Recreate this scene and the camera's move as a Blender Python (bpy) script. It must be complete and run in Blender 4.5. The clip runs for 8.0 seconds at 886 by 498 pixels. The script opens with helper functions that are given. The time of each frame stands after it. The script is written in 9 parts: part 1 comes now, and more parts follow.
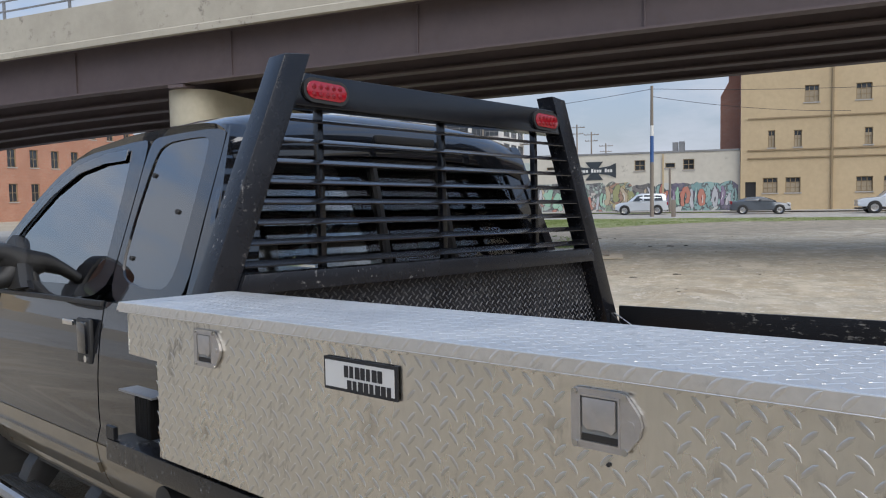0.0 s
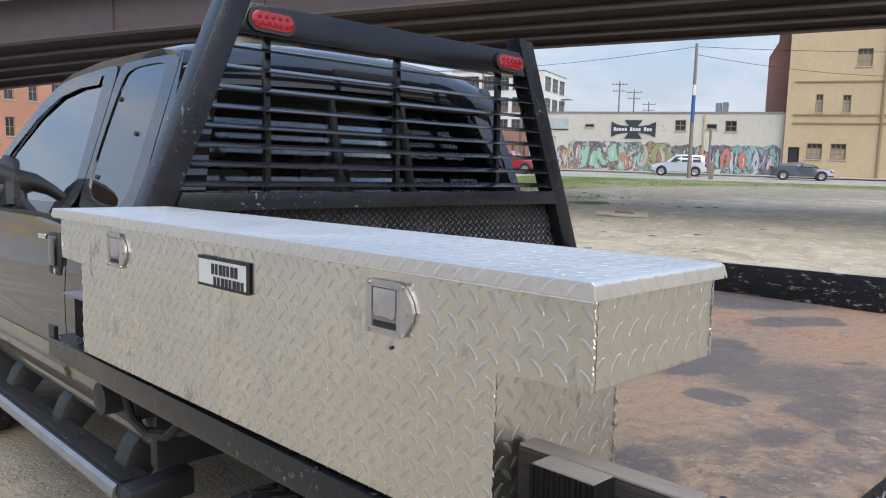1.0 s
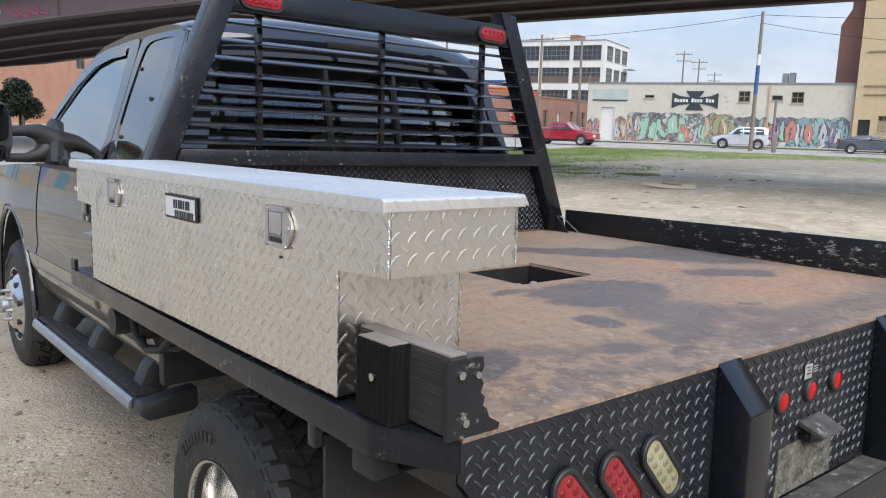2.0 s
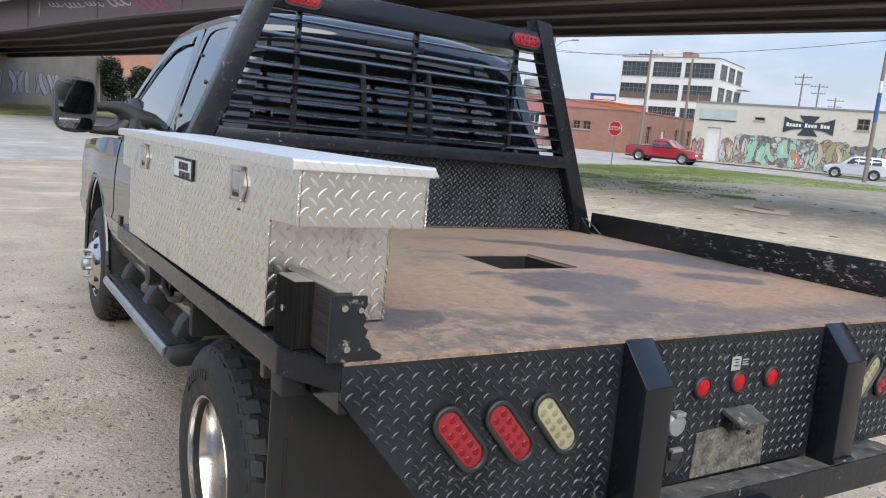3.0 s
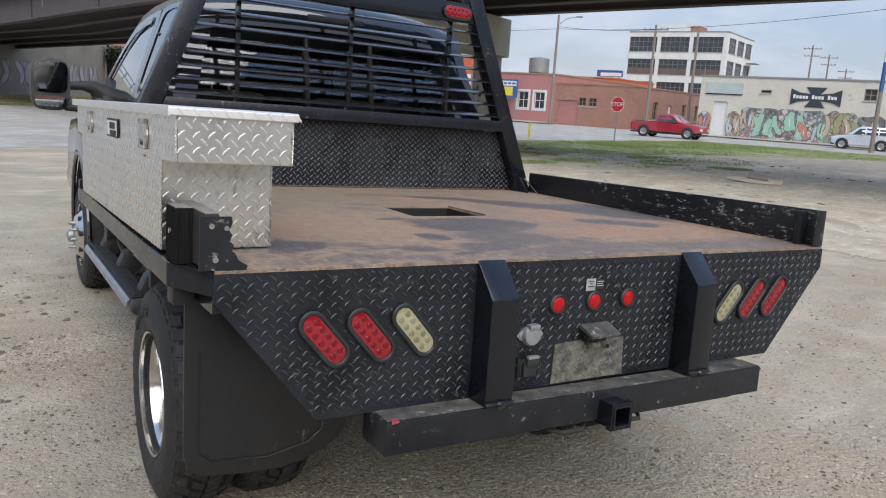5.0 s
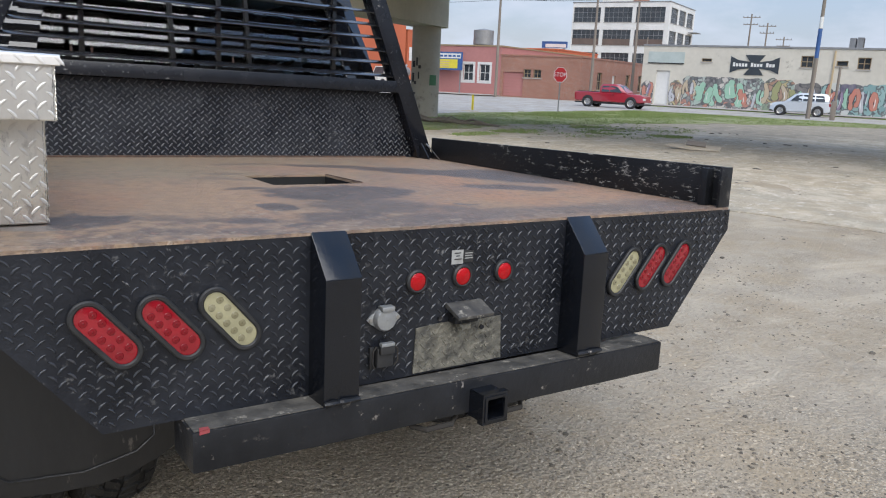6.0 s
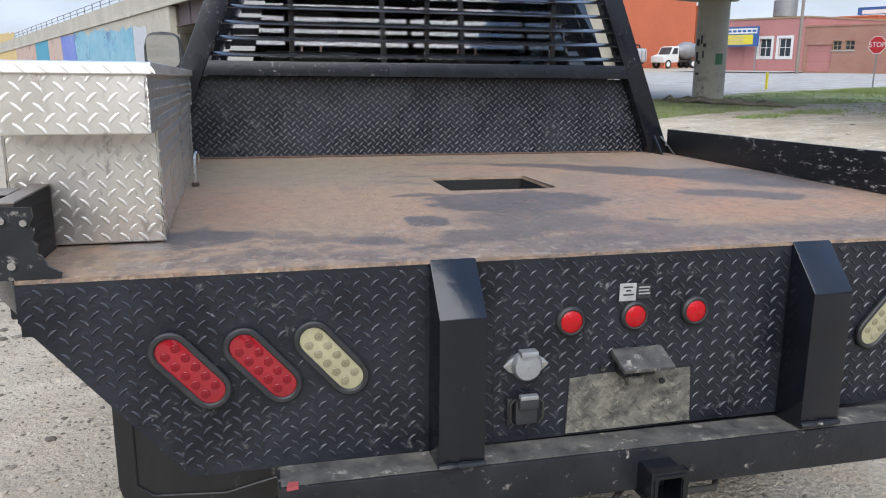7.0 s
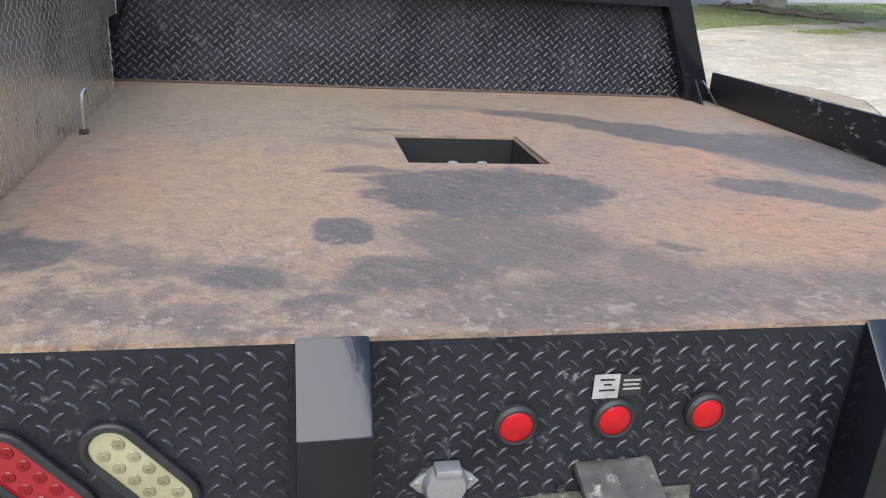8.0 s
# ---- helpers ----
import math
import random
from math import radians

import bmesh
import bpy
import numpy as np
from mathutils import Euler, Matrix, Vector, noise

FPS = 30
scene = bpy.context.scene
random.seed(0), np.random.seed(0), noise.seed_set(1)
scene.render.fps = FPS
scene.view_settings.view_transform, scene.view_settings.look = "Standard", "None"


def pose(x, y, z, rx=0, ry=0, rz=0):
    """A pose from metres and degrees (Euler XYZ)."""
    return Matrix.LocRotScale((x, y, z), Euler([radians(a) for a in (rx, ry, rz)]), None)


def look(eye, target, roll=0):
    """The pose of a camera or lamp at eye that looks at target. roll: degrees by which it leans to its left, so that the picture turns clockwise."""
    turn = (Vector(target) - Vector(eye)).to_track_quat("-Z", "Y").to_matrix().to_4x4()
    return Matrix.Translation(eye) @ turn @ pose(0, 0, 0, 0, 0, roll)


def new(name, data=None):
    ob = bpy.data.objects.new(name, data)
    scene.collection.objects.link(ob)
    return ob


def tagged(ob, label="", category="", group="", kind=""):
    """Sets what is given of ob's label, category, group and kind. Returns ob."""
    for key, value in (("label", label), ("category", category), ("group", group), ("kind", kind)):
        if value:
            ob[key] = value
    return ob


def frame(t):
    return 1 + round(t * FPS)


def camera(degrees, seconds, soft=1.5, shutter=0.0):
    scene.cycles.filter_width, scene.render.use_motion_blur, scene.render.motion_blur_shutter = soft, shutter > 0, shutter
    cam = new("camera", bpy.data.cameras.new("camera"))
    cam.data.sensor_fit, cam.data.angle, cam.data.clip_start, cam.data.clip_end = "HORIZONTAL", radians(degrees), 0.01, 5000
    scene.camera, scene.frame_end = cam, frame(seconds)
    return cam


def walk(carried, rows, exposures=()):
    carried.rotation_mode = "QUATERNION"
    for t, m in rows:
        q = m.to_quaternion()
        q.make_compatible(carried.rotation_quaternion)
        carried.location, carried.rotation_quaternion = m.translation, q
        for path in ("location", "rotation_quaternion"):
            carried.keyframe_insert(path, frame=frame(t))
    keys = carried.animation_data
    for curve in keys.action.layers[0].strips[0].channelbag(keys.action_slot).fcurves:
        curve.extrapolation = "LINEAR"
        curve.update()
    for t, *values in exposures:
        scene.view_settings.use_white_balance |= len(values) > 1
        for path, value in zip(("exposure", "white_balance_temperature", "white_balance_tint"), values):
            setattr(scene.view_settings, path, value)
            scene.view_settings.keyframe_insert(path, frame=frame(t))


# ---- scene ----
# ---------------------------------------------------------------- camera
cam = camera(60.06, 8.0, soft=1.1)
# seconds, eye x y z, yaw, pitch, roll
PATH = [
    (0.0, -2.107, -0.019, 1.738, -46.64, -4.00, -1.12),
    (0.5, -2.125, -0.068, 1.729, -46.07, -6.44, 0.90),
    (1.0, -1.952, -0.340, 1.672, -43.96, -7.51, 1.24),
    (1.5, -1.885, -0.589, 1.662, -41.57, -10.46, 2.53),
    (1.7, -1.935, -0.694, 1.664, -40.50, -10.14, 1.93),
    (2.8, -1.830, -1.154, 1.614, -35.18, -9.27, 4.57),
    (3.0, -1.778, -1.245, 1.623, -32.46, -9.57, 4.97),
    (3.5, -1.777, -1.452, 1.625, -31.96, -8.85, 2.52),
    (4.0, -1.907, -1.597, 1.594, -31.90, -9.44, 3.91),
    (4.5, -1.848, -1.696, 1.598, -32.06, -10.93, 4.09),
    (4.7, -1.765, -1.741, 1.594, -31.96, -10.76, 3.95),
    (5.8, -1.281, -1.706, 1.516, -32.02, -12.62, 1.48),
    (6.0, -1.196, -1.610, 1.509, -35.32, -12.60, 2.62),
    (6.5, -1.034, -1.468, 1.531, -33.95, -14.07, 3.66),
    (7.0, -0.755, -1.399, 1.525, -14.16, -14.07, -0.39),
    (7.5, -0.545, -1.197, 1.565, -14.03, -15.77, 1.43),
    (8.0, -0.418, -0.852, 1.615, -11.74, -21.96, 2.71),
]


def eye_pose(x, y, z, yaw, pitch, roll):
    cy, sy, cp, sp = math.cos(radians(yaw)), math.sin(radians(yaw)), math.cos(radians(pitch)), math.sin(radians(pitch))
    return look((x, y, z), (x - sy * cp, y + cy * cp, z + sp), roll)


walk(cam, [(t, eye_pose(*row)) for t, *row in PATH], exposures=[(t, ev, k, 10) for t, ev, k in ((0.0, 0.54, 6600), (1.5, 1.02, 6570), (3.0, 0.99, 6510), (3.5, 0.85, 6520), (4.5, 0.75, 6520), (6.0, 0.80, 6450), (6.5, 0.88, 6400), (7.0, 1.06, 6310), (7.5, 1.10, 6280), (8.0, 1.29, 6340))])

# ---------------------------------------------------------------- light
SUN_AZ, SUN_EL = 198.0, 46.0  # where the sun stands: degrees clockwise from +y, and above the horizon
world = bpy.data.worlds.new("world")
scene.world = world
world.use_nodes = True
wn, wl = world.node_tree.nodes, world.node_tree.links
wn.clear()
w_out, w_bg = wn.new("ShaderNodeOutputWorld"), wn.new("ShaderNodeBackground")
w_sky = wn.new("ShaderNodeTexSky")
w_sky.sky_type, w_sky.sun_disc = "NISHITA", False
w_sky.sun_elevation, w_sky.sun_rotation = radians(SUN_EL), radians(SUN_AZ)
w_sky.air_density, w_sky.dust_density = 1.6, 0.6
w_co, w_map = wn.new("ShaderNodeTexCoord"), wn.new("ShaderNodeMapping")
w_map.inputs["Scale"].default_value = (1.0, 1.0, 2.6)
w_noise, w_ramp, w_mix = wn.new("ShaderNodeTexNoise"), wn.new("ShaderNodeValToRGB"), wn.new("ShaderNodeMix")
w_noise.inputs["Scale"].default_value, w_noise.inputs["Detail"].default_value = 7.0, 8.0
w_noise.inputs["Roughness"].default_value = 0.55
w_ramp.color_ramp.elements[0].position, w_ramp.color_ramp.elements[1].position = 0.40, 0.63
w_ramp.color_ramp.elements[0].color, w_ramp.color_ramp.elements[1].color = (0.05, 0.05, 0.05, 1), (0.92, 0.92, 0.92, 1)
w_mix.data_type = "RGBA"
w_mix.inputs[7].default_value = (3.6, 4.0, 4.75, 1)
wl.new(w_co.outputs["Generated"], w_map.inputs["Vector"])
wl.new(w_map.outputs["Vector"], w_noise.inputs["Vector"])
w_sep, w_up, w_sub = wn.new("ShaderNodeSeparateXYZ"), wn.new("ShaderNodeMapRange"), wn.new("ShaderNodeMath")
w_up.inputs["From Min"].default_value, w_up.inputs["From Max"].default_value, w_up.inputs["To Max"].default_value = 0.22, 0.75, 0.06
w_sub.operation = "SUBTRACT"
wl.new(w_co.outputs["Generated"], w_sep.inputs["Vector"])
wl.new(w_sep.outputs["Z"], w_up.inputs["Value"])
wl.new(w_noise.outputs["Fac"], w_sub.inputs[0])
wl.new(w_up.outputs["Result"], w_sub.inputs[1])
wl.new(w_sub.outputs[0], w_ramp.inputs["Fac"])
wl.new(w_ramp.outputs["Color"], w_mix.inputs[0])
w_blue = wn.new("ShaderNodeMix")  # clear sky, deepened where it pales towards the horizon
w_blue.data_type = "RGBA"
w_blue.inputs[0].default_value = 0.84
w_tone, w_high = wn.new("ShaderNodeMix"), wn.new("ShaderNodeMapRange")  # hazier and greyer low down
w_tone.data_type = "RGBA"
w_tone.inputs[6].default_value, w_tone.inputs[7].default_value = (2.0, 2.5, 3.45, 1), (2.0, 3.3, 6.0, 1)
w_high.inputs["From Min"].default_value, w_high.inputs["From Max"].default_value = 0.04, 0.42
wl.new(w_sep.outputs["Z"], w_high.inputs["Value"])
wl.new(w_high.outputs["Result"], w_tone.inputs[0])
wl.new(w_tone.outputs[2], w_blue.inputs[7])
wl.new(w_sky.outputs["Color"], w_blue.inputs[6])
wl.new(w_blue.outputs[2], w_mix.inputs[6])
wl.new(w_mix.outputs[2], w_bg.inputs["Color"])
w_bg.inputs["Strength"].default_value = 0.107
wl.new(w_bg.outputs["Background"], w_out.inputs["Surface"])
sun = new("sun", bpy.data.lights.new("sun", "SUN"))
sun.data.energy, sun.data.angle, sun.data.color = 2.2, radians(70), (1.0, 0.955, 0.89)
sun_dir = Vector((math.sin(radians(SUN_AZ)) * math.cos(radians(SUN_EL)), math.cos(radians(SUN_AZ)) * math.cos(radians(SUN_EL)), math.sin(radians(SUN_EL))))
sun.matrix_world = look(sun_dir * 60, (0, 0, 0))

# ---------------------------------------------------------------- materials
def nodes_of(name):
    m = bpy.data.materials.new(name)
    m.use_nodes = True
    nt = m.node_tree
    return m, nt, nt.nodes["Principled BSDF"]


def link(nt, a, b):
    nt.links.new(a, b)


def noise_fac(nt, co, scale, detail=6.0, lo=0.35, hi=0.65, stretch=(1, 1, 1), rough=0.6, distort=0.0):
    mp, n, r = nt.nodes.new("ShaderNodeMapping"), nt.nodes.new("ShaderNodeTexNoise"), nt.nodes.new("ShaderNodeMapRange")
    mp.inputs["Scale"].default_value = stretch
    n.inputs["Scale"].default_value, n.inputs["Detail"].default_value = scale, detail
    n.inputs["Roughness"].default_value, n.inputs["Distortion"].default_value = rough, distort
    r.inputs["From Min"].default_value, r.inputs["From Max"].default_value = lo, hi
    link(nt, co, mp.inputs["Vector"])
    link(nt, mp.outputs["Vector"], n.inputs["Vector"])
    link(nt, n.outputs["Fac"], r.inputs["Value"])
    return r.outputs["Result"]


def mix_col(nt, fac, a, b):
    m = nt.nodes.new("ShaderNodeMix")
    m.data_type = "RGBA"
    for sock, v in ((m.inputs[0], fac), (m.inputs[6], a), (m.inputs[7], b)):
        if isinstance(v, (int, float)):
            sock.default_value = v
        elif isinstance(v, tuple):
            sock.default_value = (*v, 1) if len(v) == 3 else v
        else:
            link(nt, v, sock)
    return m.outputs[2]


def maths(nt, op, a, b=0.0):
    m = nt.nodes.new("ShaderNodeMath")
    m.operation = op
    for sock, v in ((m.inputs[0], a), (m.inputs[1], b)):
        if isinstance(v, (int, float)):
            sock.default_value = v
        else:
            link(nt, v, sock)
    return m.outputs[0]


def bump(nt, bsdf, height, strength, distance):
    b = nt.nodes.new("ShaderNodeBump")
    b.inputs["Strength"].default_value, b.inputs["Distance"].default_value = strength, distance
    link(nt, height, b.inputs["Height"])
    link(nt, b.outputs["Normal"], bsdf.inputs["Normal"])


def coords(nt, kind="Object"):
    return nt.nodes.new("ShaderNodeTexCoord").outputs[kind]


def plain(name, base, alt=None, scale=6.0, rough=0.5, rough2=None, metal=0.0, fine=60.0, bump_s=0.15, bump_d=0.002, coat=0.0, wear=None, wear_at=0.66, stretch=(1, 1, 1), random_tint=0.0, spec=0.5, island=0.0, coat_ior=1.65):
    """A surface with a broad and a fine variation, and worn specks where wear is given."""
    m, nt, b = nodes_of(name)
    co = coords(nt)
    alt = alt or tuple(c * 0.75 for c in base)
    broad = noise_fac(nt, co, scale, 5, 0.3, 0.7, stretch)
    grain = noise_fac(nt, co, fine, 4, 0.3, 0.7, stretch)
    col = mix_col(nt, broad, base, alt)
    col = mix_col(nt, maths(nt, "MULTIPLY", grain, 0.35), col, tuple(c * 0.7 for c in base))
    if wear:
        w = noise_fac(nt, co, fine * 0.5, 8, wear_at, wear_at + 0.08, stretch, 0.7)
        w2 = noise_fac(nt, co, scale * 0.7, 3, 0.45, 0.62)
        col = mix_col(nt, maths(nt, "MULTIPLY", w, w2), col, wear)
    if random_tint:
        info = nt.nodes.new("ShaderNodeObjectInfo")
        hsv = nt.nodes.new("ShaderNodeHueSaturation")
        link(nt, maths(nt, "ADD", maths(nt, "MULTIPLY", info.outputs["Random"], random_tint), 1 - random_tint / 2), hsv.inputs["Value"])
        link(nt, col, hsv.inputs["Color"])
        col = hsv.outputs["Color"]
    if island:
        geo, hsv = nt.nodes.new("ShaderNodeNewGeometry"), nt.nodes.new("ShaderNodeHueSaturation")
        link(nt, maths(nt, "ADD", maths(nt, "MULTIPLY", geo.outputs["Random Per Island"], island), 1.1 - island * 0.6), hsv.inputs["Value"])
        link(nt, col, hsv.inputs["Color"])
        col = hsv.outputs["Color"]
    link(nt, col, b.inputs["Base Color"])
    r2 = rough if rough2 is None else rough2
    rr = nt.nodes.new("ShaderNodeMapRange")
    rr.inputs["To Min"].default_value, rr.inputs["To Max"].default_value = rough, r2
    link(nt, broad, rr.inputs["Value"])
    link(nt, rr.outputs["Result"], b.inputs["Roughness"])
    b.inputs["Metallic"].default_value = metal
    b.inputs["Specular IOR Level"].default_value = spec
    b.inputs["Coat Weight"].default_value = coat
    b.inputs["Coat Roughness"].default_value = 0.03
    b.inputs["Coat IOR"].default_value = coat_ior
    if bump_s:
        bump(nt, b, grain, bump_s, bump_d)
    return m


def glass(name, tint, gloss=0.02, rough=0.0):
    """Tinted pane: clear through the tint, with a mirror part by Fresnel."""
    m, nt, b = nodes_of(name)
    nt.nodes.remove(b)
    out = nt.nodes["Material Output"]
    tr, gl, fr, mx = (nt.nodes.new(k) for k in ("ShaderNodeBsdfTransparent", "ShaderNodeBsdfGlossy", "ShaderNodeFresnel", "ShaderNodeMixShader"))
    tr.inputs["Color"].default_value = (*tint, 1)
    gl.inputs["Roughness"].default_value = rough
    fr.inputs["IOR"].default_value = 1.5
    link(nt, maths(nt, "ADD", fr.outputs["Fac"], gloss), mx.inputs["Fac"])
    link(nt, tr.outputs["BSDF"], mx.inputs[1])
    link(nt, gl.outputs["BSDF"], mx.inputs[2])
    link(nt, mx.outputs["Shader"], out.inputs["Surface"])
    return m


def deck_material():
    """Bare steel deck: ochre rust with orange blooms, smooth grey oil stains with soft rims, mottled scale towards the back edge."""
    m, nt, b = nodes_of("rusty_deck_steel")
    co = coords(nt)

    def blobs(rows, source, wobble):
        """The strongest of several soft ovals: centre x, y, half sizes, turn, strength, width of the fading rim."""
        total = None
        for cx, cy, hx, hy, turn, amount, rim in rows:
            mp, gr = nt.nodes.new("ShaderNodeMapping"), nt.nodes.new("ShaderNodeVectorMath")
            mp.vector_type = "TEXTURE"
            mp.inputs["Location"].default_value, mp.inputs["Rotation"].default_value, mp.inputs["Scale"].default_value = (cx, cy - 1.0, 0), (0, 0, radians(turn)), (hx, hy, 100.0)
            gr.operation = "LENGTH"
            link(nt, source, mp.inputs["Vector"])
            link(nt, mp.outputs["Vector"], gr.inputs[0])
            r = nt.nodes.new("ShaderNodeMapRange")
            r.interpolation_type = "SMOOTHSTEP"
            r.inputs["From Min"].default_value, r.inputs["From Max"].default_value, r.inputs["To Max"].default_value = 1.0 + rim * 0.6, 1.0 - rim * 0.6, amount
            link(nt, maths(nt, "ADD", gr.outputs["Value"], wobble), r.inputs["Value"])
            total = r.outputs["Result"] if total is None else maths(nt, "MAXIMUM", total, r.outputs["Result"])
        return total

    broad = noise_fac(nt, co, 1.5, 6, 0.36, 0.64, (1.0, 0.7, 1), 0.55)
    rust = mix_col(nt, broad, (0.318, 0.220, 0.142), (0.268, 0.196, 0.138))
    bloom = noise_fac(nt, co, 2.6, 7, 0.47, 0.68, (1, 0.8, 1), 0.6)
    rust = mix_col(nt, maths(nt, "MULTIPLY", bloom, 0.8), rust, (0.405, 0.226, 0.138))
    spots = noise_fac(nt, co, 9, 8, 0.57, 0.66, (1, 0.8, 1), 0.62)
    rust = mix_col(nt, maths(nt, "MULTIPLY", spots, 0.62), rust, (0.39, 0.205, 0.125))
    film = noise_fac(nt, co, 5.5, 8, 0.48, 0.70, (1, 0.7, 1), 0.65)
    rust = mix_col(nt, maths(nt, "MULTIPLY", film, 0.55), rust, (0.205, 0.165, 0.135))
    drift = maths(nt, "MULTIPLY", maths(nt, "SUBTRACT", film, 0.5), 0.6)
    rust = mix_col(nt, blobs([(-0.72, 1.45, 0.55, 0.40, 0, 0.75, 1.1), (-0.10, 1.72, 0.55, 0.20, 0, 0.5, 1.1), (-0.82, 0.95, 0.25, 0.40, 0, 0.5, 1.1)], co, drift), rust, (0.262, 0.214, 0.142))
    rust = mix_col(nt, blobs([(-0.62, 0.72, 0.42, 0.30, 0, 0.7, 1.1), (-0.95, 0.48, 0.2, 0.10, 0, 0.85, 0.8), (0.66, 0.38, 0.42, 0.17, 6, 0.85, 1.0), (0.42, 0.30, 0.12, 0.10, 0, 0.7, 0.8), (-0.34, 0.22, 0.10, 0.07, 0, 0.75, 0.9), (0.62, 0.98, 0.16, 0.22, -20, 0.5, 1.0)], co, drift), rust, mix_col(nt, bloom, (0.365, 0.236, 0.142), (0.425, 0.226, 0.126)))
    # oil stains
    nz, shift, moved = nt.nodes.new("ShaderNodeTexNoise"), nt.nodes.new("ShaderNodeVectorMath"), nt.nodes.new("ShaderNodeVectorMath")
    nz.inputs["Scale"].default_value, nz.inputs["Detail"].default_value = 6.0, 6.0
    link(nt, co, nz.inputs["Vector"])
    shift.operation = "MULTIPLY_ADD"
    link(nt, nz.outputs["Color"], shift.inputs[0])
    shift.inputs[1].default_value, shift.inputs[2].default_value = (0.12, 0.16, 0), (-0.06, -0.08, 0)
    link(nt, co, moved.inputs[0])
    link(nt, shift.outputs[0], moved.inputs[1])
    ragged = maths(nt, "MULTIPLY", maths(nt, "SUBTRACT", noise_fac(nt, co, 13, 7, 0.2, 0.8, (1, 0.8, 1), 0.6), 0.5), 0.42)
    STAINS = [(0.36, 1.50, 0.24, 0.07, -20, 0.9, 0.3), (0.66, 1.26, 0.30, 0.13, -38, 0.95, 0.25), (1.04, 1.00, 0.34, 0.26, -40, 0.95, 0.3), (0.72, 0.65, 0.21, 0.085, -24, 0.85, 0.3),
              (-0.02, 0.655, 0.275, 0.19, 4, 0.95, 0.2), (-0.28, 0.795, 0.10, 0.03, 0, 0.8, 0.4), (-0.07, 0.36, 0.20, 0.16, 0, 0.75, 0.5), (-0.25, 0.20, 0.14, 0.09, 14, 0.85, 0.4),
              (-0.352, 0.392, 0.060, 0.056, 0, 0.95, 0.22), (-0.515, 0.195, 0.060, 0.055, 0, 0.9, 0.3), (-0.41, 0.10, 0.06, 0.03, 0, 0.8, 0.5), (-0.62, 0.235, 0.09, 0.03, 0, 0.55, 0.7),
              (-0.92, 0.285, 0.155, 0.095, 14, 0.95, 0.2), (-0.70, 0.28, 0.10, 0.03, 0, 0.5, 0.7), (0.245, 0.315, 0.036, 0.024, 0, 0.8, 0.4), (0.16, 0.20, 0.07, 0.12, 10, 0.6, 0.7),
              (-0.29, 1.10, 0.10, 0.05, -20, 0.4, 0.8), (-0.20, 1.25, 0.12, 0.02, 0, 0.6, 0.6), (0.0, 1.60, 0.16, 0.05, 0, 0.45, 0.8), (0.05, 0.10, 0.34, 0.09, 6, 0.65, 0.7),
              (0.55, 0.12, 0.40, 0.08, 4, 0.5, 0.9), (1.0, 0.10, 0.25, 0.12, 0, 0.6, 0.8), (-0.75, 0.10, 0.10, 0.04, 0, 0.55, 0.6), (-0.92, 0.07, 0.12, 0.04, 0, 0.55, 0.6), (-0.58, 0.06, 0.07, 0.03, 0, 0.6, 0.6)]
    total = blobs(STAINS, moved.outputs[0], ragged)
    dark = mix_col(nt, noise_fac(nt, co, 8, 7, 0.35, 0.7, (1, 0.8, 1)), (0.098, 0.088, 0.082), (0.150, 0.124, 0.110))
    col = mix_col(nt, total, rust, dark)
    # scale: soft mottling everywhere, thick towards the back edge
    sep = nt.nodes.new("ShaderNodeSeparateXYZ")
    link(nt, co, sep.inputs["Vector"])
    back = nt.nodes.new("ShaderNodeMapRange")
    back.inputs["From Min"].default_value, back.inputs["From Max"].default_value = -0.62, -0.93
    link(nt, maths(nt, "ADD", sep.outputs["Y"], maths(nt, "MULTIPLY", maths(nt, "SUBTRACT", broad, 0.5), 0.25)), back.inputs["Value"])
    mottle = noise_fac(nt, co, 26, 6, 0.46, 0.58, (1, 0.8, 1), 0.58)
    col = mix_col(nt, maths(nt, "MULTIPLY", mottle, maths(nt, "ADD", 0.20, maths(nt, "MULTIPLY", back.outputs["Result"], 0.52))), col, (0.125, 0.096, 0.084))
    pale = noise_fac(nt, co, 46, 6, 0.54, 0.63, (1, 0.8, 1), 0.6)
    spots_at = blobs([(0.28, 0.56, 0.13, 0.20, -20, 0.9, 0.8), (0.16, 0.40, 0.10, 0.08, 0, 0.7, 0.8), (-0.40, 0.31, 0.11, 0.05, 0, 0.85, 0.8), (0.86, 0.20, 0.25, 0.06, 0, 0.5, 0.9), (-0.1, 0.04, 1.2, 0.05, 0, 0.6, 0.9)], co, drift)
    col = mix_col(nt, maths(nt, "MULTIPLY", pale, maths(nt, "ADD", maths(nt, "MULTIPLY", spots_at, 0.62), maths(nt, "MULTIPLY", back.outputs["Result"], 0.30))), col, (0.40, 0.315, 0.235))
    scale_marks = noise_fac(nt, co, 34, 7, 0.54, 0.62, (0.75, 1.3, 1), 0.66)
    where = noise_fac(nt, co, 2.2, 5, 0.34, 0.62)
    col = mix_col(nt, maths(nt, "MULTIPLY", maths(nt, "MULTIPLY", scale_marks, maths(nt, "ADD", 0.25, maths(nt, "MULTIPLY", where, 0.75))), 0.66), col, (0.135, 0.104, 0.086))
    grit = noise_fac(nt, co, 75, 7, 0.48, 0.72, (1, 0.8, 1), 0.7)
    col = mix_col(nt, maths(nt, "MULTIPLY", grit, 0.38), col, (0.125, 0.098, 0.080))
    warm_grit = noise_fac(nt, co, 52, 6, 0.56, 0.66, (1, 0.8, 1), 0.66)
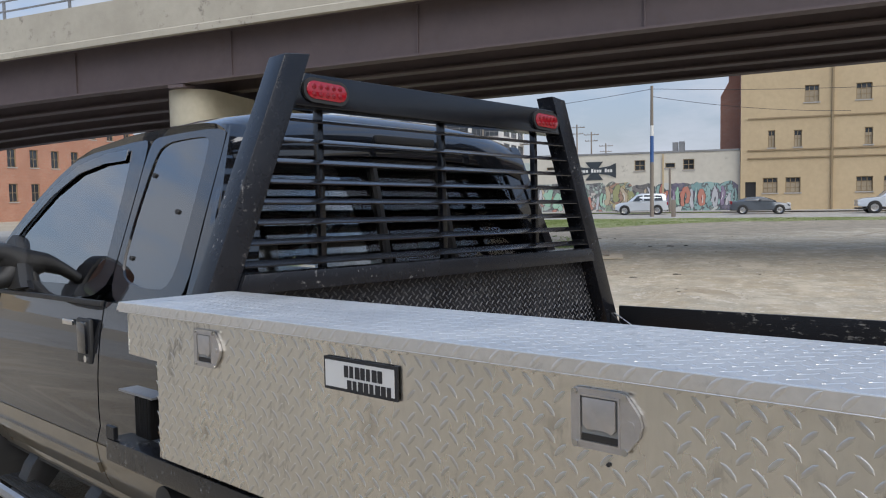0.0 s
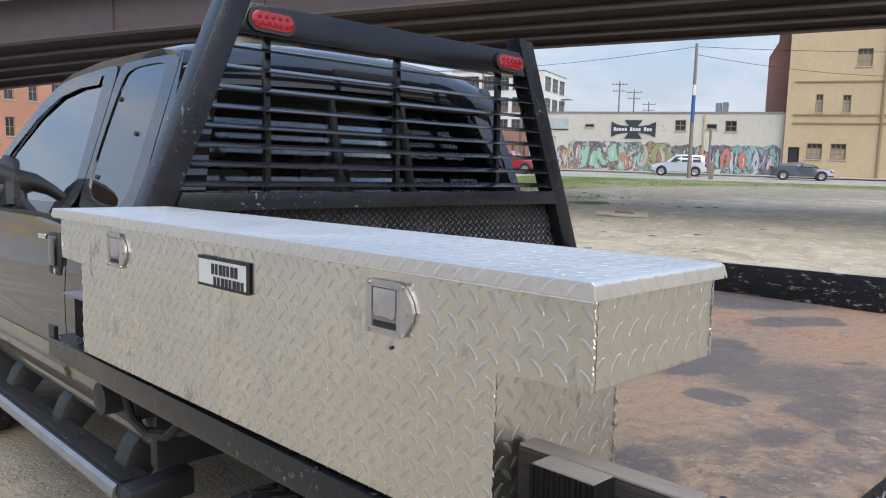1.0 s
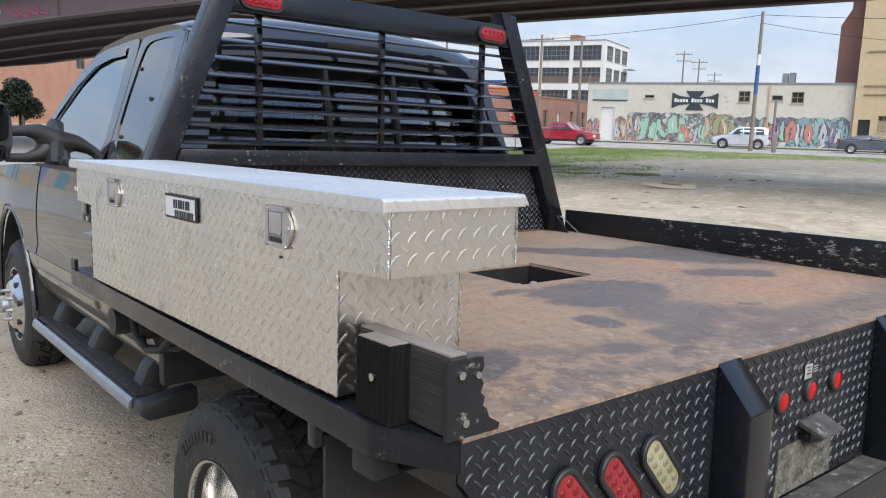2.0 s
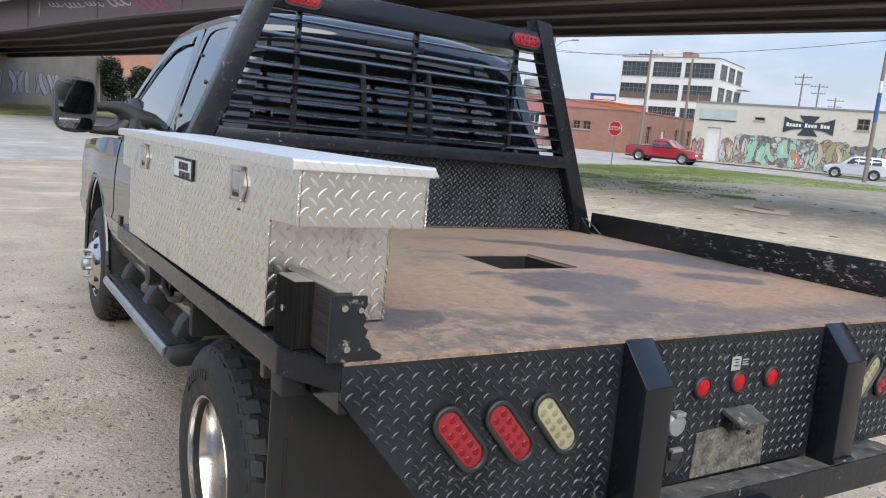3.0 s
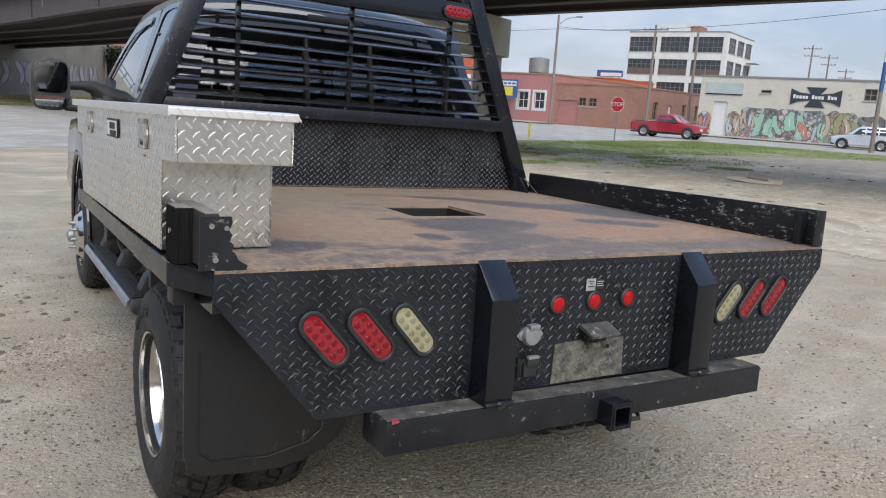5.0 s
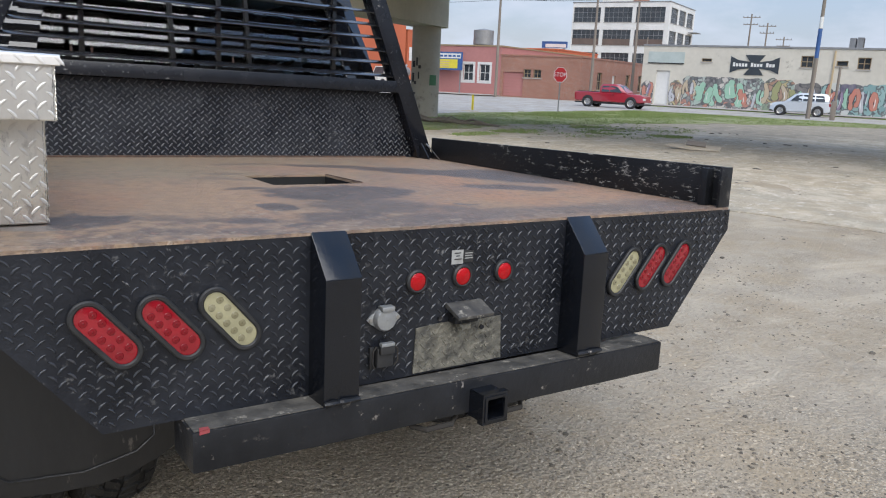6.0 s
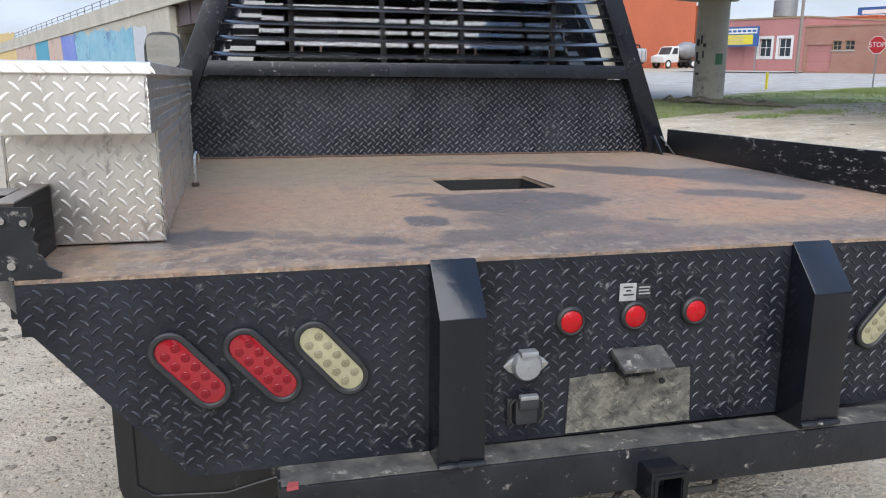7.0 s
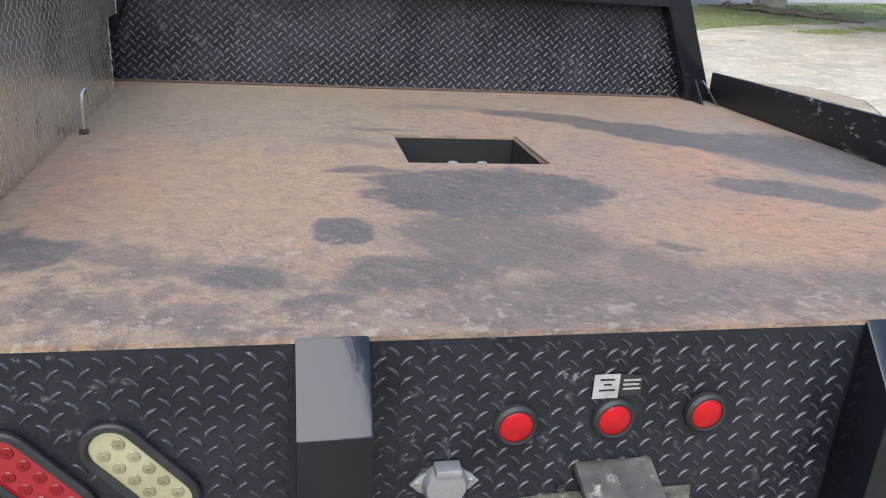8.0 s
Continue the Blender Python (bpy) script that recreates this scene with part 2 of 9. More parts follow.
    col = mix_col(nt, maths(nt, "MULTIPLY", warm_grit, 0.42), col, (0.47, 0.255, 0.165))
    speck = noise_fac(nt, co, 140, 3, 0.74, 0.79)
    col = mix_col(nt, maths(nt, "MULTIPLY", speck, 0.6), col, (0.5, 0.45, 0.38))
    link(nt, col, b.inputs["Base Color"])
    rr = nt.nodes.new("ShaderNodeMapRange")
    rr.inputs["To Min"].default_value, rr.inputs["To Max"].default_value = 0.62, 0.42
    link(nt, total, rr.inputs["Value"])
    link(nt, rr.outputs["Result"], b.inputs["Roughness"])
    pits = noise_fac(nt, co, 48, 7, 0.3, 0.7, (1, 0.75, 1), 0.68)
    bump(nt, b, maths(nt, "ADD", pits, maths(nt, "MULTIPLY", pale, 0.5)), 0.7, 0.006)
    return m


def ground_material(name, a, c, dark, pebble=38.0, bump_d=0.02, patch_lo=0.5, patch_hi=0.62, heap=None):
    m, nt, b = nodes_of(name)
    co = coords(nt)
    broad = noise_fac(nt, co, 0.18, 8, 0.35, 0.65, (1, 1, 1), 0.62)
    mid = noise_fac(nt, co, 1.7, 8, 0.35, 0.68, (1, 1, 1), 0.65)
    fine = noise_fac(nt, co, 34, 5, 0.3, 0.7)
    vo = nt.nodes.new("ShaderNodeTexVoronoi")
    vo.inputs["Scale"].default_value = pebble
    link(nt, co, vo.inputs["Vector"])
    col = mix_col(nt, broad, a, c)
    col = mix_col(nt, maths(nt, "MULTIPLY", mid, 0.7), col, tuple(x * 0.66 for x in a))
    col = mix_col(nt, maths(nt, "MULTIPLY", noise_fac(nt, co, 0.55, 7, patch_lo, patch_hi, (1, 1, 1), 0.7), 0.45), col, dark)
    drift = noise_fac(nt, co, 0.9, 9, 0.46, 0.60, (1, 1, 1), 0.72)
    col = mix_col(nt, maths(nt, "MULTIPLY", drift, 0.75), col, (a[0] * 0.74, a[1] * 0.67, a[2] * 0.56))
    scuff = noise_fac(nt, co, 5.5, 9, 0.54, 0.64, (1, 1, 1), 0.75)
    col = mix_col(nt, maths(nt, "MULTIPLY", scuff, 0.6), col, tuple(x * 0.62 for x in a))
    damp = noise_fac(nt, co, 0.42, 10, 0.505, 0.56, (1, 1, 1), 0.74, 0.4)
    col = mix_col(nt, maths(nt, "MULTIPLY", damp, 0.5), col, (a[0] * 0.60, a[1] * 0.56, a[2] * 0.50))
    sep = nt.nodes.new("ShaderNodeSeparateColor")
    link(nt, vo.outputs["Color"], sep.inputs["Color"])
    loose = maths(nt, "ADD", 0.05, maths(nt, "MULTIPLY", noise_fac(nt, co, 0.75, 8, 0.50, 0.63, (1, 1, 1), 0.66), 0.62))
    if heap:
        gap = nt.nodes.new("ShaderNodeVectorMath")
        gap.operation = "DISTANCE"
        gap.inputs[1].default_value = heap[:3]
        link(nt, co, gap.inputs[0])
        near = nt.nodes.new("ShaderNodeMapRange")
        near.inputs["From Min"].default_value, near.inputs["From Max"].default_value = heap[3], heap[3] * 0.55
        near.inputs["To Max"].default_value = 0.72
        link(nt, maths(nt, "ADD", gap.outputs["Value"], mid), near.inputs["Value"])
        loose = maths(nt, "MAXIMUM", loose, near.outputs["Result"])
    col = mix_col(nt, maths(nt, "MULTIPLY", maths(nt, "MULTIPLY", sep.outputs["Red"], loose), 0.62), col, tuple(x * 0.44 for x in a))
    col = mix_col(nt, maths(nt, "MULTIPLY", noise_fac(nt, co, 90, 6, 0.46, 0.62, (1, 1, 1), 0.7), maths(nt, "ADD", 0.12, maths(nt, "MULTIPLY", loose, 0.3))), col, tuple(x * 0.60 for x in a))
    col = mix_col(nt, maths(nt, "MULTIPLY", fine, 0.3), col, tuple(min(1, x * 1.25) for x in a))
    v2 = nt.nodes.new("ShaderNodeTexVoronoi")
    v2.inputs["Scale"].default_value = pebble * 2.3
    link(nt, co, v2.inputs["Vector"])
    s2 = nt.nodes.new("ShaderNodeSeparateColor")
    link(nt, v2.outputs["Color"], s2.inputs["Color"])
    spot = maths(nt, "GREATER_THAN", s2.outputs["Green"], 0.74)
    col = mix_col(nt, maths(nt, "MULTIPLY", maths(nt, "MULTIPLY", spot, loose), 0.62), col, tuple(x * 0.36 for x in a))
    col = mix_col(nt, maths(nt, "MULTIPLY", maths(nt, "MULTIPLY", maths(nt, "GREATER_THAN", s2.outputs["Blue"], 0.86), loose), 0.62), col, tuple(min(1, x * 1.6) for x in a))
    dustless = noise_fac(nt, co, 2.6, 9, 0.46, 0.60, (1, 1, 1), 0.72)
    col = mix_col(nt, maths(nt, "MULTIPLY", maths(nt, "MULTIPLY", noise_fac(nt, co, 120, 5, 0.50, 0.60, (1, 1, 1), 0.7), dustless), 0.40), col, tuple(x * 0.40 for x in a))
    dusty = noise_fac(nt, co, 1.1, 8, 0.52, 0.64, (0.45, 1.2, 1), 0.64, 0.6)
    col = mix_col(nt, maths(nt, "MULTIPLY", maths(nt, "MULTIPLY", dusty, maths(nt, "SUBTRACT", 1.0, loose)), 0.55), col, tuple(min(1, x * 1.22) for x in a))
    link(nt, col, b.inputs["Base Color"])
    b.inputs["Roughness"].default_value = 0.92
    b.inputs["Specular IOR Level"].default_value = 0.2
    h = maths(nt, "ADD", maths(nt, "MULTIPLY", maths(nt, "MULTIPLY", vo.outputs["Distance"], -1.2), loose), maths(nt, "ADD", fine, mid))
    bump(nt, b, maths(nt, "ADD", h, maths(nt, "MULTIPLY", maths(nt, "MULTIPLY", v2.outputs["Distance"], -0.9), loose)), 0.6, bump_d)
    return m


def brick_material(name, a, c, mortar):
    m, nt, b = nodes_of(name)
    co = coords(nt)
    br = nt.nodes.new("ShaderNodeTexBrick")
    br.inputs["Scale"].default_value = 1.0
    br.inputs["Brick Width"].default_value, br.inputs["Row Height"].default_value, br.inputs["Mortar Size"].default_value = 0.23, 0.075, 0.008
    for key, v in (("Color1", a), ("Color2", c), ("Mortar", mortar)):
        br.inputs[key].default_value = (*v, 1)
    sep, comb = nt.nodes.new("ShaderNodeSeparateXYZ"), nt.nodes.new("ShaderNodeCombineXYZ")
    link(nt, co, sep.inputs["Vector"])
    link(nt, maths(nt, "ADD", sep.outputs["X"], sep.outputs["Y"]), comb.inputs["X"])
    link(nt, sep.outputs["Z"], comb.inputs["Y"])
    link(nt, comb.outputs["Vector"], br.inputs["Vector"])
    st = noise_fac(nt, co, 0.5, 6, 0.35, 0.7)
    col = mix_col(nt, maths(nt, "MULTIPLY", st, 0.5), br.outputs["Color"], tuple(x * 0.6 for x in a))
    link(nt, col, b.inputs["Base Color"])
    b.inputs["Roughness"].default_value = 0.9
    return m


def mural_material(name, cols, scale, seed):
    """Spray-painted shapes: warped cells in a few colours, edged dark."""
    m, nt, b = nodes_of(name)
    co = coords(nt)
    n = nt.nodes.new("ShaderNodeTexNoise")
    n.inputs["Scale"].default_value, n.inputs["Detail"].default_value = 0.9, 3.0
    off = nt.nodes.new("ShaderNodeVectorMath")
    off.inputs[1].default_value = (seed * 7.3, seed * 3.1, seed * 1.7)
    link(nt, co, off.inputs[0])
    link(nt, off.outputs[0], n.inputs["Vector"])
    mv = nt.nodes.new("ShaderNodeVectorMath")
    mv.operation = "MULTIPLY_ADD"
    link(nt, n.outputs["Color"], mv.inputs[0])
    mv.inputs[1].default_value = (2.3, 2.3, 2.3)
    link(nt, off.outputs[0], mv.inputs[2])
    v, e = nt.nodes.new("ShaderNodeTexVoronoi"), nt.nodes.new("ShaderNodeTexVoronoi")
    for x in (v, e):
        x.inputs["Scale"].default_value = scale
        link(nt, mv.outputs[0], x.inputs["Vector"])
    e.feature = "DISTANCE_TO_EDGE"
    sep = nt.nodes.new("ShaderNodeSeparateColor")
    link(nt, v.outputs["Color"], sep.inputs["Color"])
    ramp = nt.nodes.new("ShaderNodeValToRGB")
    ramp.color_ramp.interpolation = "CONSTANT"
    els = ramp.color_ramp.elements
    while len(els) < len(cols):
        els.new(0.5)
    for k, c in enumerate(cols):
        els[k].position, els[k].color = k / len(cols), (*c, 1)
    link(nt, sep.outputs["Red"], ramp.inputs["Fac"])
    edge = nt.nodes.new("ShaderNodeMapRange")
    edge.inputs["From Min"].default_value, edge.inputs["From Max"].default_value = 0.09, 0.05
    link(nt, e.outputs["Distance"], edge.inputs["Value"])
    col = mix_col(nt, maths(nt, "MULTIPLY", edge.outputs["Result"], 0.85), ramp.outputs["Color"], (0.06, 0.06, 0.07))
    dirt = noise_fac(nt, co, 3.0, 7, 0.4, 0.75)
    col = mix_col(nt, maths(nt, "MULTIPLY", dirt, 0.35), col, (0.4, 0.37, 0.33))
    link(nt, col, b.inputs["Base Color"])
    b.inputs["Roughness"].default_value = 0.85
    return m


M = {}
M["black"] = plain("black_satin_paint", (0.004, 0.005, 0.0075), (0.007, 0.0085, 0.012), 5, 0.13, 0.24, spec=0.55, wear=(0.16, 0.15, 0.14), wear_at=0.70, fine=70, bump_s=0.1)
M["black_rough"] = plain("worn_black_paint", (0.008, 0.009, 0.011), (0.019, 0.020, 0.023), 7, 0.28, 0.46, spec=0.36, wear=(0.30, 0.27, 0.24), wear_at=0.60, fine=55, bump_s=0.25)
M["plate"] = plain("black_tread_plate", (0.006, 0.0072, 0.0105), (0.024, 0.0265, 0.033), 5, 0.20, 0.38, spec=0.36, wear=(0.15, 0.148, 0.145), wear_at=0.58, fine=80, bump_s=0.45, bump_d=0.002)
M["tread"] = plain("black_tread_ridges", (0.021, 0.0235, 0.029), (0.055, 0.059, 0.067), 9, 0.22, 0.34, spec=0.75, wear=(0.17, 0.165, 0.16), wear_at=0.58, fine=90, bump_s=0)
M["tread_worn"] = plain("worn_grey_tread_ridges", (0.055, 0.058, 0.064), (0.12, 0.122, 0.128), 9, 0.25, 0.4, spec=0.8, wear=(0.26, 0.255, 0.25), wear_at=0.56, fine=90, bump_s=0)
M["dust"] = plain("dusty_black_paint", (0.024, 0.024, 0.024), (0.125, 0.116, 0.10), 14, 0.6, 0.9, wear=(0.30, 0.275, 0.23), wear_at=0.55, fine=60, bump_s=0.3)
M["alu"] = plain("brushed_aluminium_tread_plate", (0.84, 0.812, 0.75), (0.75, 0.728, 0.672), 4.5, 0.20, 0.38, metal=1.0, fine=60, bump_s=0.04, bump_d=0.001, stretch=(1, 1, 0.4), wear=(0.40, 0.385, 0.36), wear_at=0.545)
# paler, rougher copy of the body metal: the lid's sky brightness is put in here
M["alu_lid"] = plain("brightened_aluminium_lid", (0.88, 0.85, 0.80), (0.80, 0.775, 0.73), 5, 0.42, 0.58, metal=1.0, fine=60, bump_s=0.05, bump_d=0.001, wear=(0.62, 0.60, 0.56), wear_at=0.56)
M["alu_ridge"] = plain("aluminium_ridges", (0.72, 0.698, 0.652), (0.66, 0.64, 0.60), 9, 0.40, 0.50, metal=1.0, fine=90, bump_s=0)
M["latch"] = plain("dull_stainless_latch", (0.64, 0.61, 0.59), (0.52, 0.50, 0.485), 25, 0.36, 0.5, metal=0.9, bump_s=0.1)
M["steel"] = plain("stainless_steel", (0.62, 0.61, 0.59), (0.5, 0.49, 0.47), 20, 0.22, 0.35, metal=1.0, bump_s=0.05)
M["chrome"] = plain("chrome", (0.86, 0.86, 0.87), (0.75, 0.75, 0.75), 8, 0.05, 0.10, metal=1.0, bump_s=0)
M["zinc"] = plain("grey_cast_zinc", (0.42, 0.43, 0.43), (0.3, 0.31, 0.31), 30, 0.45, 0.6, metal=0.7, bump_s=0.1)
M["black_chip"] = plain("chipped_black_gloss_paint", (0.008, 0.009, 0.012), (0.014, 0.015, 0.019), 5, 0.18, 0.32, spec=0.36, wear=(0.26, 0.25, 0.24), wear_at=0.60, fine=100, bump_s=0.12)
M["chipped"] = plain("chipped_black_paint", (0.008, 0.0085, 0.010), (0.016, 0.017, 0.019), 3.2, 0.30, 0.50, spec=0.35, stretch=(1, 0.45, 1.4), wear=(0.36, 0.34, 0.30), wear_at=0.565, fine=95, bump_s=0.3)
M["alloy"] = plain("polished_alloy", (0.74, 0.715, 0.67), (0.60, 0.575, 0.54), 6, 0.15, 0.26, metal=1.0, bump_s=0)
M["satin"] = plain("satin_aluminium", (0.42, 0.43, 0.45), (0.34, 0.35, 0.37), 6, 0.35, 0.5, metal=0.8, bump_s=0.05)
# near-black base: the shade inside the recess is put into the colour
M["well"] = plain("shade_black_steel", (0.004, 0.004, 0.004), (0.010, 0.009, 0.008), 12, 0.6, 0.8, fine=60)
M["deck"] = deck_material()
M["paint"] = plain("glossy_black_car_paint", (0.006, 0.007, 0.010), (0.008, 0.009, 0.012), 3, 0.35, 0.40, fine=200, bump_s=0, coat=1.0, spec=0.12, coat_ior=1.85)
M["tan"] = plain("tan_metallic_car_paint", (0.17, 0.142, 0.10), (0.15, 0.125, 0.09), 3, 0.28, 0.36, metal=0.3, fine=200, bump_s=0, coat=0.8)
M["glass"] = glass("tinted_window_glass", (0.30, 0.34, 0.35), 0.26)
M["door_glass"] = glass("lightly_tinted_door_glass", (0.70, 0.76, 0.74), 0.36)
M["smoke"] = glass("smoked_deflector", (0.35, 0.36, 0.38), 0.22)
M["rear_glass"] = glass("rear_window_glass", (0.97, 0.98, 0.97), 0.02)
M["clear_glass"] = glass("windscreen_glass", (0.92, 0.96, 0.93), 0.0)
M["pane"] = plain("far_window_pane", (0.03, 0.035, 0.04), (0.07, 0.08, 0.09), 0.8, 0.08, 0.2, bump_s=0)
M["mirror"] = plain("mirror_glass", (0.62, 0.64, 0.64), (0.60, 0.62, 0.62), 2, 0.02, 0.03, metal=1.0, bump_s=0)
M["rubber"] = plain("tyre_rubber", (0.014, 0.0138, 0.0138), (0.034, 0.033, 0.0315), 14, 0.50, 0.75, fine=90, bump_s=0.2, spec=0.42, wear=(0.12, 0.11, 0.095), wear_at=0.57)
M["flap"] = plain("mud_flap_rubber", (0.011, 0.0115, 0.0125), (0.022, 0.022, 0.0225), 4, 0.22, 0.42, spec=0.5, wear=(0.11, 0.10, 0.09), wear_at=0.61, fine=60, stretch=(1, 1, 0.35))
M["plastic"] = plain("black_plastic", (0.020, 0.020, 0.021), (0.03, 0.03, 0.03), 9, 0.45, 0.6, fine=220, bump_s=0.1)
M["cloth"] = plain("grey_seat_cloth", (0.05, 0.048, 0.046), (0.035, 0.034, 0.033), 8, 0.9, 0.95, fine=300, bump_s=0.2)
M["under"] = plain("dirty_chassis_steel", (0.018, 0.0165, 0.015), (0.042, 0.036, 0.029), 6, 0.7, 0.9, fine=40, bump_s=0.3)
M["wood"] = plain("weathered_black_stained_wood", (0.006, 0.0058, 0.0055), (0.014, 0.013, 0.012), 12, 0.7, 0.85, fine=45, stretch=(1, 1, 0.07), wear=(0.07, 0.067, 0.064), wear_at=0.62, bump_s=0.9, bump_d=0.006, spec=0.12)
M["wood_side"] = plain("dark_weathered_plank", (0.050, 0.044, 0.040), (0.024, 0.022, 0.020), 10, 0.75, 0.9, fine=50, stretch=(1, 0.10, 1), wear=(0.12, 0.11, 0.10), wear_at=0.60, bump_s=0.6, bump_d=0.004, spec=0.15)
M["wood_top"] = plain("grey_weathered_wood", (0.24, 0.21, 0.18), (0.15, 0.13, 0.11), 10, 0.85, 0.95, fine=60, stretch=(1, 0.15, 1), bump_s=0.5, bump_d=0.003)
M["pale_board"] = plain("pale_bare_board", (0.50, 0.43, 0.33), (0.40, 0.34, 0.26), 6, 0.85, 0.95, fine=40, bump_s=0.3)
M["rust"] = plain("scaly_rust", (0.12, 0.065, 0.04), (0.05, 0.04, 0.035), 25, 0.8, 0.95, fine=140, bump_s=0.6, bump_d=0.004)
M["red_lens"] = plain("red_lamp_lens", (0.29, 0.005, 0.014), (0.23, 0.004, 0.011), 20, 0.06, 0.12, fine=160, bump_s=0.06, coat=0.5)
M["red_dark"] = plain("red_lens_cups", (0.20, 0.004, 0.009), (0.16, 0.003, 0.008), 20, 0.2, 0.25, bump_s=0)
M["marker_lens"] = plain("bright_red_marker_lens", (0.44, 0.008, 0.012), (0.32, 0.006, 0.009), 45, 0.05, 0.10, fine=160, bump_s=0.2, spec=0.35)
M["louvre"] = plain("glossy_black_louvre_paint", (0.010, 0.011, 0.014), (0.018, 0.019, 0.023), 6, 0.16, 0.26, spec=0.8, wear=(0.20, 0.19, 0.18), wear_at=0.70, fine=60, bump_s=0.05)
M["white_lens"] = plain("yellowed_clear_lens", (0.36, 0.335, 0.20), (0.29, 0.27, 0.16), 20, 0.15, 0.2, fine=160, bump_s=0.1, coat=0.6)
M["white_dark"] = plain("clear_lens_cups", (0.27, 0.25, 0.16), (0.16, 0.14, 0.075), 20, 0.15, 0.2, bump_s=0)
M["grommet"] = plain("lamp_rubber_grommet", (0.013, 0.013, 0.0135), (0.024, 0.024, 0.024), 20, 0.45, 0.6, fine=120, bump_s=0.15)
M["sticker"] = plain("white_sticker", (0.38, 0.38, 0.36), (0.24, 0.24, 0.23), 40, 0.5, 0.6, bump_s=0)
M["ink"] = plain("black_print", (0.02, 0.02, 0.022), None, 30, 0.5, 0.6, bump_s=0)
M["mud"] = plain("dried_mud_coat", (0.205, 0.192, 0.152), (0.022, 0.022, 0.022), 26, 0.85, 0.95, fine=90, bump_s=0.7, bump_d=0.004, wear=(0.26, 0.24, 0.19), wear_at=0.55)
M["gravel"] = ground_material("pale_dusty_gravel", (0.468, 0.403, 0.310), (0.380, 0.326, 0.251), (0.195, 0.164, 0.127), pebble=52.0, heap=(0.0, 0.3, 0.0, 2.2))
M["pale_dirt"] = ground_material("pale_packed_dirt", (0.54, 0.472, 0.365), (0.46, 0.402, 0.312), (0.36, 0.31, 0.245), 30, 0.01)
def dark_edge(m):
    """Darker tone along the verge, fading unevenly into the pale dirt."""
    nt = m.node_tree
    b = [n for n in nt.nodes if n.type == "BSDF_PRINCIPLED"][0]
    pale = b.inputs["Base Color"].links[0].from_socket
    co = coords(nt)
    dot = nt.nodes.new("ShaderNodeVectorMath")
    dot.operation = "DOT_PRODUCT"
    dot.inputs[1].default_value = (0.796, 0.605, 0.0)
    link(nt, co, dot.inputs[0])
    n = nt.nodes.new("ShaderNodeTexNoise")
    n.inputs["Scale"].default_value, n.inputs["Detail"].default_value, n.inputs["Roughness"].default_value = 0.45, 9.0, 0.68
    link(nt, co, n.inputs["Vector"])
    d = maths(nt, "ADD", dot.outputs["Value"], maths(nt, "MULTIPLY", n.outputs["Fac"], 9.0))
    mr = nt.nodes.new("ShaderNodeMapRange")
    mr.inputs["From Min"].default_value, mr.inputs["From Max"].default_value = 26.8, 29.6
    link(nt, d, mr.inputs["Value"])
    pale = mix_col(nt, maths(nt, "MULTIPLY", noise_fac(nt, co, 1.2, 10, 0.50, 0.58, (1, 1, 1), 0.76), 0.5), pale, (0.30, 0.275, 0.215))
    pale = mix_col(nt, maths(nt, "MULTIPLY", noise_fac(nt, co, 4.5, 8, 0.56, 0.62, (1, 1, 1), 0.7), 0.5), pale, (0.72, 0.66, 0.57))
    link(nt, mix_col(nt, maths(nt, "MULTIPLY", mr.outputs["Result"], maths(nt, "ADD", 0.35, maths(nt, "MULTIPLY", noise_fac(nt, co, 1.6, 9, 0.36, 0.62, (1, 1, 1), 0.75), 0.6))), pale, (0.215, 0.186, 0.145)), b.inputs["Base Color"])


dark_edge(M["pale_dirt"])
M["pale_panel"] = plain("pale_grey_green_panel", (0.46, 0.51, 0.48), (0.36, 0.41, 0.385), 1.5, 0.6, 0.8, bump_s=0)
M["spray_green"] = plain("pale_green_spray_paint", (0.27, 0.47, 0.34), (0.36, 0.53, 0.42), 2.5, 0.7, 0.85, bump_s=0)
M["spray_teal"] = plain("teal_spray_paint", (0.24, 0.38, 0.36), (0.33, 0.45, 0.43), 2.5, 0.7, 0.85, bump_s=0)
M["spray_violet"] = plain("dull_violet_spray_paint", (0.22, 0.17, 0.26), (0.30, 0.24, 0.32), 2.5, 0.7, 0.85, bump_s=0)
M["spray_pale"] = plain("pale_lilac_spray_paint", (0.50, 0.49, 0.52), (0.42, 0.44, 0.45), 2.5, 0.7, 0.85, bump_s=0)
M["spray_olive"] = plain("olive_spray_paint", (0.27, 0.30, 0.15), (0.36, 0.33, 0.17), 2.5, 0.7, 0.85, bump_s=0)
M["spray_coral"] = plain("coral_spray_paint", (0.52, 0.19, 0.14), (0.45, 0.24, 0.18), 2.5, 0.7, 0.85, bump_s=0)
M["spray_tan"] = plain("tan_spray_paint", (0.50, 0.40, 0.27), (0.42, 0.36, 0.28), 2.5, 0.7, 0.85, bump_s=0)
M["asphalt"] = ground_material("grey_worn_asphalt", (0.42, 0.40, 0.37), (0.36, 0.343, 0.315), (0.25, 0.24, 0.225), 60, 0.004)
M["pavement"] = plain("concrete_pavement", (0.42, 0.39, 0.35), (0.34, 0.32, 0.29), 1.2, 0.9, 0.95, fine=20)
M["grass"] = plain("grass_blades", (0.170, 0.248, 0.068), (0.245, 0.27, 0.11), 0.6, 0.8, 0.9, fine=7, bump_s=0)
M["verge"] = ground_material("thin_grass_on_soil", (0.235, 0.275, 0.115), (0.31, 0.30, 0.165), (0.40, 0.35, 0.25), 40, 0.03, 0.43, 0.56)
